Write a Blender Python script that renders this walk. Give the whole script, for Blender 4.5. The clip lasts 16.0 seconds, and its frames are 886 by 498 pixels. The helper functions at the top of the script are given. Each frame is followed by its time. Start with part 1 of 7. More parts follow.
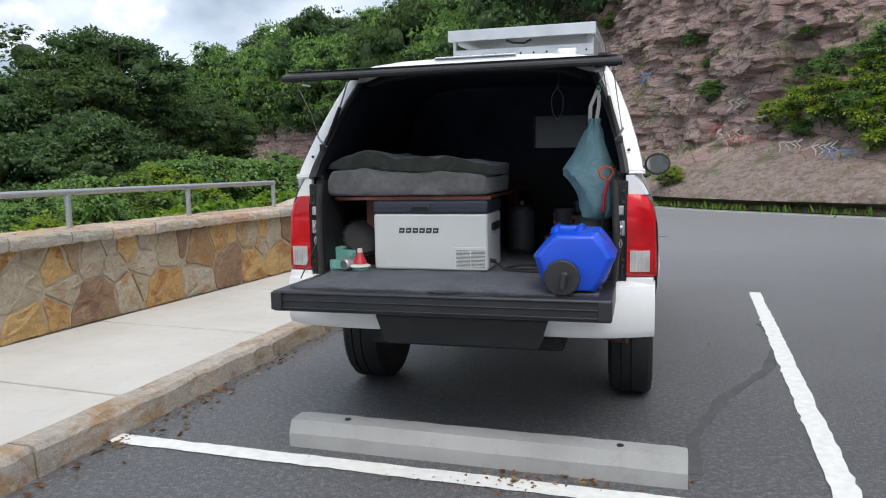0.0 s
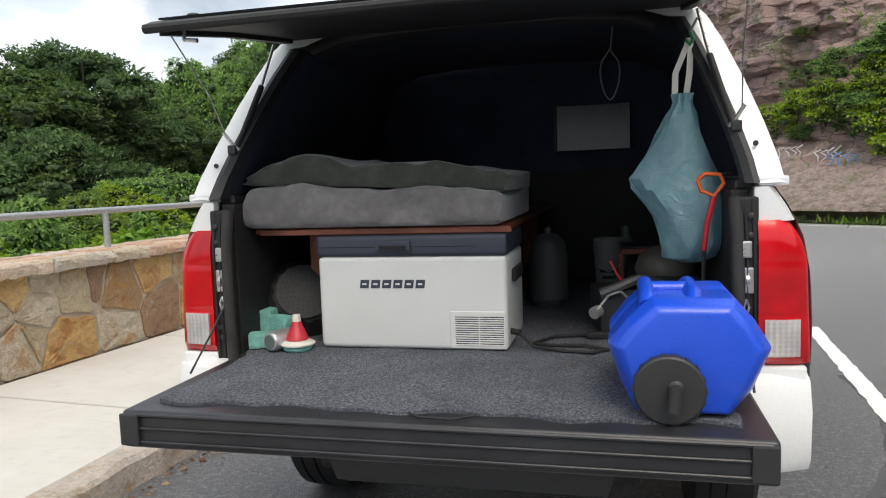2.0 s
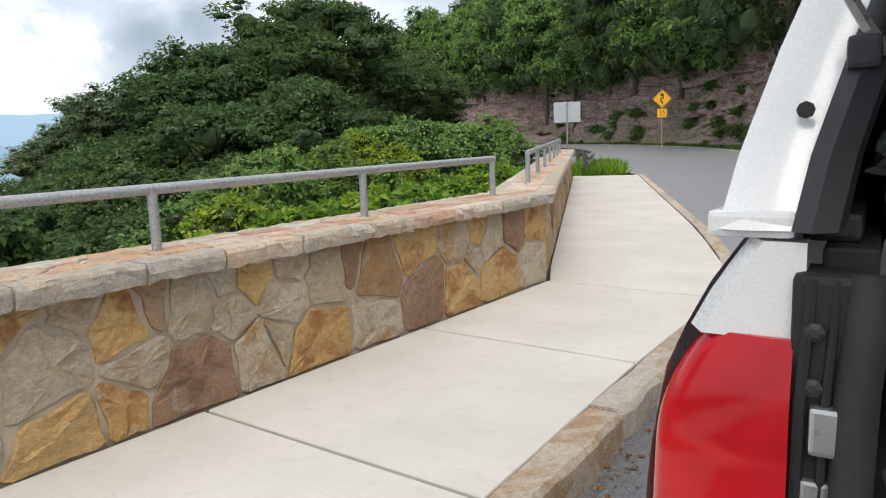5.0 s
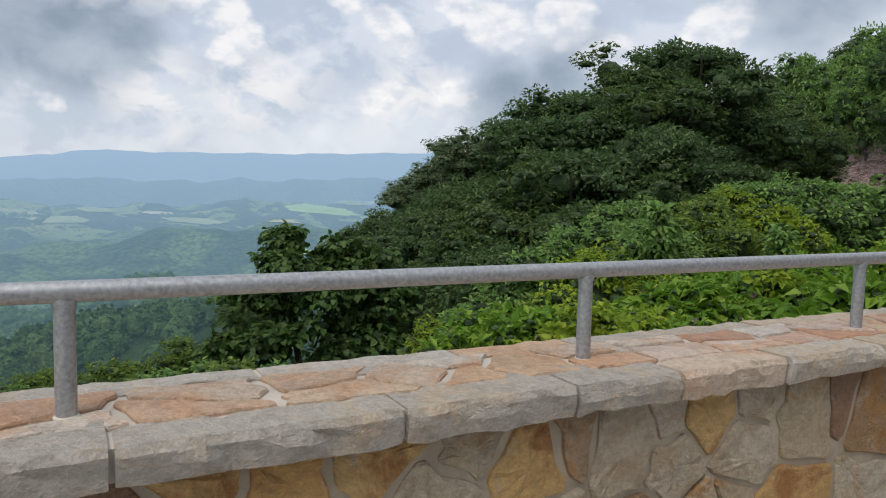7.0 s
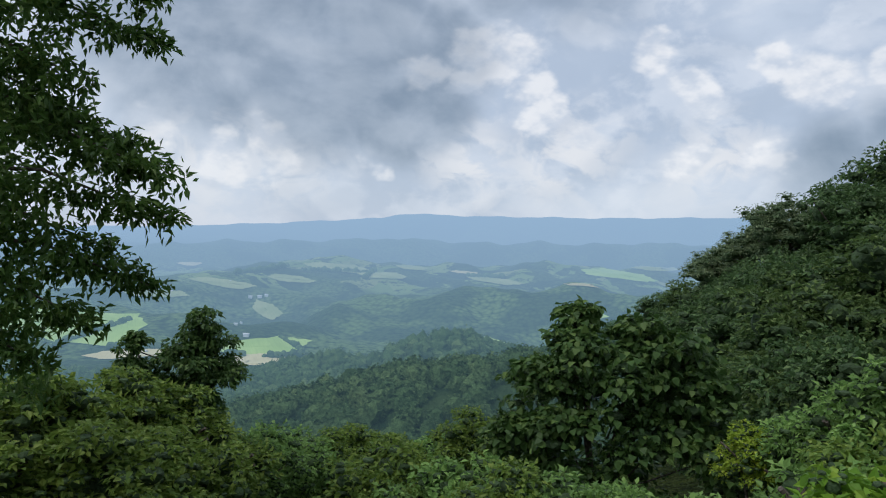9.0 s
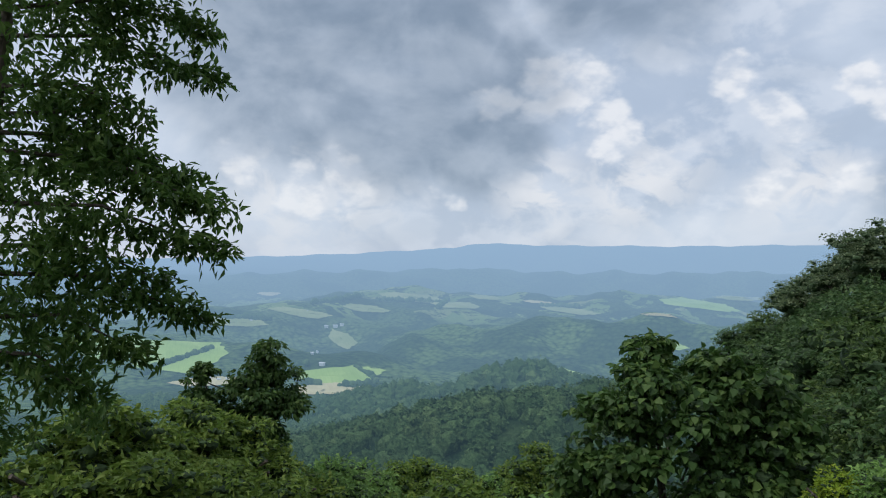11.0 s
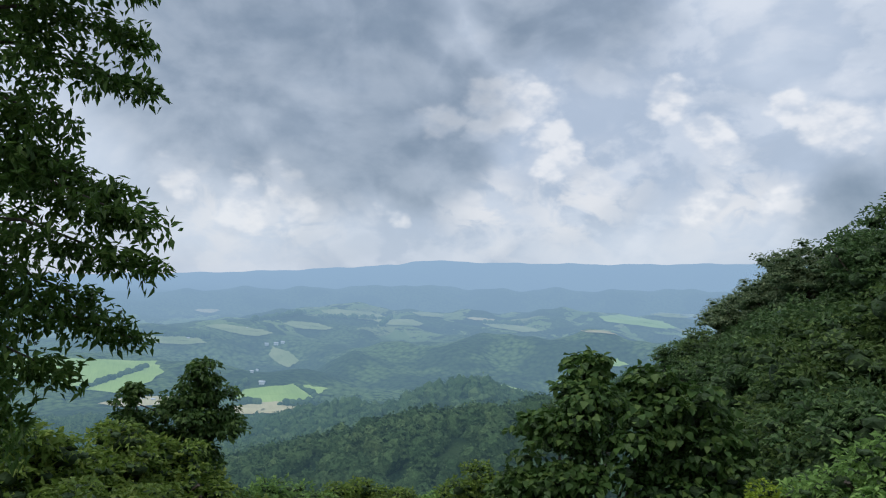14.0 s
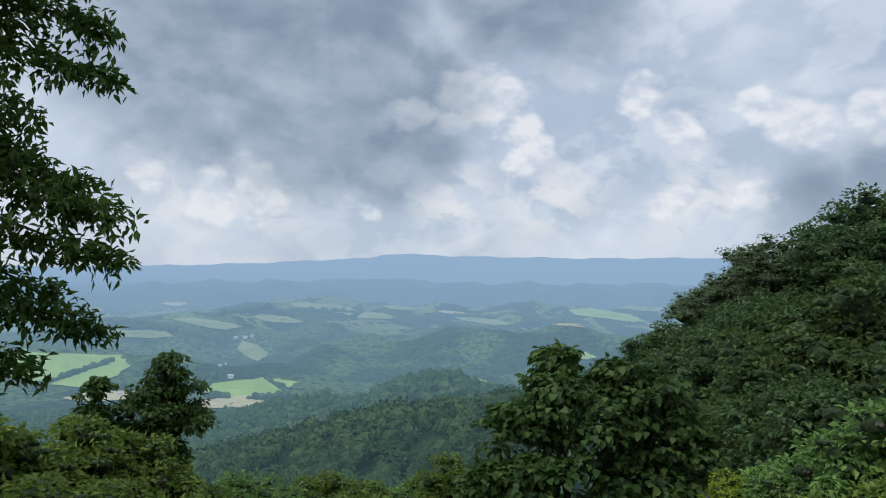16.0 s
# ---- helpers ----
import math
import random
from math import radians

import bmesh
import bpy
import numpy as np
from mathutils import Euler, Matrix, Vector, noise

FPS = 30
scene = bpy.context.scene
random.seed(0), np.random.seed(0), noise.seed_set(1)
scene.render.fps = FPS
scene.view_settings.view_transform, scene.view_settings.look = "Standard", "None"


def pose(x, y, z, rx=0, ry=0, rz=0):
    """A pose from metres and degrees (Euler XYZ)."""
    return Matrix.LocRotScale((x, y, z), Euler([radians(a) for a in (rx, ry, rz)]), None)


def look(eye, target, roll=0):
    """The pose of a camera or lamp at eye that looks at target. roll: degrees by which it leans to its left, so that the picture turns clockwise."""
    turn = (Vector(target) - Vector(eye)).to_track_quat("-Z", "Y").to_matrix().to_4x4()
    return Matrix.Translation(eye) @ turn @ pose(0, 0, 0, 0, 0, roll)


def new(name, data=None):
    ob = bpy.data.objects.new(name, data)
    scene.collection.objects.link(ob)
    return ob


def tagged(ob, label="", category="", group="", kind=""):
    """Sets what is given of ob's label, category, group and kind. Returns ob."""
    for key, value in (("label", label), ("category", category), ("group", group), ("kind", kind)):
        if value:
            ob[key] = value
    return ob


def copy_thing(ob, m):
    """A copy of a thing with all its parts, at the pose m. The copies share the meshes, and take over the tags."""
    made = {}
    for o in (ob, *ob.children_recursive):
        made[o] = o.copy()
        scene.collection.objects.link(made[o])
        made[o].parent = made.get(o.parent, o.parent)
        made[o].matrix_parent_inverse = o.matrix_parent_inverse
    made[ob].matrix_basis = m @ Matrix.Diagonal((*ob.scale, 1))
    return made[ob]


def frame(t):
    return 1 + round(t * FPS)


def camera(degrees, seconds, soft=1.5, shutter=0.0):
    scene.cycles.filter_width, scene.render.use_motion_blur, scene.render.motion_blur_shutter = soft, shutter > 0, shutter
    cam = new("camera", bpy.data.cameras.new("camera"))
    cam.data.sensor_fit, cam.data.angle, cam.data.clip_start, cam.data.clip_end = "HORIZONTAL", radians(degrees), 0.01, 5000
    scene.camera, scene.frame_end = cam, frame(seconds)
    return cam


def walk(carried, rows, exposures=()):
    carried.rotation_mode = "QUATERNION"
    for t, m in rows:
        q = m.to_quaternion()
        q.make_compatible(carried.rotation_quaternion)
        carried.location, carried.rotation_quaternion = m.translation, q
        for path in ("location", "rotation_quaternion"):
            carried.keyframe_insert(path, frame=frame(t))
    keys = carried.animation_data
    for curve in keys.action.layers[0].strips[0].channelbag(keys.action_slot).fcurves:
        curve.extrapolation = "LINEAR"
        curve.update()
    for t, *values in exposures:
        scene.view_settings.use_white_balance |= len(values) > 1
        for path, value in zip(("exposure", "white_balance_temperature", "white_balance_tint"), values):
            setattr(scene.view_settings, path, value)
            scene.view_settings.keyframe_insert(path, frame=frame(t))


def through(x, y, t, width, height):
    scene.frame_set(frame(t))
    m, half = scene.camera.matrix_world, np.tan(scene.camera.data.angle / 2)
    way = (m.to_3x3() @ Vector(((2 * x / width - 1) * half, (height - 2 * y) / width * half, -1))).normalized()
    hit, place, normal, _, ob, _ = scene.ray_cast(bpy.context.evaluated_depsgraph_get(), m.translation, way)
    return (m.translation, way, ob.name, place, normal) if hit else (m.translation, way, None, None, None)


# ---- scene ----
cam = camera(63.0, 16.0, 1.1)
PATH = [
    (0, (0.044, 0.44, 1.377), (-0.035, 2.425, 1.151), -1.0),
    (0.5, (0.106, 0.813, 1.377), (0.085, 2.804, 1.194), -1.2),
    (1, (0.072, 1.138, 1.365), (0.057, 3.129, 1.181), -1.8),
    (1.5, (-0.016, 1.498, 1.389), (0.008, 3.488, 1.191), -1.8),
    (2, (-0.031, 1.91, 1.371), (-0.061, 3.9, 1.181), -2.0),
    (2.5, (-0.148, 2.244, 1.383), (-0.172, 4.232, 1.168), -1.9),
    (3, (-0.318, 2.576, 1.433), (-0.406, 4.561, 1.202), -0.7),
    (3.5, (-0.403, 2.851, 1.441), (-0.768, 4.798, 1.164), -0.4),
    (3.7, (-0.439, 2.932, 1.436), (-0.899, 4.855, 1.139), -0.7),
    (5.8, (-1.383, 3.751, 1.429), (-2.182, 5.556, 1.111), -3.3),
    (6, (-1.532, 3.804, 1.46), (-2.463, 5.546, 1.146), -2.5),
    (6.5, (-1.773, 4.029, 1.477), (-3.035, 5.565, 1.26), 1.3),
    (7, (-1.96, 4.268, 1.495), (-3.354, 5.691, 1.316), 1.4),
    (7.5, (-2.292, 4.467, 1.625), (-3.835, 5.734, 1.51), 1.4),
    (8, (-2.542, 4.722, 1.646), (-4.237, 5.78, 1.558), 1.6),
    (9, (-3.123, 5.061, 1.717), (-4.974, 5.818, 1.687), 2.4),
    (9.5, (-3.196, 5.144, 1.713), (-5.084, 5.806, 1.71), 2.2),
    (11.8, (-3.322, 5.42, 1.784), (-5.242, 5.979, 1.831), 2.1),
    (12, (-3.308, 5.416, 1.786), (-5.224, 5.988, 1.838), 2.1),
    (12.5, (-3.282, 5.422, 1.781), (-5.186, 6.029, 1.854), 2.3),
    (13, (-3.321, 5.427, 1.79), (-5.212, 6.072, 1.879), 2.4),
    (13.5, (-3.32, 5.435, 1.786), (-5.199, 6.114, 1.885), 2.4),
    (14, (-3.325, 5.441, 1.776), (-5.193, 6.15, 1.873), 2.3),
    (14.5, (-3.325, 5.453, 1.783), (-5.183, 6.187, 1.868), 2.3),
    (15, (-3.327, 5.448, 1.774), (-5.177, 6.205, 1.853), 2.3),
    (15.5, (-3.306, 5.456, 1.781), (-5.15, 6.228, 1.858), 2.4),
    (16, (-3.305, 5.45, 1.779), (-5.143, 6.234, 1.861), 2.4),
]
EXPOSURES = [(0.0, 0.68, 6500, 10), (1.5, 0.82, 7000, 10), (2.5, 0.95, 7150, 10), (3.7, 0.98, 7500, 11), (5.8, 0.54, 6600, 11), (7.0, 0.27, 6700, 11), (8.0, 0.12, 6330, 10), (9.5, 0.12, 6300, 10), (16.0, 0.08, 6300, 10)]
walk(cam, [(t, look(eye, target, roll)) for t, eye, target, roll in PATH], EXPOSURES)


# ---- sky and sun ----
def heading(az, el):
    """Unit vector; az is degrees to the left of north (+y), el degrees up."""
    a, e = radians(az), radians(el)
    return Vector((-math.sin(a) * math.cos(e), math.cos(a) * math.cos(e), math.sin(e)))


world = bpy.data.worlds.new("sky")
scene.world = world
world.use_nodes = True
WN, WL = world.node_tree.nodes, world.node_tree.links
WN.clear()


def wn(kind, **values):
    n = WN.new(kind)
    for k, v in values.items():
        n.inputs[k].default_value = v
    return n


def wmath(op, a, b=None, clamp=False):
    n = WN.new("ShaderNodeMath")
    n.operation, n.use_clamp = op, clamp
    for i, v in enumerate((a, b)):
        if v is None:
            continue
        if isinstance(v, (int, float)):
            n.inputs[i].default_value = v
        else:
            WL.new(v, n.inputs[i])
    return n.outputs[0]


def wmix(fac, a, b):
    n = WN.new("ShaderNodeMix")
    n.data_type = "RGBA"
    for i, v in ((0, fac), (6, a), (7, b)):
        if isinstance(v, (int, float, tuple)):
            n.inputs[i].default_value = v
        else:
            WL.new(v, n.inputs[i])
    return n.outputs[2]


def wramp(v, lo, hi):
    n = WN.new("ShaderNodeMapRange")
    n.interpolation_type = "SMOOTHSTEP"
    WL.new(v, n.inputs[0])
    n.inputs[1].default_value, n.inputs[2].default_value = lo, hi
    return n.outputs[0]


SUN_AZ, SUN_EL = 192, 56
nishita = WN.new("ShaderNodeTexSky")
nishita.sky_type, nishita.sun_disc = "NISHITA", False
nishita.sun_elevation, nishita.sun_rotation = radians(SUN_EL), radians(-SUN_AZ)
way = WN.new("ShaderNodeTexCoord").outputs["Generated"]
# clouds stretch out towards the horizon
sq = WN.new("ShaderNodeVectorMath")
sq.operation = "MULTIPLY"
WL.new(way, sq.inputs[0])
sq.inputs[1].default_value = (1, 1, 1.55)
warp = wn("ShaderNodeTexNoise", Scale=3.0, Detail=5.0, Roughness=0.55)
WL.new(sq.outputs[0], warp.inputs["Vector"])
sub = WN.new("ShaderNodeVectorMath")
sub.operation = "SUBTRACT"
WL.new(warp.outputs["Color"], sub.inputs[0])
sub.inputs[1].default_value = (0.5, 0.5, 0.5)
wsc = WN.new("ShaderNodeVectorMath")
wsc.operation = "SCALE"
WL.new(sub.outputs[0], wsc.inputs[0])
wsc.inputs[3].default_value = 0.17
wadd = WN.new("ShaderNodeVectorMath")
wadd.operation = "ADD"
WL.new(way, wadd.inputs[0])
WL.new(wsc.outputs[0], wadd.inputs[1])
bent = wadd.outputs[0]
big = wn("ShaderNodeTexNoise", Scale=2.6, Detail=5.0, Roughness=0.5)
WL.new(sq.outputs[0], big.inputs["Vector"])
puff = wn("ShaderNodeTexNoise", Scale=8.5, Detail=10.0, Roughness=0.56, Distortion=0.15)
WL.new(sq.outputs[0], puff.inputs["Vector"])


def bank(az, el, wide, soft=0.6):
    """A cloud bank round a direction, with a ragged edge: 1 inside, 0 outside."""
    n = WN.new("ShaderNodeVectorMath")
    n.operation = "DISTANCE"
    WL.new(bent, n.inputs[0])
    n.inputs[1].default_value = heading(az, el)
    return wmath("SUBTRACT", 1.0, wramp(n.outputs["Value"], wide * (1 - soft), wide * (1 + soft)))


def either(banks):
    out = banks[0]
    for b in banks[1:]:
        out = wmath("MAXIMUM", out, b)
    return out


dark_bank = either([bank(69.5, 10, 0.075, 0.4), bank(69, 14.5, 0.08, 0.4), bank(83, 18, 0.22, 0.3), bank(81, 15, 0.14, 0.45), bank(77, 10, 0.11, 0.45), bank(71.5, 8.6, 0.065, 0.45), bank(86, 21, 0.14, 0.45), bank(78, 22, 0.1, 0.45), bank(75, 15, 0.09, 0.45),
                    bank(58, 21, 0.08), bank(63, 22, 0.08), bank(40, 7, 0.06), bank(34, 9, 0.07), bank(18, 16, 0.1)])
grey = wmix(wramp(big.outputs[0], 0.36, 0.66), (4.3, 5.05, 6.2, 1), (5.9, 6.55, 7.5, 1))
clear = wmath("SUBTRACT", 1.0, dark_bank)
grey = wmix(wmath("MULTIPLY", wmath("MULTIPLY", wramp(puff.outputs[0], 0.49, 0.6), 0.42), clear), grey, (7.7, 8.0, 8.5, 1))


def lifted(v, dz):
    n = WN.new("ShaderNodeVectorMath")
    n.operation = "ADD"
    WL.new(v, n.inputs[0])
    n.inputs[1].default_value = (0, 0, dz)
    return n.outputs[0]


def heaps(v, scale, detail=4.0):
    """Round cloud heaps: 0 between them, near 1 on them."""
    t = WN.new("ShaderNodeTexVoronoi")
    t.feature, t.normalize = "SMOOTH_F1", True
    WL.new(v, t.inputs["Vector"])
    for k, x in (("Scale", scale), ("Detail", detail), ("Roughness", 0.55), ("Smoothness", 0.35)):
        t.inputs[k].default_value = x
    return wmath("SUBTRACT", 1.0, t.outputs["Distance"])


def relief(a, b, gain):
    """Light from above on a cloud: bright where it thins upwards."""
    return wmath("ADD", wmath("MULTIPLY", wmath("SUBTRACT", a, b), gain), 0.5, True)


def swell(az, el, wide):
    """A heap round a direction, falling off evenly."""
    n = WN.new("ShaderNodeVectorMath")
    n.operation = "DISTANCE"
    WL.new(bent, n.inputs[0])
    n.inputs[1].default_value = heading(az, el)
    return wmath("SUBTRACT", 1.0, wmath("DIVIDE", n.outputs["Value"], wide))


curl = wn("ShaderNodeTexNoise", Scale=19.0, Detail=7.0, Roughness=0.55, Distortion=0.5)
WL.new(sq.outputs[0], curl.inputs["Vector"])
heap = heaps(sq.outputs[0], 11.0)
heap_up = heaps(lifted(sq.outputs[0], 0.022), 11.0)
lit = relief(heap, heap_up, 2.6)
roll_a = wn("ShaderNodeTexNoise", Scale=5.6, Detail=7.0, Roughness=0.5, Distortion=0.3)
WL.new(sq.outputs[0], roll_a.inputs["Vector"])
roll_b = wn("ShaderNodeTexNoise", Scale=5.6, Detail=7.0, Roughness=0.5, Distortion=0.3)
WL.new(lifted(sq.outputs[0], 0.045), roll_b.inputs["Vector"])
soft_lit = relief(roll_a.outputs[0], roll_b.outputs[0], 3.2)
# broken cloud everywhere: lit tops, grey undersides
grey = wmix(wmath("MULTIPLY", wramp(soft_lit, 0.5, 0.95), 0.36), grey, (7.9, 8.1, 8.5, 1))
grey = wmix(wmath("MULTIPLY", wramp(soft_lit, 0.5, 0.05), 0.36), grey, (3.9, 4.6, 5.6, 1))
grey = wmix(wmath("MULTIPLY", dark_bank, wramp(puff.outputs[0], 1.25, 0.3)), grey, wmix(wramp(soft_lit, 0.15, 0.85), (2.15, 2.75, 3.55, 1), (3.3, 3.9, 4.7, 1)))
white = wmix(wramp(lit, 0.25, 0.72), (5.7, 6.2, 7.0, 1), (9.0, 8.85, 8.75, 1))
tower = swell(66.3, 15.4, 0.05)
for az, el, wide in ((63.6, 14.6, 0.055), (61.4, 12.2, 0.04), (70.0, 13.2, 0.04), (66.5, 12.4, 0.035), (60.3, 10.2, 0.035), (40.6, 13.0, 0.05), (43.6, 14.4, 0.03), (52.4, 14.9, 0.035), (49.5, 12.4, 0.035), (79.6, 4.5, 0.045), (84.0, 4.0, 0.04), (72.5, 4.5, 0.025), (50.0, 6.8, 0.04), (44.5, 7.4, 0.035), (57.0, 8.0, 0.03), (89, 6.6, 0.035), (35, 14, 0.05), (31, 10, 0.045), (24, 12, 0.05)):
    tower = wmath("MAXIMUM", tower, swell(az, el, wide))
tower = wmath("ADD", tower, wmath("MULTIPLY", wmath("SUBTRACT", heap, 0.66), 1.9))
tower = wmath("ADD", tower, wmath("MULTIPLY", wmath("SUBTRACT", curl.outputs[0], 0.5), 0.5))
cream_bank = either([bank(79, 5.4, 0.07, 0.8), bank(85, 5.0, 0.07, 0.8), bank(66, 6.5, 0.06, 0.8), bank(58, 6.5, 0.06, 0.8), bank(48, 7, 0.06, 0.8)])
grey = wmix(wmath("MULTIPLY", wmath("MULTIPLY", wmath("MULTIPLY", cream_bank, clear), wramp(curl.outputs[0], 0.4, 0.58)), 0.75), grey, (8.0, 7.9, 7.9, 1))
grey = wmix(wmath("MULTIPLY", wramp(tower, 0.1, 0.5), wmath("SUBTRACT", 0.74, wmath("MULTIPLY", dark_bank, 0.45))), grey, white)
sep = WN.new("ShaderNodeSeparateXYZ")
WL.new(way, sep.inputs[0])
low = wmath("SUBTRACT", 1.0, wramp(sep.outputs[2], 0.03, 0.12))
grey = wmix(wmath("MULTIPLY", low, 0.3), grey, (5.4, 6.1, 7.1, 1))
ground_way = wramp(sep.outputs[2], 0.0, -0.08)
sky_col = wmix(0.9, nishita.outputs[0], grey)
sky_col = wmix(ground_way, sky_col, (1.2, 1.5, 1.3, 1))
back = wn("ShaderNodeBackground", Strength=0.1)
WL.new(sky_col, back.inputs["Color"])
wout = WN.new("ShaderNodeOutputWorld")
WL.new(back.outputs[0], wout.inputs[0])

sun = new("sun", bpy.data.lights.new("sun", "SUN"))
sun.data.energy, sun.data.angle, sun.data.color = 1.5, radians(38), (1.0, 0.95, 0.87)
sun.matrix_world = look(Vector((0, 0, 50)) + 30 * heading(SUN_AZ, SUN_EL), (0, 0, 50))
# ---- materials ----
class Nodes:
    """A small hand for building node materials."""

    def __init__(self, name):
        self.m = bpy.data.materials.new(name)
        self.m.use_nodes = True
        self.n, self.l = self.m.node_tree.nodes, self.m.node_tree.links
        self.b = self.n["Principled BSDF"]
        self.out = self.n["Material Output"]

    def put(self, socket, v):
        if isinstance(v, (int, float)):
            socket.default_value = v
        elif isinstance(v, tuple):
            socket.default_value = (*v, 1) if len(v) == 3 and len(socket.default_value) == 4 else v
        else:
            self.l.new(v, socket)

    def coords(self, kind="world", stretch=(1, 1, 1)):
        if kind == "world":
            v = self.n.new("ShaderNodeNewGeometry").outputs["Position"]
        else:
            v = self.n.new("ShaderNodeTexCoord").outputs["Object"]
        if stretch != (1, 1, 1):
            k = self.n.new("ShaderNodeVectorMath")
            k.operation = "MULTIPLY"
            self.l.new(v, k.inputs[0])
            k.inputs[1].default_value = stretch
            v = k.outputs[0]
        return v

    def noise(self, v, scale, detail=5, rough=0.55, distort=0.0):
        t = self.n.new("ShaderNodeTexNoise")
        self.l.new(v, t.inputs["Vector"])
        t.inputs["Scale"].default_value, t.inputs["Detail"].default_value = scale, detail
        t.inputs["Roughness"].default_value, t.inputs["Distortion"].default_value = rough, distort
        return t.outputs["Fac"]

    def cells(self, v, scale, feature="F1", out="Distance"):
        t = self.n.new("ShaderNodeTexVoronoi")
        t.feature = feature
        self.l.new(v, t.inputs["Vector"])
        t.inputs["Scale"].default_value = scale
        return t.outputs[out]

    def ramp(self, v, lo, hi, a=0.0, b=1.0):
        t = self.n.new("ShaderNodeMapRange")
        self.put(t.inputs[0], v)
        for i, x in enumerate((lo, hi, a, b)):
            t.inputs[i + 1].default_value = x
        return t.outputs[0]

    def colours(self, v, stops):
        t = self.n.new("ShaderNodeValToRGB")
        self.put(t.inputs[0], v)
        e = t.color_ramp.elements
        while len(e) < len(stops):
            e.new(0.5)
        for k, (p, c) in zip(e, stops):
            k.position, k.color = p, (*c, 1)
        return t.outputs[0]

    def mix(self, f, a, b, blend="MIX"):
        t = self.n.new("ShaderNodeMix")
        t.data_type, t.blend_type = "RGBA", blend
        for i, x in ((0, f), (6, a), (7, b)):
            self.put(t.inputs[i], x)
        return t.outputs[2]

    def math(self, op, a, b=0.0):
        t = self.n.new("ShaderNodeMath")
        t.operation = op
        self.put(t.inputs[0], a)
        self.put(t.inputs[1], b)
        return t.outputs[0]

    def bump(self, h, strength, distance=0.01):
        t = self.n.new("ShaderNodeBump")
        self.put(t.inputs["Height"], h)
        t.inputs["Strength"].default_value, t.inputs["Distance"].default_value = strength, distance
        self.l.new(t.outputs[0], self.b.inputs["Normal"])

    def random(self):
        return self.n.new("ShaderNodeObjectInfo").outputs["Random"]

    def island(self):
        return self.n.new("ShaderNodeNewGeometry").outputs["Random Per Island"]

    def set(self, **values):
        for k, v in values.items():
            self.put(self.b.inputs[k.replace("_", " ")], v)
        return self.m


def plain(name, c, rough=0.6, metal=0.0, vary=0.25, scale=6.0, fine=60.0, bump=0.15, where="object", spread=0.0, depth=0.002, **more):
    """Paint, plastic, rubber, metal: one colour with soft stains, grain and a fine relief."""
    k = Nodes(name)
    v = k.coords(where)
    dark = tuple(x * (1 - vary) for x in c)
    light = tuple(min(1, x * (1 + vary * 0.6)) for x in c)
    col = k.mix(k.ramp(k.noise(v, scale, 6), 0.3, 0.7), dark, light)
    if spread:
        col = k.mix(spread, col, k.colours(k.random(), [(0, dark), (1, light)]))
    g = k.noise(v, fine, 4)
    k.bump(g, bump, depth)
    return k.set(Base_Color=col, Roughness=k.ramp(g, 0.3, 0.7, max(0.02, rough - 0.08), min(1, rough + 0.08)), Metallic=metal, **more)


def asphalt_material():
    k = Nodes("asphalt")
    v = k.coords()
    grain = k.noise(v, 190, 3, 0.7)
    stone = k.cells(v, 120)
    base = k.mix(k.ramp(k.noise(v, 0.45, 5), 0.35, 0.65), (0.08, 0.082, 0.088), (0.128, 0.13, 0.137))
    base = k.mix(k.ramp(k.noise(v, 2.2, 8, 0.65), 0.56, 0.7, 0, 0.45), base, (0.105, 0.105, 0.105))
    # the asphalt turns gradually paler further along +y
    axes = k.n.new("ShaderNodeSeparateXYZ")
    k.l.new(v, axes.inputs[0])
    pale_y = k.math("ADD", axes.outputs["Y"], k.math("MULTIPLY", k.noise(v, 0.6, 5), 3.0))
    base = k.mix(k.ramp(pale_y, 6.5, 14.0, 0, 0.85), base, (0.33, 0.335, 0.35))
    base = k.mix(k.ramp(stone, 0.05, 0.32, 0.75, 0.0), base, (0.2, 0.2, 0.2))
    base = k.mix(k.ramp(k.noise(v, 34, 7, 0.85), 0.51, 0.58, 0, 0.8), base, (0.28, 0.28, 0.29))
    base = k.mix(k.ramp(k.noise(v, 62, 5, 0.85), 0.4, 0.47, 0.75, 0), base, (0.018, 0.018, 0.02))
    base = k.mix(k.ramp(grain, 0.45, 0.72, 0, 0.6), base, (0.018, 0.018, 0.02))
    k.bump(k.math("ADD", stone, grain), 0.7, 0.006)
    return k.set(Base_Color=base, Roughness=0.44, Specular_IOR_Level=0.75)


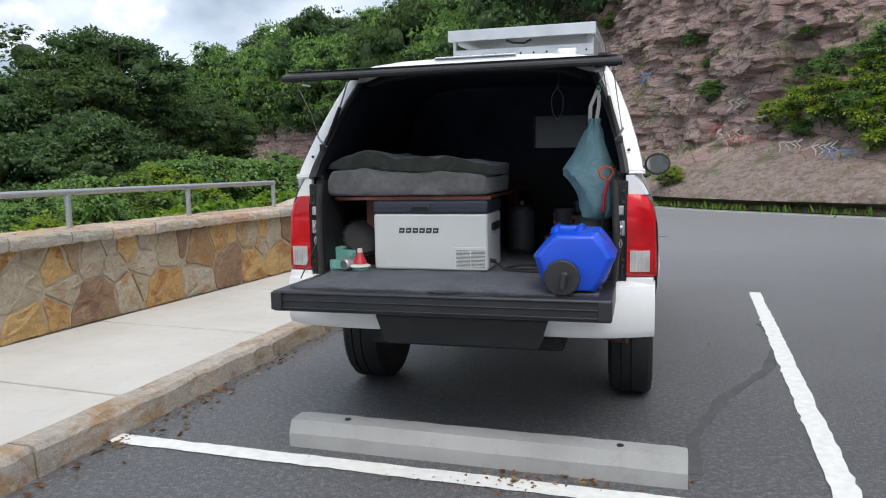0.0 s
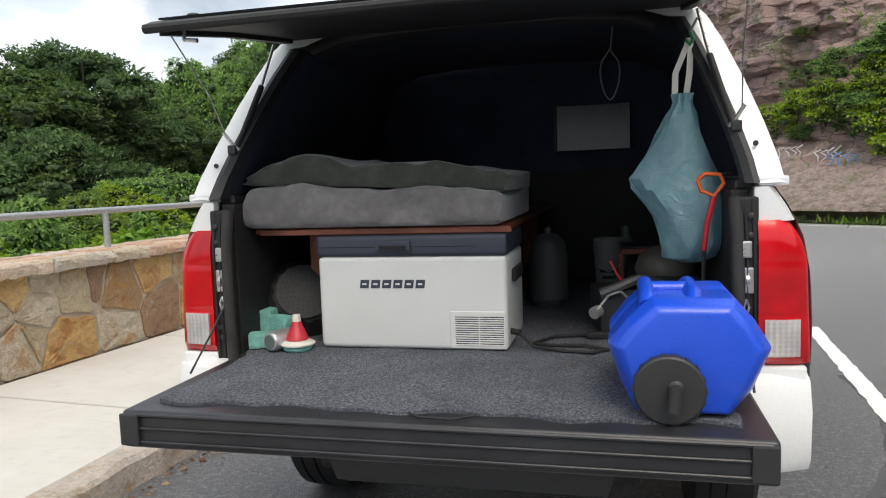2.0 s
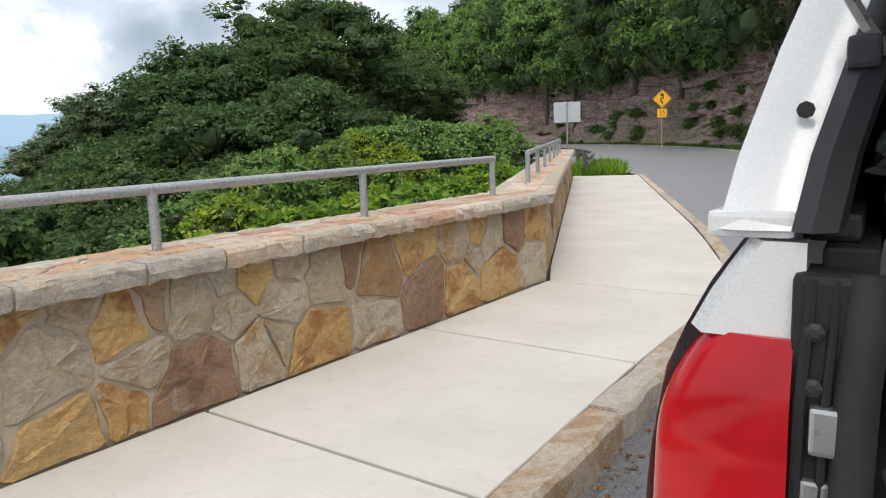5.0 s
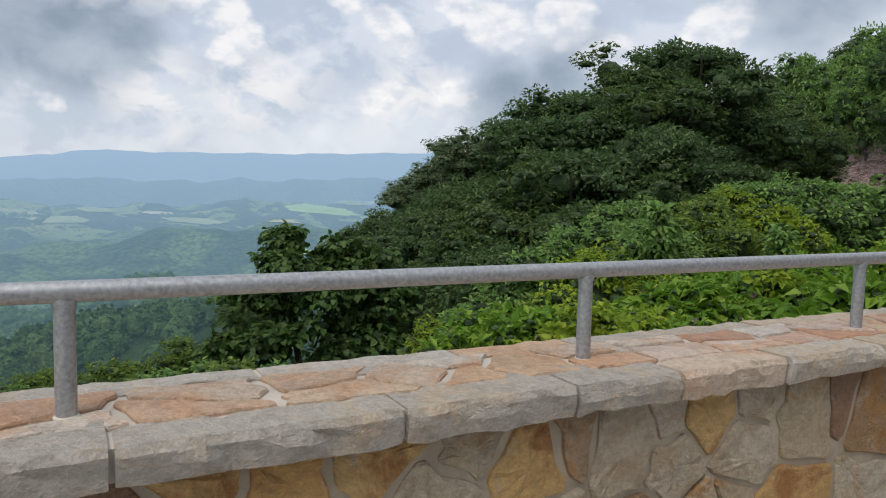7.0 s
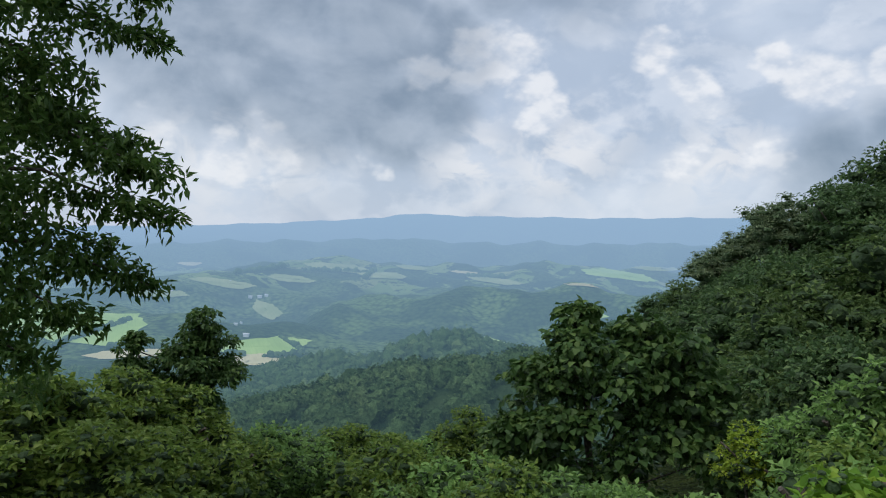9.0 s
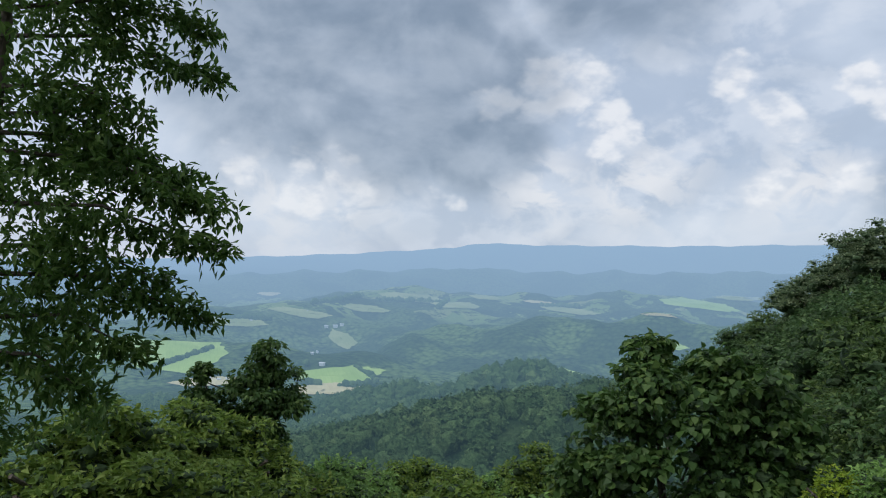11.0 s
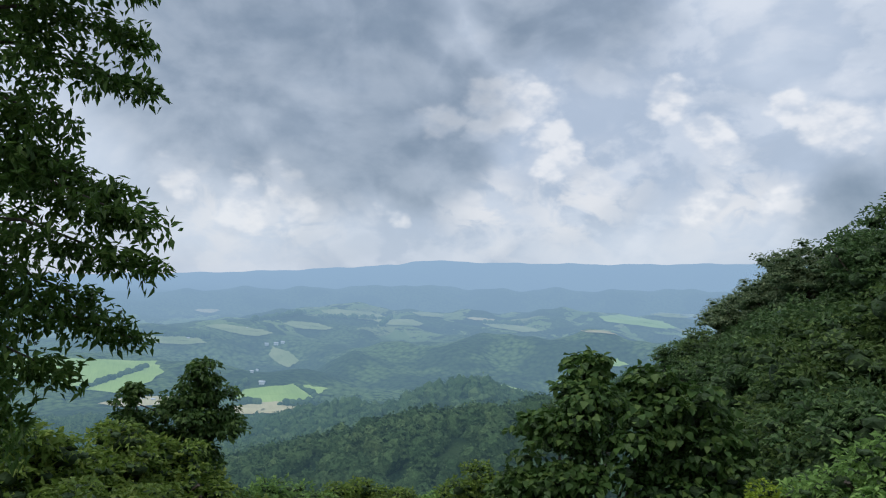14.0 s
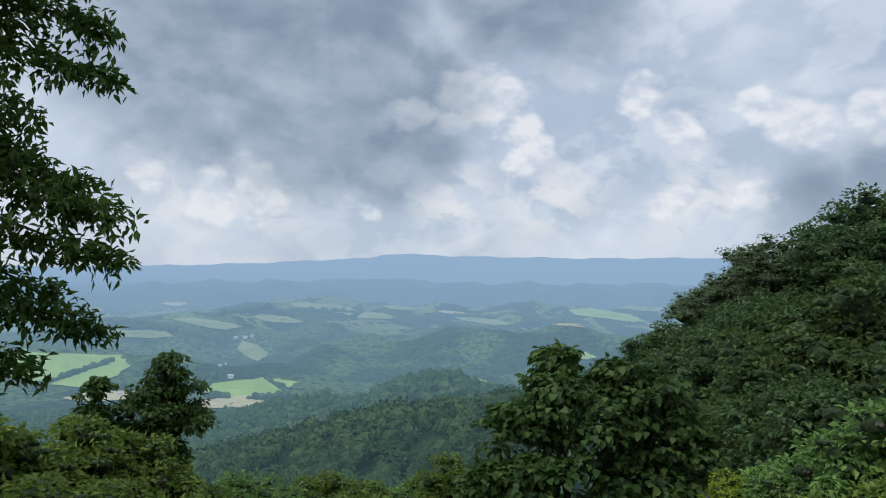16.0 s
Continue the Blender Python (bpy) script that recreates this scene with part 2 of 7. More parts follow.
def concrete_material(name, a, b, broom=0.0):
    k = Nodes(name)
    v = k.coords("world")
    col = k.mix(k.ramp(k.noise(v, 1.3, 7, 0.6), 0.3, 0.7), a, b)
    col = k.mix(k.ramp(k.noise(v, 9, 8, 0.7), 0.55, 0.72, 0, 0.35), col, tuple(x * 0.68 for x in a))
    col = k.mix(k.ramp(k.cells(v, 26), 0.0, 0.06, 0.5, 0.0), col, tuple(x * 0.55 for x in a))
    col = k.mix(k.math("MULTIPLY", k.random(), 0.16), col, tuple(x * 0.75 for x in b))
    fine = k.noise(k.coords("world", (1, 1, 1)), 150, 3)
    if broom:
        t = k.n.new("ShaderNodeVectorRotate")
        t.rotation_type = "Z_AXIS"
        k.l.new(v, t.inputs[0])
        t.inputs["Angle"].default_value = radians(16)
        s = k.n.new("ShaderNodeVectorMath")
        s.operation = "MULTIPLY"
        k.l.new(t.outputs[0], s.inputs[0])
        s.inputs[1].default_value = (1.2, 60, 1)
        lines = k.noise(s.outputs[0], 2.0, 5, 0.7)
        col = k.mix(k.ramp(lines, 0.5, 0.72, 0, 0.22), col, tuple(x * 0.62 for x in a))
        fine = k.math("ADD", fine, lines)
    k.bump(fine, 0.35, 0.004)
    return k.set(Base_Color=col, Roughness=0.85)


def stone_material(name, stops, stain, seed=0.0):
    """Rubble stone: every piece takes one hue, with iron stains, bedding and a rough break."""
    k = Nodes(name)
    v = k.coords("world", (1, 1, 1.3))
    base = k.colours(k.random(), stops)
    blot = k.noise(v, 3.4, 8, 0.7, 0.8)
    base = k.mix(k.ramp(blot, 0.49, 0.6, 0, 0.8), base, stain)
    base = k.mix(k.ramp(k.noise(v, 17, 9, 0.75), 0.46, 0.66, 0, 0.6), base, k.mix(0.5, base, (0.06, 0.045, 0.03)))
    base = k.mix(k.ramp(k.noise(v, 6, 8, 0.7, 0.8), 0.58, 0.68, 0, 0.55), base, (0.5, 0.46, 0.4))
    rough = k.noise(v, 22, 9, 0.66)
    base = k.mix(k.ramp(k.noise(v, 48, 6, 0.8), 0.42, 0.62, 0.4, 0.0), base, k.mix(0.65, base, (0.05, 0.035, 0.02)))
    k.bump(k.math("ADD", rough, k.math("MULTIPLY", k.noise(v, 90, 4), 0.6)), 0.9, 0.022)
    return k.set(Base_Color=base, Roughness=0.82)


def leaf_material(name, a, b, c=None, through=0.35, gloss=0.5):
    k = Nodes(name)
    r = k.island()
    stops = [(0.0, a), (0.6, b), (1.0, c or b)]
    col = k.colours(r, stops)
    big = k.noise(k.coords("world"), 0.6, 3)
    col = k.mix(k.ramp(big, 0.35, 0.7, 0.0, 0.45), col, tuple(x * 0.62 for x in a))
    k.set(Base_Color=col, Roughness=gloss, Specular_IOR_Level=0.22)
    t = k.n.new("ShaderNodeBsdfTranslucent")
    k.l.new(k.mix(0.5, col, tuple(min(1, x * 1.5) for x in b)), t.inputs["Color"])
    m = k.n.new("ShaderNodeMixShader")
    m.inputs[0].default_value = through
    k.l.new(k.b.outputs[0], m.inputs[1])
    k.l.new(t.outputs[0], m.inputs[2])
    k.l.new(m.outputs[0], k.out.inputs[0])
    return k.m


def rock_material():
    k = Nodes("red sandstone cliff")
    v = k.coords("world")
    lay = k.coords("world", (0.5, 0.5, 2.4))
    # blocks with wandering joints
    wander = k.n.new("ShaderNodeTexNoise")
    k.l.new(v, wander.inputs["Vector"])
    wander.inputs["Scale"].default_value, wander.inputs["Detail"].default_value = 1.6, 5
    shift = k.n.new("ShaderNodeVectorMath")
    shift.operation = "MULTIPLY_ADD"
    k.l.new(wander.outputs["Color"], shift.inputs[0])
    shift.inputs[1].default_value = (1.1, 1.1, 0.9)
    k.l.new(k.coords("world", (0.9, 0.9, 2.6)), shift.inputs[2])
    block = k.cells(shift.outputs[0], 1.0, out="Color")
    col = k.colours(block, [(0.1, (0.29, 0.185, 0.17)), (0.4, (0.43, 0.285, 0.25)), (0.65, (0.52, 0.365, 0.325)), (0.9, (0.36, 0.24, 0.22))])
    col = k.mix(k.ramp(k.noise(lay, 1.6, 8, 0.7), 0.42, 0.64, 0, 0.45), col, (0.5, 0.37, 0.325))
    col = k.mix(k.ramp(k.noise(v, 0.45, 6), 0.5, 0.66, 0, 0.5), col, (0.27, 0.235, 0.225))
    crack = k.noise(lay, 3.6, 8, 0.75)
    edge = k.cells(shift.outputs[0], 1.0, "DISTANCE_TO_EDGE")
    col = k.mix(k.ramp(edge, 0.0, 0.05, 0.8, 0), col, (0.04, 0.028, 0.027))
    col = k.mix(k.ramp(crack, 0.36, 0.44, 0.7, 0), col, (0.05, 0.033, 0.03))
    # scree and soil lie over the foot, with moss in the damp
    axes = k.n.new("ShaderNodeSeparateXYZ")
    k.l.new(v, axes.inputs[0])
    foot = k.ramp(k.math("ADD", axes.outputs["Z"], k.math("MULTIPLY", k.noise(v, 0.5, 6, 0.65), 5.0)), 3.4, 4.8, 0.8, 0.0)
    scree = k.colours(k.noise(v, 5.0, 9, 0.8), [(0.35, (0.1, 0.075, 0.06)), (0.5, (0.3, 0.235, 0.2)), (0.66, (0.46, 0.39, 0.34))])
    col = k.mix(foot, col, scree)
    col = k.mix(k.ramp(k.noise(v, 0.8, 7, 0.7), 0.55, 0.64, 0, 0.7), col, (0.12, 0.14, 0.055))
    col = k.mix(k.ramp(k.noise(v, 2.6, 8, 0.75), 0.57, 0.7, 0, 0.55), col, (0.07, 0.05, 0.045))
    k.bump(k.math("ADD", crack, k.noise(v, 9, 8, 0.7)), 0.9, 0.16)
    return k.set(Base_Color=col, Roughness=0.9)


M = {}
M["asphalt"] = asphalt_material()
M["pavement"] = concrete_material("pale broomed concrete", (0.49, 0.465, 0.425), (0.6, 0.575, 0.535), broom=1)
M["wheelstop"] = concrete_material("grey precast concrete", (0.27, 0.275, 0.27), (0.42, 0.42, 0.41))
M["kerb"] = stone_material("kerb sandstone", [(0, (0.554, 0.462, 0.370)), (0.5, (0.660, 0.581, 0.488)), (1, (0.475, 0.436, 0.396))], (0.436, 0.264, 0.119))
M["mortar"] = plain("mortar", (0.42, 0.35, 0.265), 0.95, vary=0.3, fine=90, bump=0.6, where="world", depth=0.006)
M["mortar_pale"] = plain("pale mortar", (0.55, 0.49, 0.42), 0.95, vary=0.2, fine=90, bump=0.5, where="world", depth=0.006)
TAN = [(0, (0.429, 0.351, 0.247)), (0.18, (0.546, 0.442, 0.299)), (0.36, (0.520, 0.305, 0.111)), (0.5, (0.351, 0.215, 0.111)), (0.64, (0.572, 0.507, 0.403)), (0.82, (0.494, 0.338, 0.169)), (1, (0.468, 0.416, 0.338))]
M["stone"] = stone_material("tan and ochre rubble stone", TAN, (0.42, 0.2, 0.05))
M["stone_orange"] = stone_material("ochre rubble stone", [(0, (0.64, 0.36, 0.12)), (0.5, (0.62, 0.42, 0.18)), (1, (0.55, 0.27, 0.075))], (0.34, 0.13, 0.035))
M["stone_grey"] = stone_material("grey rubble stone", [(0, (0.58, 0.495, 0.38)), (1, (0.49, 0.41, 0.305))], (0.42, 0.31, 0.2))
M["stone_brown"] = stone_material("brown rubble stone", [(0, (0.3, 0.18, 0.11)), (1, (0.36, 0.22, 0.13))], (0.2, 0.1, 0.06))
M["cap"] = stone_material("cap flagstone", [(0, (0.739, 0.660, 0.568)), (0.3, (0.660, 0.436, 0.264)), (0.5, (0.792, 0.726, 0.647)), (0.75, (0.581, 0.317, 0.198)), (1, (0.726, 0.554, 0.396))], (0.660, 0.383, 0.224))
M["cap_edge"] = stone_material("pale cap edge stone", [(0, (0.6, 0.55, 0.48)), (0.5, (0.5, 0.46, 0.4)), (0.85, (0.56, 0.5, 0.42)), (1, (0.64, 0.5, 0.36))], (0.6, 0.47, 0.33))
M["galv"] = plain("weathered galvanized steel", (0.44, 0.45, 0.46), 0.5, 0.7, vary=0.3, scale=75, fine=140, bump=0.3, where="world")
M["line"] = plain("worn white road paint", (0.74, 0.74, 0.72), 0.7, vary=0.12, scale=18, fine=160, bump=0.5, where="world")
M["rock"] = rock_material()
M["leaf_oak"] = leaf_material("dark broad leaves", (0.042, 0.085, 0.031), (0.088, 0.158, 0.055), (0.17, 0.255, 0.09), 0.34)
M["leaf_oak_olive"] = leaf_material("olive oak leaves", (0.05, 0.09, 0.026), (0.1, 0.165, 0.046), (0.18, 0.25, 0.075), 0.34)
M["leaf_mid"] = leaf_material("mid green leaves", (0.11, 0.205, 0.055), (0.19, 0.325, 0.085), (0.3, 0.46, 0.125))
M["leaf_bright"] = leaf_material("bright green weeds", (0.095, 0.203, 0.024), (0.176, 0.324, 0.034), (0.297, 0.419, 0.054))
M["leaf_yellow"] = leaf_material("yellow-green leaves", (0.162, 0.257, 0.027), (0.270, 0.378, 0.034), (0.405, 0.459, 0.054))
M["leaf_grey"] = leaf_material("grey-green dry leaves", (0.101, 0.146, 0.066), (0.182, 0.246, 0.123), (0.309, 0.364, 0.200))
M["leaf_olive"] = leaf_material("olive leaves", (0.09, 0.16, 0.028), (0.165, 0.25, 0.046), (0.26, 0.33, 0.066))
M["leaf_sapling"] = leaf_material("large sapling leaves", (0.04, 0.085, 0.022), (0.072, 0.14, 0.034), (0.14, 0.215, 0.055), 0.3)
M["leaf_overhang"] = leaf_material("narrow glossy leaves", (0.055, 0.11, 0.026), (0.095, 0.18, 0.04), (0.18, 0.27, 0.065), 0.45, 0.4)
# filler inside the crowns, coloured dark to stand for the shade between leaves
M["leaf_core"] = plain("dark shaded inner foliage", (0.042, 0.078, 0.027), 0.9, vary=0.4, scale=4, fine=14, bump=0.6, where="world", depth=0.05)
M["bark"] = plain("grey bark", (0.11, 0.09, 0.07), 0.95, vary=0.4, scale=12, fine=40, bump=0.9, where="world", depth=0.02)
# vehicle
M["paint"] = plain("white car paint", (0.78, 0.79, 0.79), 0.28, vary=0.04, fine=300, bump=0.01, Coat_Weight=0.6, Coat_Roughness=0.08)
M["black_plastic"] = plain("black textured plastic", (0.025, 0.026, 0.028), 0.55, vary=0.25, fine=220, bump=0.25)
M["tailgate"] = plain("scuffed dark grey tailgate cap", (0.023, 0.024, 0.028), 0.4, vary=0.35, scale=9, fine=240, bump=0.2)
M["rubber"] = plain("black rubber", (0.014, 0.014, 0.015), 0.7, vary=0.3, fine=90, bump=0.3)
M["liner"] = plain("black headliner", (0.042, 0.05, 0.08), 0.95, vary=0.3, fine=120, bump=0.4)
M["weatherstrip"] = plain("worn brown-grey weatherstrip", (0.03, 0.028, 0.027), 0.7, vary=0.35, scale=14, fine=120, bump=0.3)
M["steel"] = plain("zinc plated steel", (0.55, 0.55, 0.54), 0.32, 0.9, vary=0.2, fine=90, bump=0.1)
M["alu"] = plain("brushed aluminium", (0.62, 0.63, 0.64), 0.38, 0.75, vary=0.15, fine=80, bump=0.1)
M["rust"] = plain("rusty exhaust steel", (0.12, 0.065, 0.04), 0.8, 0.4, vary=0.5, scale=14, fine=60, bump=0.5)


M["dark_glass"] = plain("dark privacy glass", (0.006, 0.007, 0.008), 0.12, vary=0.1, fine=300, bump=0.0, Specular_IOR_Level=0.12)


def lens_material(name, c):
    k = Nodes(name)
    v = k.coords("object", (1, 1, 1))
    rib = k.noise(v, 45, 2)
    k.bump(rib, 0.15, 0.003)
    return k.set(Base_Color=k.mix(k.ramp(k.noise(v, 7, 3), 0.35, 0.65), tuple(x * 0.62 for x in c), c), Roughness=0.2, Specular_IOR_Level=0.3, Coat_Weight=0.35, Coat_Roughness=0.04)


M["lens_red"] = lens_material("red lamp lens", (0.62, 0.005, 0.012))
M["lens_clear"] = lens_material("clear lamp lens", (0.6, 0.58, 0.56))


def carpet_material():
    k = Nodes("speckled charcoal carpet")
    v = k.coords("object")
    f = k.noise(v, 170, 4, 0.75)
    col = k.colours(k.noise(v, 150, 6, 0.8), [(0.36, (0.035, 0.04, 0.052)), (0.5, (0.105, 0.115, 0.14)), (0.64, (0.31, 0.325, 0.36))])
    col = k.mix(k.ramp(k.noise(v, 5, 5), 0.4, 0.7, 0, 0.45), col, (0.035, 0.036, 0.04))
    k.bump(f, 1.0, 0.01)
    return k.set(Base_Color=col, Roughness=1.0)


M["carpet"] = carpet_material()
# ---- building helpers ----
RNG = np.random.default_rng(7)


def thing(name, m, label, category, group="", kind=""):
    ob = new(name)
    ob.empty_display_size = 0.1
    ob.matrix_world = m
    return tagged(ob, label, category, group, kind)


def part(name, bm, material, parent=None, label="", smooth=False, m=None):
    """Links a bmesh as one mesh object, under a thing or a part."""
    bmesh.ops.recalc_face_normals(bm, faces=bm.faces)
    data = bpy.data.meshes.new(name)
    bm.to_mesh(data)
    bm.free()
    data.materials.append(material)
    if smooth:
        data.shade_smooth()
        data.set_sharp_from_angle(angle=radians(38))
    ob = new(name, data)
    if parent:
        ob.parent = parent
    if m is not None:
        ob.matrix_basis = m
    if label:
        ob["label"] = label
    return ob


def raw(name, verts, faces, material, parent=None, label="", smooth=False):
    data = bpy.data.meshes.new(name)
    data.from_pydata([tuple(v) for v in verts], [], [tuple(f) for f in faces])
    data.materials.append(material)
    if smooth:
        data.shade_smooth()
    ob = new(name, data)
    if parent:
        ob.parent = parent
    if label:
        ob["label"] = label
    return ob


def box(x0, x1, y0, y1, z0, z1, bevel=0.0, seg=2, bm=None, m=None):
    b = bmesh.new()
    bmesh.ops.create_cube(b, size=1)
    for v in b.verts:
        v.co = Vector((x0 + (v.co.x + 0.5) * (x1 - x0), y0 + (v.co.y + 0.5) * (y1 - y0), z0 + (v.co.z + 0.5) * (z1 - z0)))
    if bevel:
        bmesh.ops.bevel(b, geom=b.edges[:], offset=bevel, segments=seg, affect="EDGES", profile=0.6)
    if m is not None:
        bmesh.ops.transform(b, matrix=m, verts=b.verts[:])
    return merge(bm, b)


def merge(bm, b):
    if bm is None:
        return b
    data = bpy.data.meshes.new("scrap")
    b.to_mesh(data)
    b.free()
    bm.from_mesh(data)
    bpy.data.meshes.remove(data)
    return bm


def loft(rings, close=True, caps=True, bm=None):
    """Joins rings of the same number of points into a skin."""
    bm = bm or bmesh.new()
    rows = [[bm.verts.new(p) for p in r] for r in rings]
    n = len(rows[0])
    for a, b in zip(rows, rows[1:]):
        for i in range(n if close else n - 1):
            j = (i + 1) % n
            bm.faces.new((a[i], a[j], b[j], b[i]))
    if caps and close:
        bm.faces.new(rows[0][::-1])
        bm.faces.new(rows[-1])
    return bm


def tube(pts, r, seg=10, bm=None, caps=True):
    """A round bar along points; r is a radius or one for each point."""
    pts = [Vector(p) for p in pts]
    rs = r if isinstance(r, (list, tuple)) else [r] * len(pts)
    rings = []
    side = None
    for i, p in enumerate(pts):
        d = (pts[min(i + 1, len(pts) - 1)] - pts[max(i - 1, 0)]).normalized()
        if side is None:
            side = d.orthogonal().normalized()
        else:
            side = (side - d * side.dot(d)).normalized()
        up = d.cross(side)
        rings.append([p + rs[i] * (math.cos(a) * side + math.sin(a) * up) for a in (2 * math.pi * k / seg for k in range(seg))])
    return loft(rings, True, caps, bm)


def lathe(profile, seg=24, bm=None, m=None):
    """Turns (radius, height) pairs round z."""
    rings = [[Vector((r * math.cos(2 * math.pi * k / seg), r * math.sin(2 * math.pi * k / seg), z)) for k in range(seg)] for r, z in profile]
    b = loft(rings)
    if m is not None:
        bmesh.ops.transform(b, matrix=m, verts=b.verts[:])
    return merge(bm, b) if bm else b


def prism(poly, z0, z1, bevel=0.0, jag=0.0, rng=None):
    """A slab over a flat polygon, with broken edges where jag is set."""
    bm = bmesh.new()
    c = sum((Vector(p) for p in poly), Vector((0, 0))) / len(poly)
    pts = [Vector(p) for p in poly]
    top = [bm.verts.new((*(p + (c - p).normalized() * bevel), z1 + (rng.normal() * jag if rng else 0))) for p in pts]
    mid = [bm.verts.new((*p, z1 - bevel)) for p in pts]
    low = [bm.verts.new((*p, z0)) for p in pts]
    n = len(pts)
    bm.faces.new(top)
    for i in range(n):
        j = (i + 1) % n
        bm.faces.new((mid[i], mid[j], top[j], top[i]))
        bm.faces.new((low[i], low[j], mid[j], mid[i]))
    bm.faces.new(low[::-1])
    return bm


def interp(x, pairs):
    xs, ys = zip(*pairs)
    return float(np.interp(x, xs, ys))


def clip_poly(poly, p, n):
    """Keeps the part of a polygon where (q - p).n <= 0."""
    out = []
    for a, b in zip(poly, poly[1:] + poly[:1]):
        da, db = (a - p).dot(n), (b - p).dot(n)
        if da <= 0:
            out.append(a)
        if da * db < 0:
            out.append(a + (b - a) * (da / (da - db)))
    return out


def rubble(seeds, x0, x1, y0, y1, gap, tall=1.0, sizes=None):
    """Cells of a dry-laid pattern round seeds, drawn in by half a joint; large stones push small ones back."""
    cells = []
    for i, s in enumerate(seeds):
        poly = [Vector(p) for p in ((x0, y0), (x1, y0), (x1, y1), (x0, y1))]
        for j, q in enumerate(seeds):
            if i != j and abs(q[0] - s[0]) < 1.6:
                a, b = Vector(s), Vector(q)
                n = Vector((b.x - a.x, (b.y - a.y) * tall))
                n.normalize()
                k = sizes[i] / (sizes[i] + sizes[j]) if sizes else 0.5 + 0.06 * math.sin(i * 5.1 - j * 5.1)
                poly = clip_poly(poly, a.lerp(b, k) - n * gap / 2, n)
                if len(poly) < 3:
                    break
        cells.append(poly if len(poly) >= 3 else None)
    return cells


def trim(poly, k=0.18, rough=0.0):
    """Cuts the corners of a polygon; rough breaks its edges."""
    out = []
    for a, b in zip(poly, poly[1:] + poly[:1]):
        out.append(a.lerp(b, k))
        if rough and (b - a).length > 0.09:
            n = Vector((b.y - a.y, a.x - b.x)).normalized()
            for q in (0.36, 0.64):
                out.append(a.lerp(b, q) - n * abs(RNG.normal()) * rough)
        out.append(a.lerp(b, 1 - k))
    return out


# ---- plan ----
WALL = pose(-3.78, 4.85, 0, 0, 0, -18.05)     # along the parapet: +y on, +x to the road; origin at the second post
WALL_2 = pose(-2.03, 9.675, 0, 0, 0, 7.35)    # after its bend; origin at the outer corner
TRUCK = pose(-0.01, 3.993, 0, 0, 0, -13)      # origin on the ground between the tail lamps
KERB_X = [(-18, 2.9), (-9, 2.45), (-2.5, 2.07), (0, 1.94), (3.27, 1.72), (5.12, 1.66)]
KERB_X2 = [(-0.7, 1.36), (0.72, 1.62), (3.1, 1.74), (7.1, 1.76), (14.6, 1.8)]
WALK_Z = 0.135


def inv_xy(m, x, y):
    p = m.inverted() @ Vector((x, y, 0))
    return p.x, p.y


CLIFF = [Vector(p) for p in ((34, -22), (27, -4), (20, 8), (14.5, 14.5), (10.8, 18.8), (7.4, 23), (5.4, 29), (4.6, 36), (3.9, 44), (1.5, 56), (-4, 70), (-13, 82), (-25, 88), (-36, 95), (-46, 104))]


def along(poly, step):
    """Points every step metres along a line, with the way to the left of it."""
    out, left = [], 0.0
    for a, b in zip(poly, poly[1:]):
        d = (b - a).length
        w = (b - a).normalized()
        while left < d:
            out.append((a + w * left, Vector((-w.y, w.x))))
            left += step
        left -= d
    return out


def smooth_line(poly, times=2):
    for _ in range(times):
        out = [poly[0]]
        for a, b in zip(poly, poly[1:]):
            out += [a.lerp(b, 0.25), a.lerp(b, 0.75)]
        poly = out + [poly[-1]]
    return poly


CLIFF = smooth_line(CLIFF)
CLIFF_N = np.array([(400.0, -3000.0)] + [tuple(p) for p in CLIFF] + [(-60.0, 122.0), (-1400.0, 2600.0)])


def line_side(P, poly):
    """Signed distance of points to a line: more than 0 to its right."""
    best, side = np.full(len(P), 1e9), np.zeros(len(P))
    for a, b in zip(poly, poly[1:]):
        d = b - a
        k = np.clip(((P - a) @ d) / (d @ d), 0, 1)
        q = P - (a + k[:, None] * d)
        r = np.hypot(q[:, 0], q[:, 1])
        s = d[0] * q[:, 1] - d[1] * q[:, 0]
        m = r < best
        best[m], side[m] = r[m], np.where(s[m] > 0, -1, 1)
    return best * side


EDGE = np.array([(-300.0, -3000.0), (-9.0, -15.0), (-6.0, -3.0), (-4.06, 4.9), (-2.5, 9.7), (-4.3, 23.0), (-6.5, 31.0), (-13.5, 47.0), (-21.0, 60.0), (-30.0, 74.0), (-43.0, 90.0), (-60.0, 115.0), (-1400.0, 2600.0)])

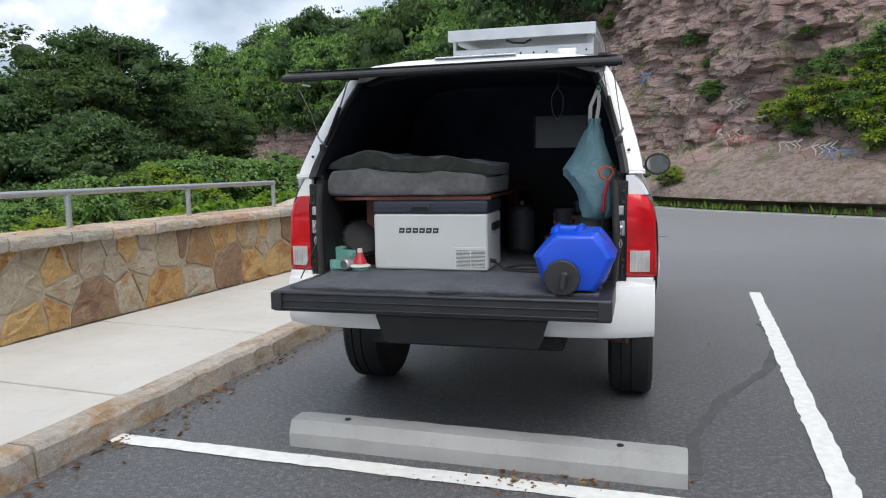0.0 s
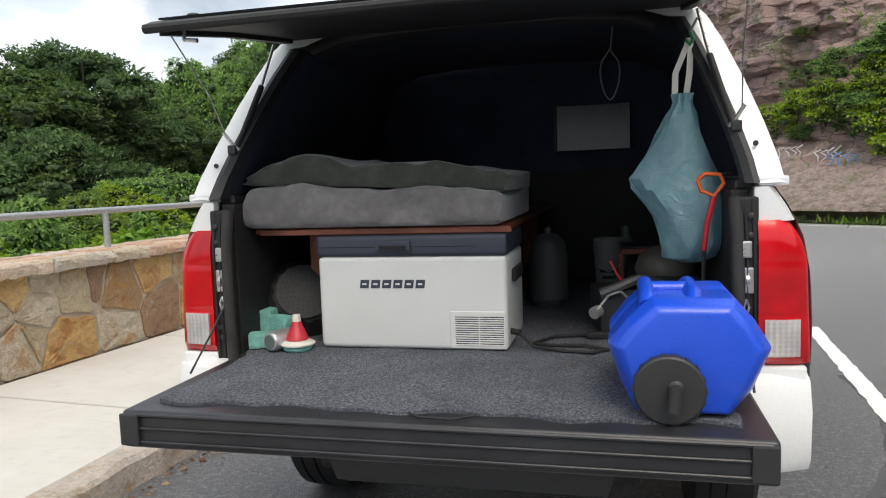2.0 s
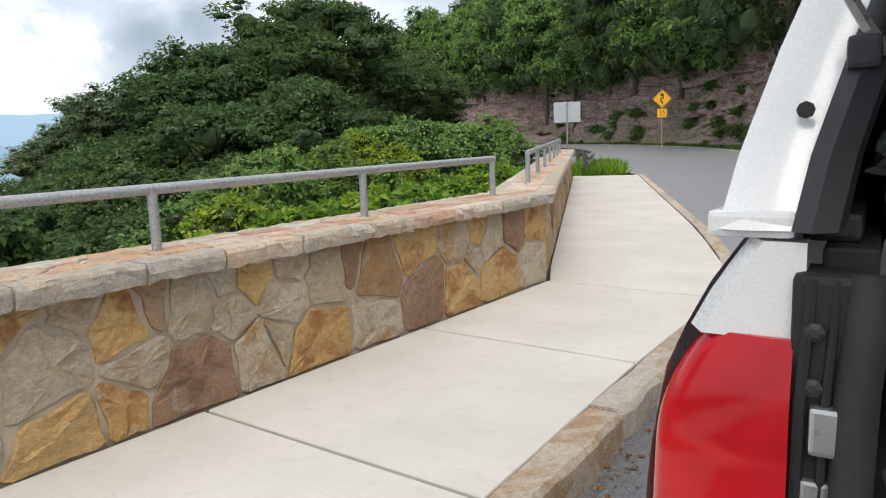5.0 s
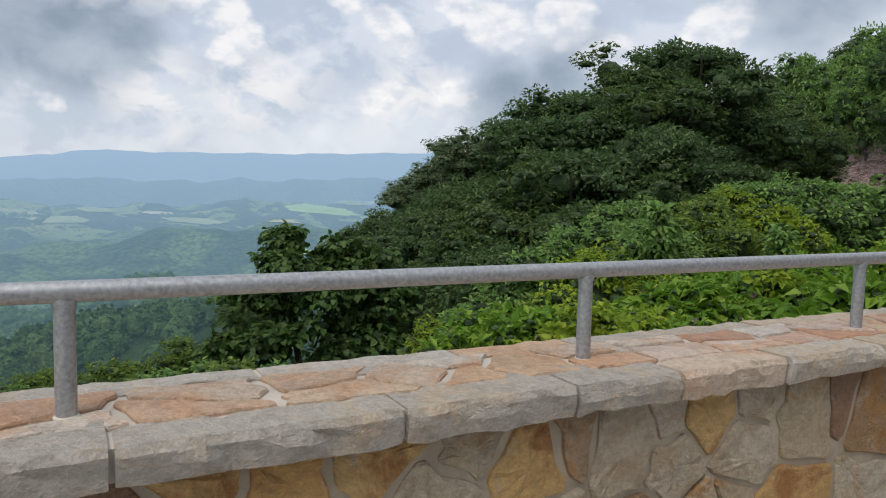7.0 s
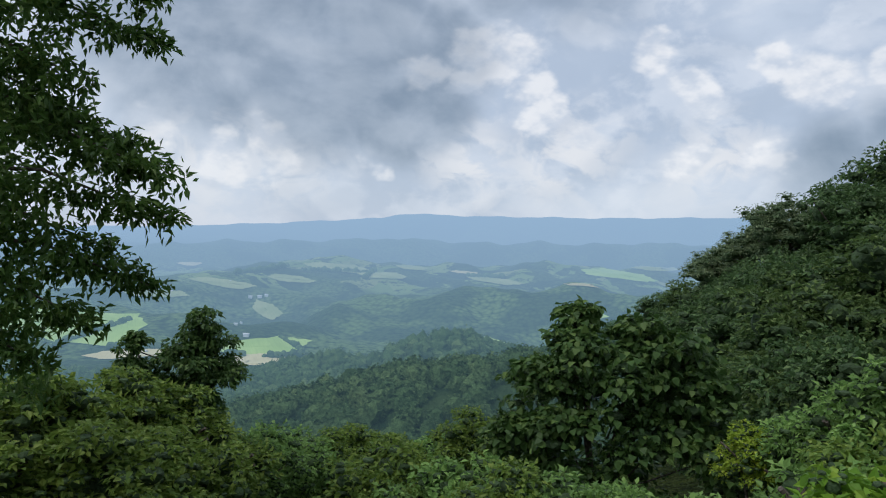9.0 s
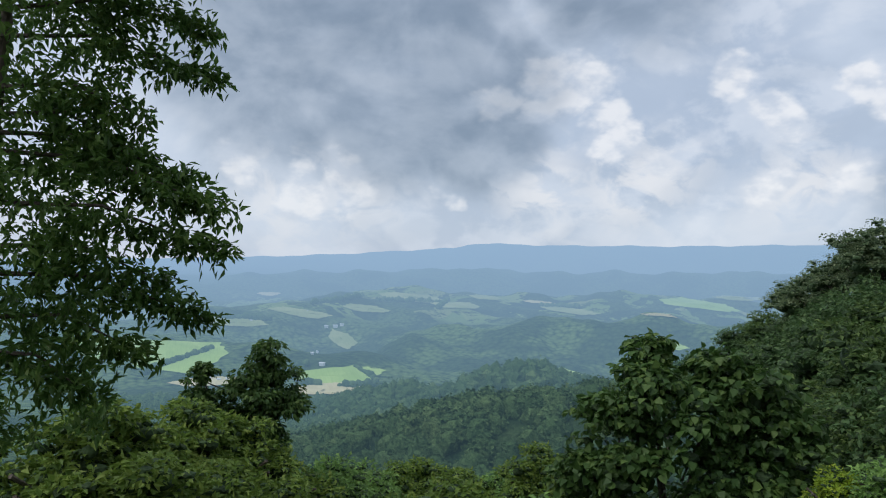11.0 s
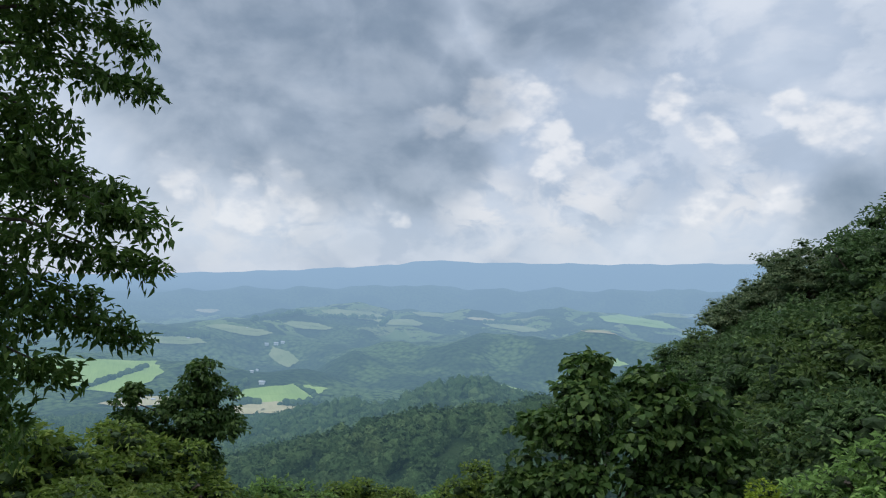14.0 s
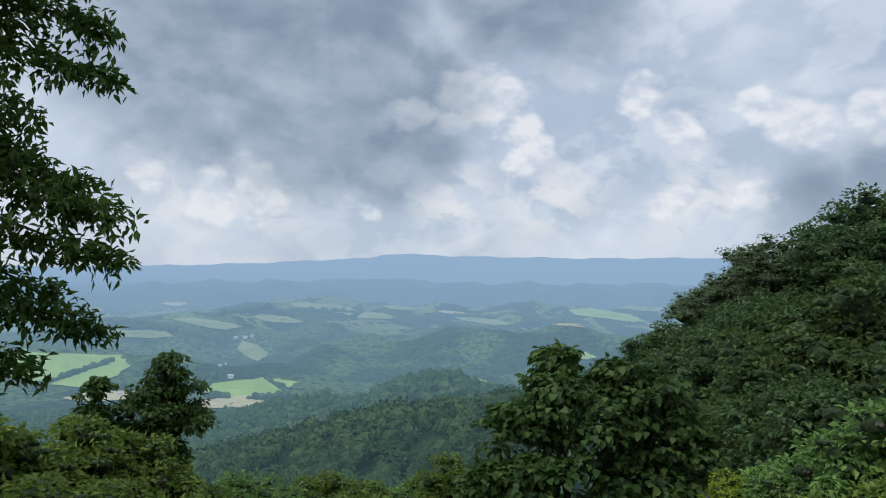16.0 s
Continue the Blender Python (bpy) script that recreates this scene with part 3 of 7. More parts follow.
# crests of the country beyond: distance, then (azimuth, elevation) in degrees
CRESTS = [
    (300, [(45.85, -4.65), (53.85, -7.25), (57.85, -9.15), (63.75, -10.25), (67.25, -10.65), (70.75, -11.35), (74.25, -12.05), (77.75, -13.15), (81.25, -14.05), (83.85, -15.15), (86.85, -16.25), (100.85, -17.45), (125.85, -13.45)]),
    (820, [(45.85, -7.05), (56.85, -8.05), (61.15, -9.25), (62.95, -8.55), (65.15, -7.80), (67.35, -7.70), (69.55, -8.35), (71.75, -9.35), (73.45, -10.15), (76.15, -9.85), (78.85, -10.25), (81.35, -11.15), (83.85, -12.35), (86.85, -13.25), (95.85, -12.45), (125.85, -9.95)]),
    (1900, [(40.85, -2.85), (51.85, -3.65), (57.85, -3.65), (62.25, -4.05), (66.55, -4.35), (71.05, -5.05), (73.65, -5.05), (75.85, -5.40), (78.05, -6.45), (79.75, -7.55), (81.45, -8.35), (84.85, -8.45), (88.85, -7.85), (95.85, -6.85), (125.85, -5.45)]),
    (3000, [(40.85, -1.65), (53.85, -1.85), (57.95, -1.91), (59.75, -1.56), (62.25, -2.12), (66.85, -2.25), (71.15, -2.29), (74.75, -1.99), (78.35, -1.87), (81.75, -2.49), (84.25, -3.01), (86.85, -3.55), (88.45, -4.25), (90.85, -4.05), (92.85, -4.55), (97.85, -5.15), (110.85, -4.45)]),
    (3800, [(40.85, 0.55), (50.85, 0.33), (59.85, -0.03), (66.85, -0.32), (71.85, -0.25), (78.35, -0.80), (84.45, -0.97), (92.85, -1.65), (110.85, -2.05)]),
    (4700, [(30, 3.0), (40, 2.6), (48.4, 2.33), (56, 2.05), (60, 1.98), (65, 1.85), (70.6, 1.84), (71.6, 1.72), (72.8, 1.36), (74, 1.3), (75, 1.2), (80, 0.72), (84, 0.4), (89, 0.06), (98, -0.4), (110, -0.9)]),
]
# round hills on the valley floor: azimuth, distance, radius, height
KNOLLS = [(82.3, 1560, 150, 26), (93.5, 1700, 260, 62), (66, 2350, 260, 34), (84, 2500, 260, 40), (76, 2450, 220, 30), (56, 2500, 300, 36), (90, 2350, 240, 30)]
DIPS = [(120, -48), (190, -84), (480, -118), (620, -150), (1050, -195), (1300, -226), (1560, -228), (2300, -205), (3350, -185), (4150, -90)]


def far_height(az, r):
    """The country's height at azimuth az (degrees) and distance r (arrays)."""
    knots = [(0, np.zeros_like(az)), (60, np.full_like(az, -22.0))]
    for d, z in DIPS:
        knots.append((d, np.full_like(az, z)))
    for d, line in CRESTS:
        a, e = zip(*line)
        wig = 0.10 * np.sin(az * 1.3 + d) + 0.05 * np.sin(az * 3.1 + d * 2)
        knots.append((d, 1.8 + d * np.tan(np.radians(np.interp(az, a, e) + (wig if d < 4000 else wig * 0.4)))))
    knots.sort(key=lambda k: k[0])
    out = knots[-1][1].copy()
    for (d0, z0), (d1, z1) in zip(knots, knots[1:]):
        k = (r - d0) / (d1 - d0)
        m = (k >= 0) & (k < 1)
        s = k * k * (3 - 2 * k)
        out = np.where(m, z0 + (z1 - z0) * s, out)
    for a0, r0, wide, high in KNOLLS:
        q2 = r * r + r0 * r0 - 2 * r * r0 * np.cos(np.radians(az - a0))
        out = out + high * np.exp(-q2 / wide ** 2)
    out = out + np.clip((r - 900) / 900, 0, 1) * np.clip((4300 - r) / 400, 0, 1) * (12 * np.sin(r * 0.0085 + az * 0.45) * np.sin(az * 0.31 + r * 0.0031) + 7 * np.sin(r * 0.021 - az * 0.8))
    return out


def ground_height(X, Y):
    """Height of the ground sheet: a shelf with the road, the fall to the valley, the hill behind the cliff."""
    P = np.stack([X, Y], 1)
    drop = -line_side(P, EDGE)              # metres beyond the shelf's edge
    hill = line_side(P, CLIFF_N)            # metres behind the cliff's foot
    r = np.hypot(X + 3.3, Y - 5.4)
    az = np.degrees(np.arctan2(-(X + 3.3), Y - 5.4))
    far = far_height(np.where(az < -60, az + 360, az), r)
    # near the edge the slope is gentle first
    near = np.where(drop > 0, 0.25 - 0.42 * np.clip(drop - 0.3, 0, None), -0.06)
    near = np.where(drop > 0, np.maximum(near, -60), near)
    w = np.clip((r - 45) / 60, 0, 1)
    z = np.where(drop > 0, near * (1 - w) + far * w, -0.06)
    up = np.where(hill > 0, np.clip(hill - 1.0, 0, None) * 0.62, 0)
    up = 34 * (1 - np.exp(-up / 34))
    z = np.where(hill > 0, up - 0.06, z)
    return z


# ---- ground ----
def build_ground():
    az = np.concatenate([np.arange(-180, 25, 4.0), np.arange(25, 112, 0.27), np.arange(112, 180, 4.0)])
    rr = np.concatenate([np.array([0.5, 1, 2, 3, 4]), np.geomspace(5, 40, 34), np.geomspace(41.5, 4930, 250)])
    A, R = np.meshgrid(np.radians(az), rr)
    X, Y = -3.3 - R * np.sin(A), 5.4 + R * np.cos(A)
    Z = ground_height(X.ravel(), Y.ravel())
    n = len(az)
    verts = np.stack([X.ravel(), Y.ravel(), Z], 1)
    faces = []
    for i in range(len(rr) - 1):
        for j in range(n):
            k = (j + 1) % n
            faces.append((i * n + j, i * n + k, (i + 1) * n + k, (i + 1) * n + j))
    faces.append(tuple(range(n))[::-1])
    data = bpy.data.meshes.new("ground")
    data.from_pydata(verts.tolist(), [], faces)
    data.shade_smooth()
    ob = new("ground", data)
    return tagged(ob, "grassy shelf falling to wooded hills, fields and blue ridges", "ground", kind="structure")


def from_view(k):
    """Distance from the overlook."""
    d = k.n.new("ShaderNodeVectorMath")
    d.operation = "DISTANCE"
    k.l.new(k.coords("world"), d.inputs[0])
    d.inputs[1].default_value = (-3.3, 5.4, 0)
    return d.outputs["Value"]


def painted_haze(k, dist):
    """Distance haze painted in: the surface itself gives off blue, more so far away."""
    haze = k.n.new("ShaderNodeEmission")
    k.put(haze.inputs["Color"], k.mix(k.ramp(dist, 900, 4400), (0.165, 0.295, 0.42), (0.285, 0.42, 0.58)))
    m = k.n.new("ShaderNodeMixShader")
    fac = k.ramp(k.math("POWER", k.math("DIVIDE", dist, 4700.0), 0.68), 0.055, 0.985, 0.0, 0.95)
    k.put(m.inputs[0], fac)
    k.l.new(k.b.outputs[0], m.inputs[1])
    k.l.new(haze.outputs[0], m.inputs[2])
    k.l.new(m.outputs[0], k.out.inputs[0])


def country_material(name, woods=False):
    """Soil near by; beyond it woods, pale fields and hills, with blue distance haze painted on."""
    k = Nodes(name)
    v = k.coords("world")
    dist = from_view(k)
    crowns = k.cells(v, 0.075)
    # crown middles are light, the shade between crowns is painted dark
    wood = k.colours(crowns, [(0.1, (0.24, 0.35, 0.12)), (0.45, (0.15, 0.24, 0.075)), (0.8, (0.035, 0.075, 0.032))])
    wood = k.mix(k.ramp(k.noise(v, 0.03, 7, 0.75), 0.4, 0.62, 0.0, 0.55), wood, (0.2, 0.3, 0.09))
    # broad dark patches: cloud shadow put into the colour, besides darker stands of wood
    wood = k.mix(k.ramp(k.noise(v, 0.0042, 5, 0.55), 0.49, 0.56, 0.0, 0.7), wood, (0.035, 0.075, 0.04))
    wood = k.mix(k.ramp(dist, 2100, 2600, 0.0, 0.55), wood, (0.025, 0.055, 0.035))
    lot = k.noise(k.coords("world", (1, 1, 0.0)), 0.0046, 5, 0.6, 0.4)
    meadow = k.colours(k.cells(k.coords("world", (0.006, 0.006, 0.0)), 1.0, out="Color"), [(0, (0.2, 0.31, 0.09)), (0.6, (0.3, 0.4, 0.13)), (1, (0.36, 0.38, 0.18))])
    rolling = k.math("MULTIPLY", k.ramp(lot, 0.52, 0.527), k.math("MULTIPLY", k.ramp(dist, 2250, 2400), k.ramp(dist, 3500, 3300)))
    rolling = k.math("MULTIPLY", rolling, k.ramp(k.noise(v, 0.02, 6, 0.8), 0.57, 0.54))
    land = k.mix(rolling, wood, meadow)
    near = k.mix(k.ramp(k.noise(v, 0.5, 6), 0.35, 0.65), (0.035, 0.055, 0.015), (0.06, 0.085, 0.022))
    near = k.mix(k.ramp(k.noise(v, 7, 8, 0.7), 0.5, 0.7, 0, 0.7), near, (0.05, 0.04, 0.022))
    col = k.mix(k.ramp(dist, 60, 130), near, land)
    if woods:
        col = k.colours(k.island(), [(0, (0.085, 0.155, 0.06)), (0.5, (0.115, 0.195, 0.074)), (0.85, (0.145, 0.23, 0.088)), (1, (0.18, 0.265, 0.1))])
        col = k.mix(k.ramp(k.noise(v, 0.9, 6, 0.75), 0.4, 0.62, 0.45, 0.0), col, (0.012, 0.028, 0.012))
    k.bump(k.noise(v, 0.9 if woods else 0.07, 7, 0.75), 1.0, 1.4 if woods else 14.0)
    k.set(Base_Color=col, Roughness=1.0, Specular_IOR_Level=0.05)
    painted_haze(k, dist)
    return k.m


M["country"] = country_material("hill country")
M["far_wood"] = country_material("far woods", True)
ground = build_ground()
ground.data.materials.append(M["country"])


def flat(name, pts, z, material, label, category):
    bm = bmesh.new()
    f = bm.faces.new([bm.verts.new((*p, z)) for p in pts])
    bmesh.ops.triangulate(bm, faces=[f])
    ob = part(name, bm, material)
    return tagged(ob, label, category, kind="structure")


kerb_line = [WALL @ Vector((interp(y, KERB_X) + 0.1, y, 0)) for y in (-18, -9, -6, -2.5, 0, 1.5, 3.27, 4.4, 5.12)]
kerb_line += [WALL_2 @ Vector((interp(y, KERB_X2) + 0.1, y, 0)) for y in (0.72, 2, 3.1, 5, 7.1, 11, 14.6)]
road_edge = [(p.x, p.y) for p in kerb_line] + [(-2.4, 27), (-4.6, 33), (-11.5, 48), (-19, 60), (-28, 67)]
road_back = [tuple(p + Vector((-n.x, -n.y)) * -1.2) for p, n in reversed(along([v.copy() for v in CLIFF], 4.0))]
road = flat("road", road_edge + road_back + [(30, -24), (-4, -24)], 0.0, M["asphalt"], "dark grey asphalt parking lot and mountain road", "road")


def paint_line(a, b, width, rng, label, rough=0.012):
    a, b = Vector(a), Vector(b)
    d = (b - a).normalized()
    n = Vector((-d.y, d.x))
    count = max(2, int((b - a).length / 0.06))
    bm = bmesh.new()
    prev = None
    for i in range(count + 1):
        p = a.lerp(b, i / count)
        l = p + n * (width / 2 + rng.normal() * rough)
        r = p - n * (width / 2 + rng.normal() * rough)
        row = [bm.verts.new((l.x, l.y, 0.005)), bm.verts.new((r.x, r.y, 0.005))]
        if prev:
            bm.faces.new((prev[0], prev[1], row[1], row[0]))
        prev = row
    return tagged(part("road_marking", bm, M["line"]), label, "road marking", kind="structure")


paint_line((3.02, 8.08), (1.0, 1.45), 0.115, RNG, "worn white parking bay line on asphalt", 0.005)
paint_line((-1.92, 4.03), (1.55, 3.08), 0.115, RNG, "white parking bay line behind the wheel stop", 0.003)
verge = [p + n * 1.75 for p, n in along(CLIFF, 3.0)]
for p, q in zip(verge[4:-6], verge[5:-5]):
    paint_line(p, q, 0.12, RNG, "white edge line of the road", 0.003)


def seam(pts, width):
    """A dark tar streak on the asphalt."""
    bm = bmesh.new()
    prev = None
    for i in range(len(pts) * 8 - 7):
        a, b = Vector(pts[i // 8]), Vector(pts[min(i // 8 + 1, len(pts) - 1)])
        p = a.lerp(b, (i % 8) / 8)
        d = (b - a).normalized() if (b - a).length > 0 else Vector((0, 1))
        n = Vector((-d.y, d.x)) * width * (0.6 + 0.6 * RNG.random())
        row = [bm.verts.new((*(p + n), 0.0025)), bm.verts.new((*(p - n), 0.0025))]
        if prev:
            bm.faces.new((prev[0], prev[1], row[1], row[0]))
        prev = row
    return tagged(part("tar_streak", bm, M["tar"]), "dark tar streak on the asphalt", "tar streak", kind="structure")


M["tar"] = plain("old tar", (0.082, 0.082, 0.086), 0.6, vary=0.3, fine=120, bump=0.5, where="world")
seam([(1.02, 3.55), (1.15, 4.0), (1.5, 4.6), (2.0, 5.2), (2.35, 5.9), (2.5, 6.6)], 0.035)
seam([(0.4, 10.5), (1.0, 12.2), (2.2, 13.5), (3.8, 14.2)], 0.09)
# ---- pavement, kerb, parapet and rail ----
pavement = tagged(new("pavement"), "pale concrete pavement in broomed slabs beside the stone wall", "pavement", kind="structure")
bed = bmesh.new()
edge = [WALL @ Vector((0.1, y, 0)) for y in (-18, 5.13)] + [WALL_2 @ Vector((-0.1, 14.6, 0))]
outer = [WALL @ Vector((interp(y, KERB_X), y, 0)) for y in (-18, -9, -2.5, 0, 3.27, 5.12)] + [WALL_2 @ Vector((interp(y, KERB_X2), y, 0)) for y in (0.72, 3.1, 7.1, 14.6)]
f = bed.faces.new([bed.verts.new((p.x, p.y, WALK_Z - 0.02)) for p in edge + outer[::-1]])
bmesh.ops.triangulate(bed, faces=[f])
part("joint_bed", bed, M["black_plastic"], pavement, "dark dirt in the joints")


def slab(pts):
    return part("slab", prism([Vector((p[0], p[1])) for p in pts], 0.0, WALK_Z, 0.006), M["pavement"], pavement)


GAP = 0.013
cuts = [-18, -16.4, -14.8, -13.2, -11.7, -10.3, -8.9, -7.4, -5.85, -4.3, -2.75, -1.2, 0.05, 1.6, 3.34, 5.12]
for y0, y1 in zip(cuts, cuts[1:]):
    slab([WALL @ Vector((x, y, 0)) for x, y in ((0.205, y0 + GAP), (interp(y0, KERB_X) - 0.01, y0 + GAP), (interp(y1, KERB_X) - 0.01, y1 - GAP), (0.205, y1 - GAP))])
slab([WALL @ Vector((0.21, 5.12 + GAP, 0)), WALL @ Vector((1.65, 5.12 + GAP, 0)), WALL_2 @ Vector((1.6, 0.72 - GAP, 0)), WALL_2 @ Vector((0.015, 0.72 - GAP, 0))])
cuts = [0.72, 2.3, 3.85, 5.4, 7.0, 8.5, 10.0, 11.6, 13.1, 14.6]
for y0, y1 in zip(cuts, cuts[1:]):
    slab([WALL_2 @ Vector((x, y, 0)) for x, y in ((0.015, y0 + GAP), (interp(y0, KERB_X2) - 0.01, y0 + GAP), (interp(y1, KERB_X2) - 0.01, y1 - GAP), (0.015, y1 - GAP))])

kerb = tagged(new("kerb"), "worn tan sandstone kerb with chipped edges", "kerb", kind="structure")
kp = [WALL @ Vector((interp(y, KERB_X) + 0.005, y, 0)) for y in (-18, -16, -14, -12, -10.5, -9, -7.7, -6.4, -5.2, -4, -2.9, -1.8, -0.7, 0.4, 1.5, 2.6, 3.7, 4.6, 5.12)]
kp += [WALL_2 @ Vector((interp(y, KERB_X2) + 0.005, y, 0)) for y in (0.3, 1.2, 2.2, 3.3, 4.5, 5.8, 7.1, 8.6, 10.1, 11.6, 13.1, 14.6)]
for a, b in zip(kp, kp[1:]):
    d = (b - a).normalized()
    n = Vector((d.y, -d.x, 0))
    length = (b - a).length
    steps = max(3, int(length / 0.12))
    rows = []
    for i in range(steps + 1):
        q = a + d * (0.006 + (length - 0.012) * i / steps)
        w = 0.165 + RNG.normal() * 0.008
        h = WALK_Z + 0.005 + RNG.normal() * 0.004
        c = 0.018 + abs(RNG.normal()) * 0.01
        rows.append([q + Vector((0, 0, -0.02)), q + Vector((0, 0, h)), q + n * (w - c) + Vector((0, 0, h)), q + n * w + Vector((0, 0, h - c)), q + n * (w + 0.015) + Vector((0, 0, -0.02))])
    part("kerb_stone", loft(rows), M["kerb"], kerb)


# parapet: core, face stones, cap stones
CAP_Z, FACE_X, CAP_X = 0.915, 0.18, 0.262
SEEDS = [  # face stones near the walk: along, up, half size, kind
    (0.14, 0.62, 0.21, 3), (0.27, 0.73, 0.09, 1), (0.5, 0.7, 0.11, 1), (0.7, 0.72, 0.1, 1), (0.47, 0.53, 0.27, 2), (0.91, 0.53, 0.22, 2), (1.03, 0.7, 0.06, 0), (1.22, 0.59, 0.17, 1), (1.4, 0.65, 0.06, 0),
    (1.57, 0.63, 0.13, 2), (1.78, 0.71, 0.05, 0), (1.98, 0.7, 0.1, 1), (1.26, 0.46, 0.17, 2), (1.59, 0.3, 0.21, 3), (0.98, 0.29, 0.17, 1), (1.17, 0.32, 0.13, 1), (1.81, 0.57, 0.12, 2), (2.17, 0.56, 0.16, 2),
    (1.97, 0.34, 0.15, 0), (2.1, 0.39, 0.1, 0), (2.43, 0.3, 0.21, 1), (2.49, 0.62, 0.17, 0), (2.22, 0.73, 0.09, 2), (2.68, 0.64, 0.07, 3), (2.95, 0.56, 0.19, 0), (2.88, 0.3, 0.18, 0), (3.29, 0.66, 0.15, 1),
    (3.41, 0.38, 0.2, 3), (3.77, 0.64, 0.13, 0), (3.81, 0.36, 0.17, 1), (3.97, 0.52, 0.08, 0), (4.26, 0.62, 0.11, 2), (4.05, 0.69, 0.07, 1), (4.39, 0.32, 0.19, 1), (4.59, 0.64, 0.12, 3), (4.91, 0.66, 0.11, 1),
    (4.86, 0.33, 0.14, 2),]
KINDS = ["stone", "stone_orange", "stone_grey", "stone_brown"]


def parapet(name, m, y0, y1, face, seeds, both_ends, label, small):
    wall = thing(name, m, label, "wall", kind="structure")
    back = face - 0.44
    part("mortar_core", box(back, face - 0.005, y0, y1, 0.0, 0.835), M["mortar"], wall, "sandy mortar")
    for poly, s in zip(rubble([t[:2] for t in seeds], y0 + 0.01, y1 - 0.006, 0.13, 0.825, 0.012, 1.15, [t[2] for t in seeds]), seeds):
        if not poly:
            continue
        poly = trim(poly, 0.06 + 0.06 * RNG.random(), 0.009)
        c = sum(poly, Vector((0, 0))) / len(poly)
        bm = bmesh.new()
        out = 0.004 + 0.011 * RNG.random()
        top = [bm.verts.new((face + out + RNG.normal() * 0.003, *(c + (p - c) * (0.93 + 0.02 * RNG.random())))) for p in poly]
        mid = [bm.verts.new((face + out * 0.35, *(c + (p - c) * (0.985 + RNG.normal() * 0.01)))) for p in poly]
        low = [bm.verts.new((face - 0.03, *p)) for p in poly]
        hub = bm.verts.new((face + out + 0.006 + RNG.normal() * 0.004, *(c + Vector((RNG.normal() * 0.02, RNG.normal() * 0.02)))))
        inner = [bm.verts.new((face + out + RNG.normal() * 0.0045, *(c + (p - c) * (0.5 + 0.1 * RNG.random())))) for p in poly]
        n = len(poly)
        for i in range(n):
            j = (i + 1) % n
            bm.faces.new((top[i], top[j], inner[j], inner[i]))
            bm.faces.new((inner[i], inner[j], hub))
            bm.faces.new((mid[i], mid[j], top[j], top[i]))
            bm.faces.new((low[i], low[j], mid[j], mid[i]))
        part("stone", bm, M[KINDS[s[3]]], wall)
    # cap: a pale bedding layer, edge stones, and flags between
    part("cap_bed", box(back - 0.045, face + 0.06, y0, y1, 0.83, CAP_Z - 0.008), M["mortar_pale"], wall, "pale mortar bed")
    for side in (1, -1):
        y = y0
        while y < y1 - 0.05:
            length = min((0.34 + 0.4 * RNG.random()) * small, y1 - y)
            if y1 - y - length < 0.15:
                length = y1 - y
            deep = 0.13 + 0.09 * RNG.random()
            rows = []
            steps = max(3, int(length / 0.06))
            for i in range(steps + 1):
                q = y + 0.007 + (length - 0.014) * i / steps
                w = 0.085 + RNG.normal() * 0.005
                x_out = face + w if side > 0 else back - w + 0.03
                x_in = x_out - side * (deep + RNG.normal() * 0.015)
                lo = 0.822 + RNG.normal() * 0.004
                hi = CAP_Z + RNG.normal() * 0.0025
                rows.append([Vector((x_in, q, 0.86)), Vector((x_in, q, hi)), Vector((x_out - side * 0.015, q, hi - 0.001)), Vector((x_out + side * RNG.normal() * 0.005, q, hi - 0.02)), Vector((x_out + side * RNG.normal() * 0.008, q, 0.865)), Vector((x_out - side * 0.01, q, lo))])
            part("cap_stone", loft(rows), M["cap_edge"] if RNG.random() < 0.88 else M["cap"], wall)
            y += length
    seeds2 = []
    y = y0 + 0.1
    while y < y1:
        for x in (back + 0.15, face - 0.13):
            seeds2.append((y + RNG.normal() * 0.08, x + RNG.normal() * 0.04))
        y += 0.33 * small
    for poly in rubble(seeds2, y0 + 0.01, y1 - 0.01, back + 0.07, face - 0.06, 0.02):
        if poly:
            poly = [Vector((q.y, q.x)) for q in trim(poly, 0.08, 0.008)]
            part("flagstone", prism(poly, 0.87, CAP_Z + 0.003 + RNG.random() * 0.004, 0.006, 0.0012, RNG), M["cap"], wall)
    return wall


more = [(y + RNG.normal() * 0.08, z + RNG.normal() * 0.05, 0.07 + 0.1 * RNG.random(), int(RNG.choice([0, 0, 1, 2, 2, 3]))) for y in np.arange(-14.8, -0.2, 0.36) for z in (0.25, 0.5, 0.74)]
wall_west = parapet("wall_west", WALL, -15.0, 5.13, FACE_X, SEEDS + more, True, "tan and ochre rubble stone parapet with a flagstone cap", 1.0)
more = [(y + RNG.normal() * 0.07, z + RNG.normal() * 0.04, 0.1 + 0.08 * RNG.random(), int(RNG.choice([0, 0, 1, 2, 3]))) for y in np.arange(0.3, 13.6, 0.5) for z in (0.3, 0.65)]
wall_north = parapet("wall_north", WALL_2, 0.06, 13.6, -0.01, more, True, "tan rubble stone parapet running on beside the pavement", 1.6)
for ob, y in ((wall_west, 5.13),):
    for z0, z1, k in ((0.14, 0.36, "stone_orange"), (0.375, 0.6, "stone_grey"), (0.615, 0.81, "stone_brown")):
        for x0, x1 in ((-0.25, -0.03), (-0.015, 0.165)):
            part("stone", box(x0, x1, y - 0.01, y + 0.025, z0, z1, 0.012, 1), M[k], ob)


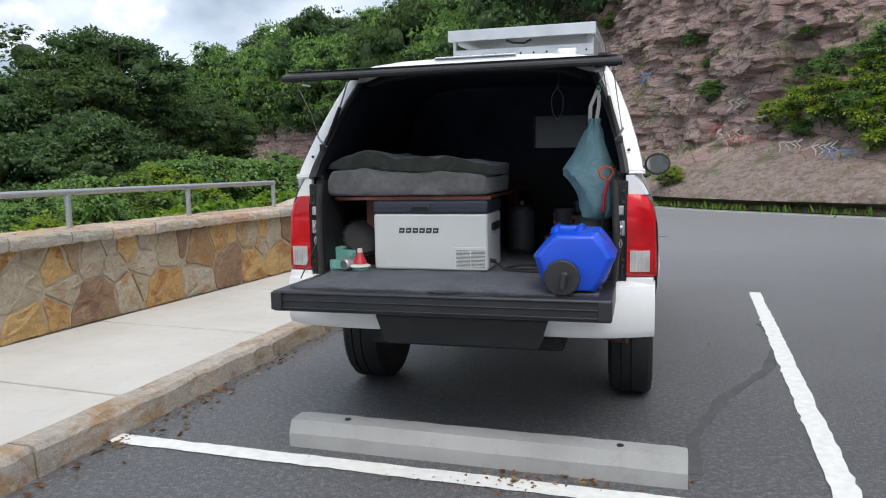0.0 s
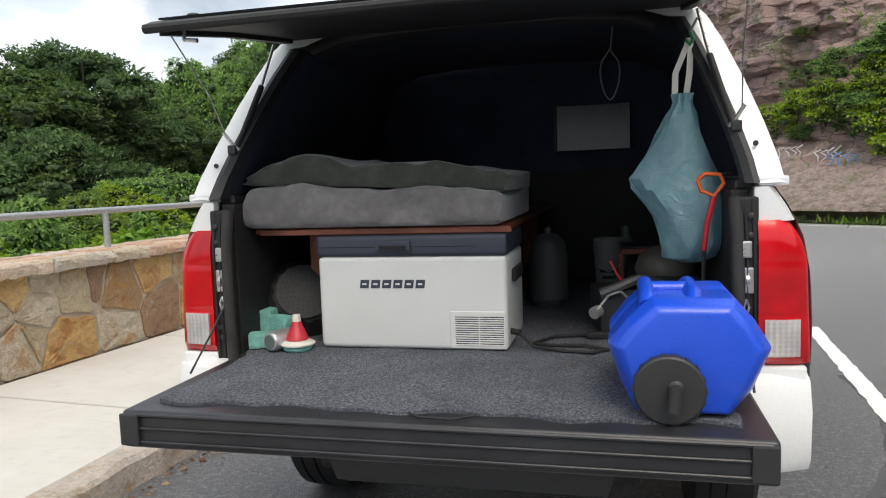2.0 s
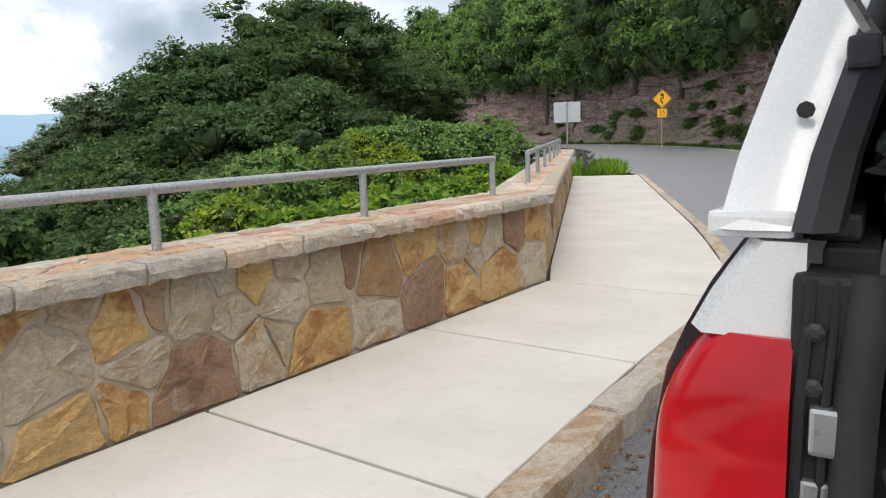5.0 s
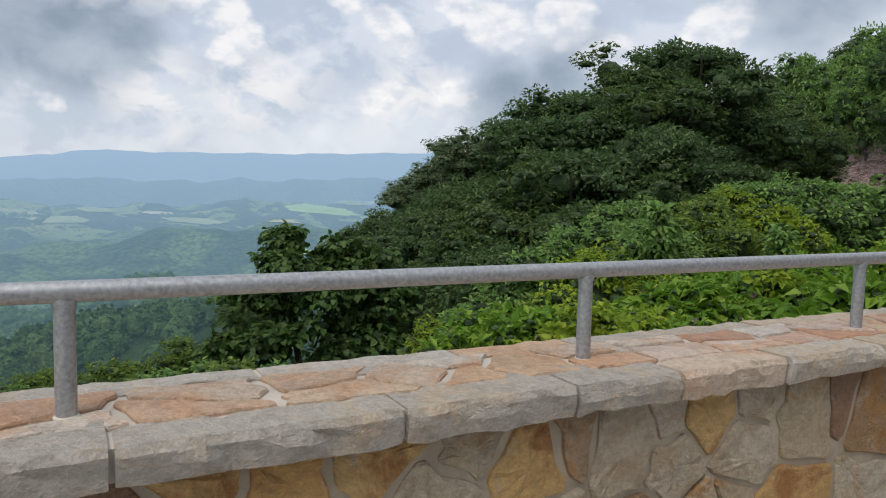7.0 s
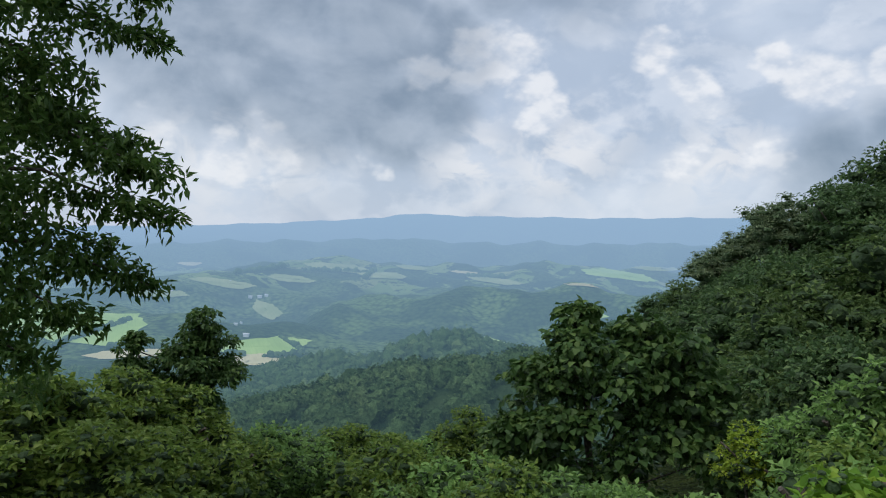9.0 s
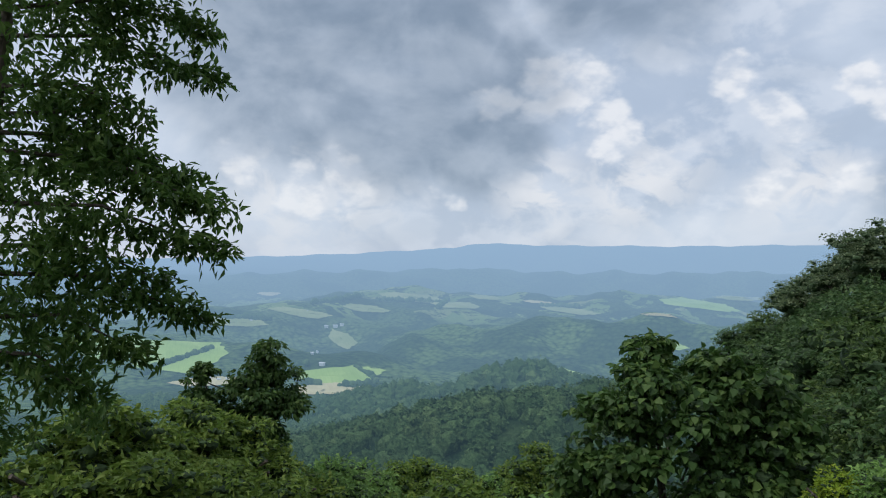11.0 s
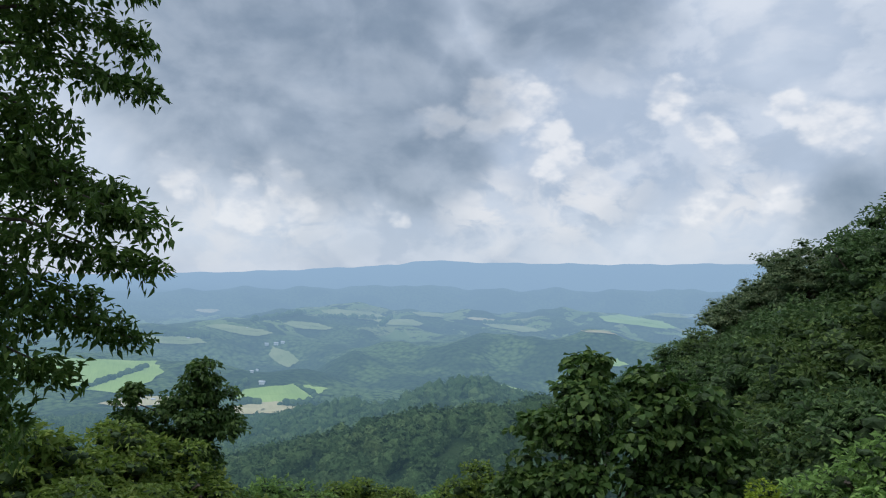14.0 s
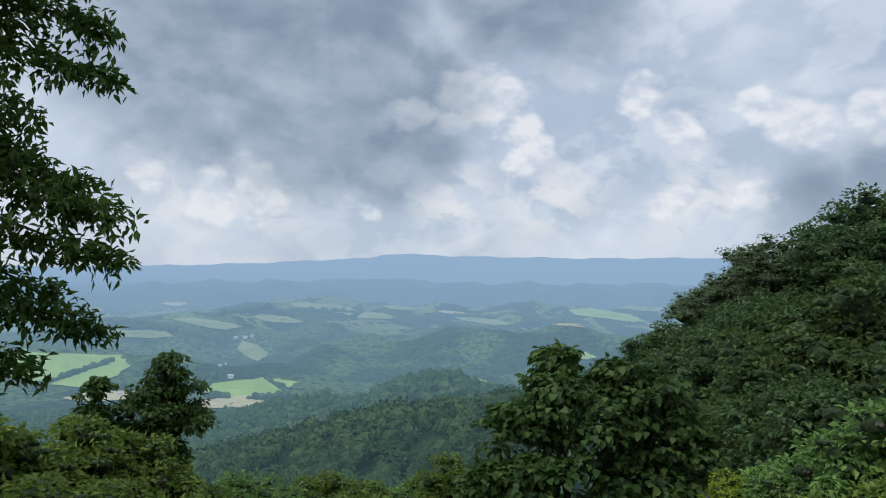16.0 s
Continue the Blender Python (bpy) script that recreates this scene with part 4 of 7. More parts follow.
def rail(m, posts, y0, y1, x, top):
    t = thing("handrail", m @ pose(x, posts[0], CAP_Z), "weathered galvanized steel pipe handrail on the parapet", "railing")
    o = posts[0]
    part("rail", tube([(0, y0 - o, top), (0, y1 - o, top)], 0.0265, 14), M["galv"], t, "", True)
    part("coupling", tube([(0, 0.28, top), (0, 0.284, top)], 0.0272, 14), M["galv"], t, "", True)
    for y in posts:
        part("post", tube([(0, y - o, -0.005), (0, y - o, top)], 0.0245, 14), M["galv"], t, "", True)
        part("weld", tube([(0, y - o, top - 0.034), (0, y - o, top - 0.018)], 0.0275, 14), M["galv"], t, "", True)
        part("post_collar", lathe([(0.031, 0), (0.03, 0.004), (0.026, 0.007)], 14, m=pose(0, y - o, 0)), M["mortar_pale"], t, "", True)
    return t


rail(WALL, [0.0, -1.55, 1.55, 3.03, 4.57, -3.1, -4.65, -6.2, -7.75, -9.3, -10.85, -12.4, -13.95], -14.9, 4.595, 0.0, 0.305)
rail(WALL_2, [1.05, 2.6, 4.2, 5.8, 7.4, 9.0, 10.6], 1.02, 10.63, -0.22, 0.305)

# wheel stop
ws = thing("wheel_stop", pose(0.055, 3.73, 0, 0, 0, -15.2), "grey concrete wheel stop with worn top edges", "wheel stop")
prof = [(-0.085, 0), (-0.085, 0.07), (-0.055, 0.132), (0.055, 0.134), (0.085, 0.07), (0.085, 0)]
rows = []
for i in range(31):
    x = -0.945 + 1.89 * i / 30
    e = 0.02 if i in (0, 30) else 0
    rows.append([Vector((x, y * (1 - e) + RNG.normal() * 0.0012, z * (1 - e) + RNG.normal() * 0.0012 * (z > 0))) for y, z in prof])
part("body", loft(rows), M["wheelstop"], ws)
for x in (-0.66, 0.66):
    part("anchor_hole", lathe([(0.016, 0), (0.016, 0.004), (0.009, 0.004)], 12, m=pose(x, 0, 0.1335)), M["rubber"], ws, "dark anchor hole")
# ---- pickup truck with a cap ----
truck = thing("pickup_truck", TRUCK, "white pickup truck with a cap, hatch and tailgate open", "truck")


def mirrored(f):
    for s in (-1, 1):
        f(s)


SIDE = [(0.60, 0.875), (0.68, 0.915), (0.80, 0.935), (0.95, 0.94), (1.08, 0.935), (1.2, 0.915), (1.28, 0.875), (1.325, 0.845)]


def side_x(z):
    return interp(z, SIDE)


def bed_side(s):
    bm = bmesh.new()
    ys = list(np.linspace(0.03, 4.95, 62))
    zs = list(np.linspace(0.55, 1.325, 18))
    arcs = ((1.02, 0.40, 0.475), (4.2, 0.40, 0.475))
    rows = []
    for y in ys:
        row = []
        for z in zs:
            yy, zz = y, z
            for cy, cz, r in arcs:
                d = math.hypot(yy - cy, zz - cz)
                if d < r:
                    yy, zz = cy + (yy - cy) * r / max(d, 1e-3), cz + abs(zz - cz) * r / max(d, 1e-3)
            flare = max(0, 0.03 * (1 - abs(math.hypot(yy - 1.02, zz - 0.4) - 0.475) / 0.14))
            taper = 0.0 if yy < 3.4 else -0.06 * ((yy - 3.4) / 1.55) ** 2
            row.append(bm.verts.new((s * (side_x(zz) + flare + taper), yy, zz)))
        rows.append(row)
    for a, b in zip(rows, rows[1:]):
        for i in range(len(zs) - 1):
            if (a[i].co - a[i + 1].co).length > 1e-4 or (b[i].co - b[i + 1].co).length > 1e-4:
                bm.faces.new((a[i], a[i + 1], b[i + 1], b[i]))
    part("side_panel", bm, M["paint"], truck, "", True)
    # rear corner above and below the lamp
    part("corner_post", loft([[Vector((s * x, y, z)) for x, y in ((0.79, 0.0), (side_x(z) - 0.02, 0.0), (side_x(z) - 0.004, 0.03), (0.79, 0.03))] for z in (1.235, 1.27, 1.3, 1.325)]), M["paint"], truck, "", True)
    part("bed_rail", box(min(s * 0.75, s * 0.80), max(s * 0.75, s * 0.80), 0.06, 1.72, 1.318, 1.345, 0.006), M["black_plastic"], truck)
    part("bed_wall", box(min(s * 0.735, s * 0.78), max(s * 0.735, s * 0.78), 0.03, 1.74, 0.78, 1.318, 0.004), M["rubber"], truck, "black bed side")
    part("jamb", box(min(s * 0.745, s * 0.80), max(s * 0.745, s * 0.80), -0.012, 0.05, 0.80, 1.30, 0.008), M["rubber"], truck, "black tailgate jamb")
    for x, r in ((0.792, 0.006), (0.772, 0.0045), (0.757, 0.005)):
        part("jamb_rib", tube([(s * x, -0.012, 0.82), (s * x, -0.016, 1.0), (s * (x - 0.002), -0.016, 1.18), (s * (x - 0.008), -0.008, 1.295)], r, 8), M["rubber"], truck, "", True)
    part("latch_cup", box(s * 0.768 - 0.014, s * 0.768 + 0.014, -0.024, -0.01, 1.14, 1.185, 0.005), M["steel"], truck, "dull steel latch cup")
    part("gasket", tube([(s * 0.744, -0.016, 0.83), (s * 0.75, -0.013, 1.0), (s * 0.746, -0.012, 1.2), (s * 0.74, 0.0, 1.3)], 0.018, 10), M["weatherstrip"], truck, "brown-grey rubber weatherstrip", True)
    st = part("striker", lathe([(0.018, 0), (0.018, 0.008), (0.008, 0.009), (0.0065, 0.035), (0.009, 0.036), (0.009, 0.04)], 12, m=pose(s * 0.775, -0.012, 1.08, 0, -s * 90, 0) @ pose(0, 0, 0)), M["steel"], truck, "zinc tailgate striker bolt", True)
    part("striker_plate", box(s * 0.775 - 0.012, s * 0.775 + 0.012, -0.02, -0.01, 1.045, 1.115, 0.004), M["steel"], truck)
    for z in (0.9, 0.93, 1.2, 1.25):
        part("bolt", lathe([(0.009, 0), (0.009, 0.006), (0.004, 0.008)], 6, m=pose(s * 0.78, -0.012, z, 90)), M["black_plastic"], truck)
    part("tailgate_cable", tube([(s * 0.768, -0.022, 0.99), (s * 0.762, -0.1, 0.935), (s * 0.752, -0.24, 0.845)], 0.0035, 6), M["tailgate"], truck, "braided steel stay cable", True)
    part("cable_eye", tube([(s * 0.768, -0.018, 1.03), (s * 0.775, -0.022, 1.01), (s * 0.768, -0.026, 0.985), (s * 0.761, -0.022, 1.01), (s * 0.768, -0.018, 1.03)], 0.004, 6), M["steel"], truck)


mirrored(bed_side)


def tail_lamp(s):
    zs = list(np.linspace(0.857, 1.238, 48))
    rings = []
    for z in zs:
        k = (z - 0.857) / 0.381
        inn, out = 0.797, 0.935 - 0.014 * k - (0.045 * max(0, (k - 0.66) / 0.34) ** 2.2)
        bulge = (0.03 - 0.006 * k) * (1 - max(0, (k - 0.8) / 0.2) ** 2 * 0.7) * (1 - max(0, (0.06 - k) / 0.06) * 0.5)
        bulge -= 0.0035 * math.exp(-((k - 0.335) / 0.012) ** 2) + 0.002 * math.exp(-((k - 0.72) / 0.02) ** 2)
        ring = [Vector((s * inn, 0.03, z))]
        for i in range(11):
            a = math.pi / 2 * i / 10
            ring.append(Vector((s * (inn + (out - inn) * math.sin(a) ** 0.8), 0.045 - (0.045 + bulge) * math.cos(a) ** 0.55 if i < 10 else 0.045, z)))
        ring += [Vector((s * (out - 0.012), 0.16, z)), Vector((s * inn, 0.1, z))]
        rings.append(ring)
    lamp = part("tail_lamp", loft(rings), M["lens_red"], truck, "red tail lamp with a clear reversing lens", True)
    rows = []
    for i in range(41):
        z = 0.880 + i * 0.00245
        row = []
        for j in range(25):
            u = j / 24
            x = 0.812 + 0.088 * u
            row.append(Vector((s * x, -0.036 + 0.014 * u ** 2 + 0.0012 * math.sin(j * math.pi / 2) - 0.0006 * abs(math.sin(i * math.pi / 5)), z)))
        rows.append(row + [Vector((s * 0.9, 0.0, z)), Vector((s * 0.812, 0.0, z))])
    part("reversing_lens", loft(rows), M["lens_clear"], lamp, "clear ribbed lens")
    part("lamp_shelf", box(min(s * 0.795, s * 0.918), max(s * 0.795, s * 0.918), -0.022, 0.08, 0.812, 0.853, 0.008), M["paint"], lamp, "white filler below the lamp")
    part("lamp_seal", box(s * 0.79 - 0.006, s * 0.79 + 0.006, -0.012, 0.05, 0.85, 1.24, 0.003, 1), M["rubber"], lamp)


mirrored(tail_lamp)

# bed, tailgate and bumper
part("bed_floor", box(-0.74, 0.74, -0.01, 1.74, 0.78, 0.838), M["rubber"], truck)
part("bed_front", box(-0.84, 0.84, 1.69, 1.76, 0.78, 1.40), M["rubber"], truck)
tg = part("tailgate", box(-0.748, 0.752, -0.545, -0.02, 0.742, 0.836, 0.012, 3), M["tailgate"], truck, "scuffed dark grey tailgate folded down", True)
part("tailgate_skin", box(-0.745, 0.749, -0.46, -0.02, 0.728, 0.741, 0.005), M["paint"], tg)
part("rim_strip", box(-0.735, 0.739, -0.5535, -0.5455, 0.822, 0.832, 0.003, 1), M["tailgate"], tg)
part("rim_strip", box(-0.715, 0.719, -0.551, -0.5455, 0.79, 0.797, 0.002, 1), M["tailgate"], tg)
part("rim_strip", box(-0.715, 0.719, -0.551, -0.5455, 0.757, 0.763, 0.002, 1), M["tailgate"], tg)
for s in (-1, 1):
    part("end_cap", box(s * 0.722 - 0.026, s * 0.722 + 0.026, -0.556, -0.5455, 0.75, 0.83, 0.005, 2), M["black_plastic"], tg)


def bumper_rings(x):
    k = abs(x)
    back = -0.135 + 0.10 * max(0, (k - 0.55) / 0.38) ** 2
    return [Vector((x, 0.02, 0.6)), Vector((x, back + 0.025, 0.575)), Vector((x, back, 0.61)), Vector((x, back - 0.01, 0.74)), Vector((x, back + 0.015, 0.815)), Vector((x, back + 0.06, 0.832)), Vector((x, 0.04, 0.832))]


part("bumper", loft([bumper_rings(x) for x in np.linspace(-0.925, 0.925, 33)]), M["paint"], truck, "white painted rear bumper", True)
part("bumper_step", loft([[Vector((0.03 + x * w, y, z)) for x in (-0.42, 0.42)] + [Vector((0.03 + x * w, y2, z)) for x in (0.42, -0.42)] for z, w, y, y2 in ((0.515, 0.86, -0.145, 0.0), (0.53, 0.9, -0.17, 0.0), (0.655, 1.0, -0.175, 0.0), (0.67, 1.0, -0.16, 0.0))]), M["black_plastic"], truck, "black plastic bumper step")
part("frame_rail", box(-0.5, 0.5, 0.05, 1.6, 0.46, 0.6, 0.02), M["rubber"], truck, "dark chassis frame")
part("exhaust_pipe", tube([(0.35, 1.4, 0.5), (0.5, 0.7, 0.5), (0.62, 0.42, 0.49), (0.8, 0.36, 0.48)], 0.035, 12), M["rust"], truck, "brown rusty exhaust pipe", True)
part("axle", tube([(-0.7, 1.02, 0.38), (0.7, 1.02, 0.38)], 0.05, 12), M["rubber"], truck)
part("differential", lathe([(0.05, -0.12), (0.14, -0.06), (0.16, 0), (0.14, 0.06), (0.05, 0.12)], 14, m=pose(0, 1.02, 0.38, 90)), M["rubber"], truck, "", True)


def wheel(s, y):
    tyre = part("wheel", bmesh.new(), M["rubber"], truck)
    tyre.matrix_basis = pose(s * 0.81, y, 0.378, 0, 90, 0)
    prof = [(0.21, -0.1), (0.3, -0.125), (0.355, -0.12), (0.375, -0.1), (0.378, -0.06), (0.37, -0.052), (0.378, -0.045), (0.379, 0), (0.37, 0.004), (0.378, 0.01), (0.378, 0.06), (0.375, 0.1), (0.355, 0.12), (0.3, 0.125), (0.21, 0.1)]
    part("tyre", lathe(prof, 40), M["rubber"], tyre, "worn black tyre", True)
    bm = lathe([(0.05, 0.02), (0.212, 0.06), (0.215, 0.09), (0.2, 0.09), (0.19, 0.05), (0.06, 0.035)], 30, m=pose(0, 0, 0, 0, 0 if s > 0 else 180))
    part("rim", bm, M["alu"], tyre, "", True)
    for k in range(6):
        part("spoke", box(0.04, 0.2, -0.02, 0.02, 0.045 * s, 0.075 * s, 0.006, 1, m=pose(0, 0, 0, 0, 0, 60 * k)), M["alu"], tyre)


for s in (-1, 1):
    for y in (1.02, 4.2):
        wheel(s, y)

# cab and bonnet
CAB = [(1.78, 0.80, 0.62, 1.30, 1.72), (1.95, 0.82, 0.65, 1.30, 1.80), (2.6, 0.83, 0.66, 1.30, 1.83), (3.1, 0.82, 0.62, 1.30, 1.80), (3.55, 0.80, 0.6, 1.28, 1.48), (3.75, 0.8, 0.6, 1.22, 1.26), (4.9, 0.74, 0.55, 1.08, 1.14)]
part("cab", loft([[Vector((-w, y, 0.95)), Vector((-w, y, zb)), Vector((-t - 0.04, y, zt - 0.05)), Vector((-t + 0.06, y, zt)), Vector((t - 0.06, y, zt)), Vector((t + 0.04, y, zt - 0.05)), Vector((w, y, zb)), Vector((w, y, 0.95))] for y, w, t, zb, zt in CAB], True), M["paint"], truck, "white cab roof and bonnet", True)
for s in (-1, 1):
    bm = bmesh.new()
    for y0, y1 in ((1.9, 2.55), (2.6, 3.3)):
        vs = [bm.verts.new(p) for p in ((s * 0.825, y0, 1.33), (s * 0.825, y1, 1.33), (s * 0.735, min(y1, 3.05), 1.70), (s * 0.735, y0, 1.70))]
        bm.faces.new(vs)
    part("side_window", bm, M["dark_glass"], truck)
part("front_bumper", box(-0.9, 0.9, 4.9, 5.05, 0.5, 0.85, 0.05, 3), M["paint"], truck, "", True)
for s in (-1, 1):
    mr = part("door_mirror", loft([[Vector((s * (0.985 + 0.1 * math.cos(a) * k), y, 1.37 + 0.09 * math.sin(a) * k)) for a in (2 * math.pi * i / 16 for i in range(16))] for y, k in ((2.55, 0.93), (2.57, 1.0), (2.62, 1.0), (2.68, 0.75), (2.7, 0.4))]), M["black_plastic"], truck, "black door mirror", True)
    k = bmesh.new()
    k.faces.new([k.verts.new((s * (0.985 + 0.085 * math.cos(2 * math.pi * i / 20)), 2.53 - 0.02 * math.sin(2 * math.pi * i / 20), 1.37 + 0.07 * math.sin(2 * math.pi * i / 20))) for i in range(20)])
    part("mirror_glass", k, plain("mirror glass", (0.5, 0.53, 0.53), 0.03, 1.0, vary=0.0, fine=10, bump=0.0) if s < 0 else bpy.data.materials["mirror glass"], mr)
    part("mirror_arm", tube([(s * 0.83, 2.66, 1.33), (s * 0.95, 2.64, 1.34)], 0.025, 8), M["black_plastic"], mr)

# cap: a sloping shell, dark inside
PROF = [(0.865, 1.335), (0.855, 1.40), (0.83, 1.50), (0.79, 1.63), (0.745, 1.75), (0.705, 1.835), (0.655, 1.895), (0.57, 1.93), (0.4, 1.948), (0.2, 1.953), (0.0, 1.955)]


def cap_ring(y, slant, inset, lift=0.0):
    pts = []
    for x, z in PROF + [(-x, z) for x, z in PROF[::-1][1:]]:
        zz = z - (inset * 0.9 if z > 1.85 else 0.0)
        xx = max(0, abs(x) - inset) * (1 if x > 0 else -1)
        pts.append(Vector((xx, y + slant * max(0.0, zz - 1.335), zz + lift)))
    return pts


SLANT = 0.62
part("cap_shell", loft([cap_ring(0.0, SLANT, 0.0), cap_ring(0.03, SLANT, -0.004), cap_ring(0.4, SLANT * 0.55, -0.004), cap_ring(0.8, SLANT * 0.2, 0), cap_ring(1.7, -0.25, 0.0), cap_ring(1.74, -0.3, 0.03)], False), M["paint"], truck, "white fibreglass cap", True)
part("cap_rim", loft([cap_ring(0.0, SLANT, 0.0), cap_ring(-0.006, SLANT, 0.02), cap_ring(-0.002, SLANT, 0.062), cap_ring(0.03, SLANT, 0.066)], False), M["paint"], truck, "", True)
part("cap_seal", loft([cap_ring(-0.006, SLANT, 0.062), cap_ring(-0.012, SLANT, 0.078), cap_ring(0.0, SLANT, 0.098), cap_ring(0.05, SLANT, 0.102)], False), M["black_plastic"], truck, "dark hatch frame and seal", True)
part("cap_lining", loft([cap_ring(0.05, SLANT, 0.1), cap_ring(0.4, SLANT * 0.55, 0.05), cap_ring(0.8, SLANT * 0.2, 0.045), cap_ring(1.68, -0.25, 0.045)], False), M["liner"], truck, "black headliner", True)
for s in (-1, 1):
    part("cap_foot", box(min(s * 0.80, s * 0.875), max(s * 0.80, s * 0.875), 0.0, 1.72, 1.327, 1.352, 0.006), M["paint"], truck)
bm = bmesh.new()
f = bm.faces.new([bm.verts.new(p) for p in cap_ring(1.715, -0.25, 0.02)])
part("cap_front", bm, M["liner"], truck, "black front wall of the cap")
# the pane is one even dark grey, close to the lining
part("cap_window", box(0.15, 0.5, 1.585, 1.59, 1.49, 1.71, 0.002, 1), plain("dark grey window glass", (0.042, 0.046, 0.052), 0.25, vary=0.2, fine=200, bump=0.0), truck, "dark sliding window")
part("window_bar", box(0.135, 0.15, 1.575, 1.584, 1.48, 1.72, 0.003, 1), M["black_plastic"], truck)

# hatch, propped level
hatch = part("hatch", loft([[Vector((s * w, y, z + d)) for s, d in ((-1, 0), (1, 0), (1, t), (-1, t))] for y, w, z, t in ((0.34, 0.64, 1.868, 0.02), (0.3, 0.68, 1.866, 0.026), (0.0, 0.735, 1.838, 0.026), (-0.27, 0.775, 1.798, 0.026), (-0.31, 0.775, 1.79, 0.018))]), M["black_plastic"], truck, "raised black framed hatch lid", True)
part("hatch_glass", loft([[Vector((s * w, y, z + d)) for s, d in ((-1, 0), (1, 0), (1, 0.006), (-1, 0.006))] for y, w, z in ((0.3, 0.66, 1.8935), (0.0, 0.715, 1.866), (-0.27, 0.755, 1.826))]), M["dark_glass"], hatch)
part("hatch_edge", tube([(-0.775, -0.305, 1.797), (0.0, -0.315, 1.799), (0.775, -0.305, 1.797)], 0.013, 8), M["rubber"], hatch, "rubber edge trim", True)
for s in (-1, 1):
    part("hatch_rib", loft([[Vector((s * (w + dx), y, z + dz)) for dx, dz in ((-0.03, 0), (0.0, 0), (0.0, -0.014), (-0.03, -0.014))] for y, w, z in ((0.3, 0.66, 1.866), (0.0, 0.715, 1.838), (-0.27, 0.755, 1.798))]), M["black_plastic"], hatch)
    part("hatch_knob", lathe([(0.014, 0), (0.02, 0.004), (0.02, 0.016), (0.014, 0.02)], 12, m=pose(s * 0.69, -0.2, 1.832)), M["black_plastic"], hatch, "", True)
    part("hatch_hook", tube([(s * 0.70, -0.24, 1.8), (s * 0.70, -0.24, 1.775), (s * 0.66, -0.24, 1.77)], 0.006, 6), M["steel"], hatch)
    stt = part("gas_strut", tube([(s * 0.75, 0.1, 1.50), (s * 0.70, 0.19, 1.70)], 0.010, 10), M["rubber"], truck, "black gas strut with a steel rod", True)
    part("strut_rod", tube([(s * 0.70, 0.19, 1.70), (s * 0.672, 0.24, 1.84)], 0.005, 8), M["steel"], stt, "", True)
    part("strut_mount", box(s * 0.757 - 0.014, s * 0.757 + 0.014, 0.07, 0.11, 1.475, 1.505, 0.005), M["black_plastic"], stt)
    part("strut_bracket", tube([(s * 0.775, 0.06, 1.545), (s * 0.755, 0.075, 1.51), (s * 0.74, 0.09, 1.49)], 0.006, 6), M["steel"], stt)
    part("hatch_cord", tube([(s * 0.735, -0.25, 1.79), (s * 0.752, -0.05, 1.65), (s * 0.768, 0.06, 1.54)], 0.0022, 5), M["steel"], truck, "thin braided stay cord")
    part("pillar_bolt", lathe([(0.008, 0), (0.008, 0.004)], 8, m=pose(s * 0.80, 0.05, 1.44, 90)), M["black_plastic"], truck)

# roof tray
rack = part("roof_tray", box(-0.19, 0.60, 0.66, 0.70, 1.975, 2.035, 0.002, 1), M["alu"], truck, "aluminium roof tray with a tilted panel")
part("tray_side", box(-0.19, -0.15, 0.7, 1.75, 1.955, 2.035, 0.002, 1), M["alu"], rack)
part("tray_side", box(0.56, 0.60, 0.7, 1.75, 1.955, 2.1, 0.002, 1), M["alu"], rack)
part("panel_frame", loft([[Vector((x, y, z + d)) for x, d in ((-0.20, 0), (0.61, 0), (0.61, 0.05), (-0.20, 0.05))] for y, z in ((0.62, 2.08), (1.7, 2.13))]), M["alu"], rack, "tilted aluminium panel frame")
part("panel_lip", box(-0.205, 0.615, 0.60, 0.625, 2.075, 2.135, 0.003, 1), M["alu"], rack)
for s in (-0.185, 0.59):
    part("tray_leg", box(s - 0.01, s + 0.01, 0.68, 0.72, 1.94, 2.09, 0.002, 1), M["alu"], rack)
for i in range(11):
    part("rivet", lathe([(0.006, 0), (0.006, 0.003)], 8, m=pose(-0.16 + i * 0.072, 0.659, 2.0, 90)), M["black_plastic"], rack)
part("lead", tube([(0.12, 0.64, 2.072), (0.16, 0.63, 2.055), (0.22, 0.64, 2.05), (0.26, 0.65, 2.07)], 0.006, 6), M["rubber"], rack, "black lead")
part("roof_light", box(0.42, 0.52, 0.5, 0.56, 1.945, 1.99, 0.012, 3), M["paint"], truck, "small white roof housing", True)
part("roof_pad", box(-0.22, 0.22, 0.36, 0.5, 1.95, 1.958, 0.003, 1), M["paint"], truck)
# ---- what lies in the truck ----
BED = 0.846
M["fridge"] = plain("pale grey fridge plastic", (0.64, 0.65, 0.635), 0.45, vary=0.04, fine=260, bump=0.08)
M["navy"] = plain("dark blue-grey plastic", (0.035, 0.042, 0.062), 0.5, vary=0.12, fine=260, bump=0.12)
M["vent_dark"] = plain("dark vent void", (0.01, 0.01, 0.012), 0.8)
M["blue"] = plain("blue moulded plastic", (0.008, 0.075, 0.62), 0.33, vary=0.14, scale=5, fine=160, bump=0.05, Coat_Weight=0.15)
M["red_plastic"] = plain("red rubber", (0.5, 0.02, 0.035), 0.45, vary=0.12)
M["white_plastic"] = plain("cream plastic", (0.68, 0.66, 0.6), 0.45, vary=0.08)
M["teal"] = plain("teal sponge", (0.2, 0.48, 0.42), 0.9, vary=0.25, scale=30, fine=110, bump=0.9, depth=0.006)
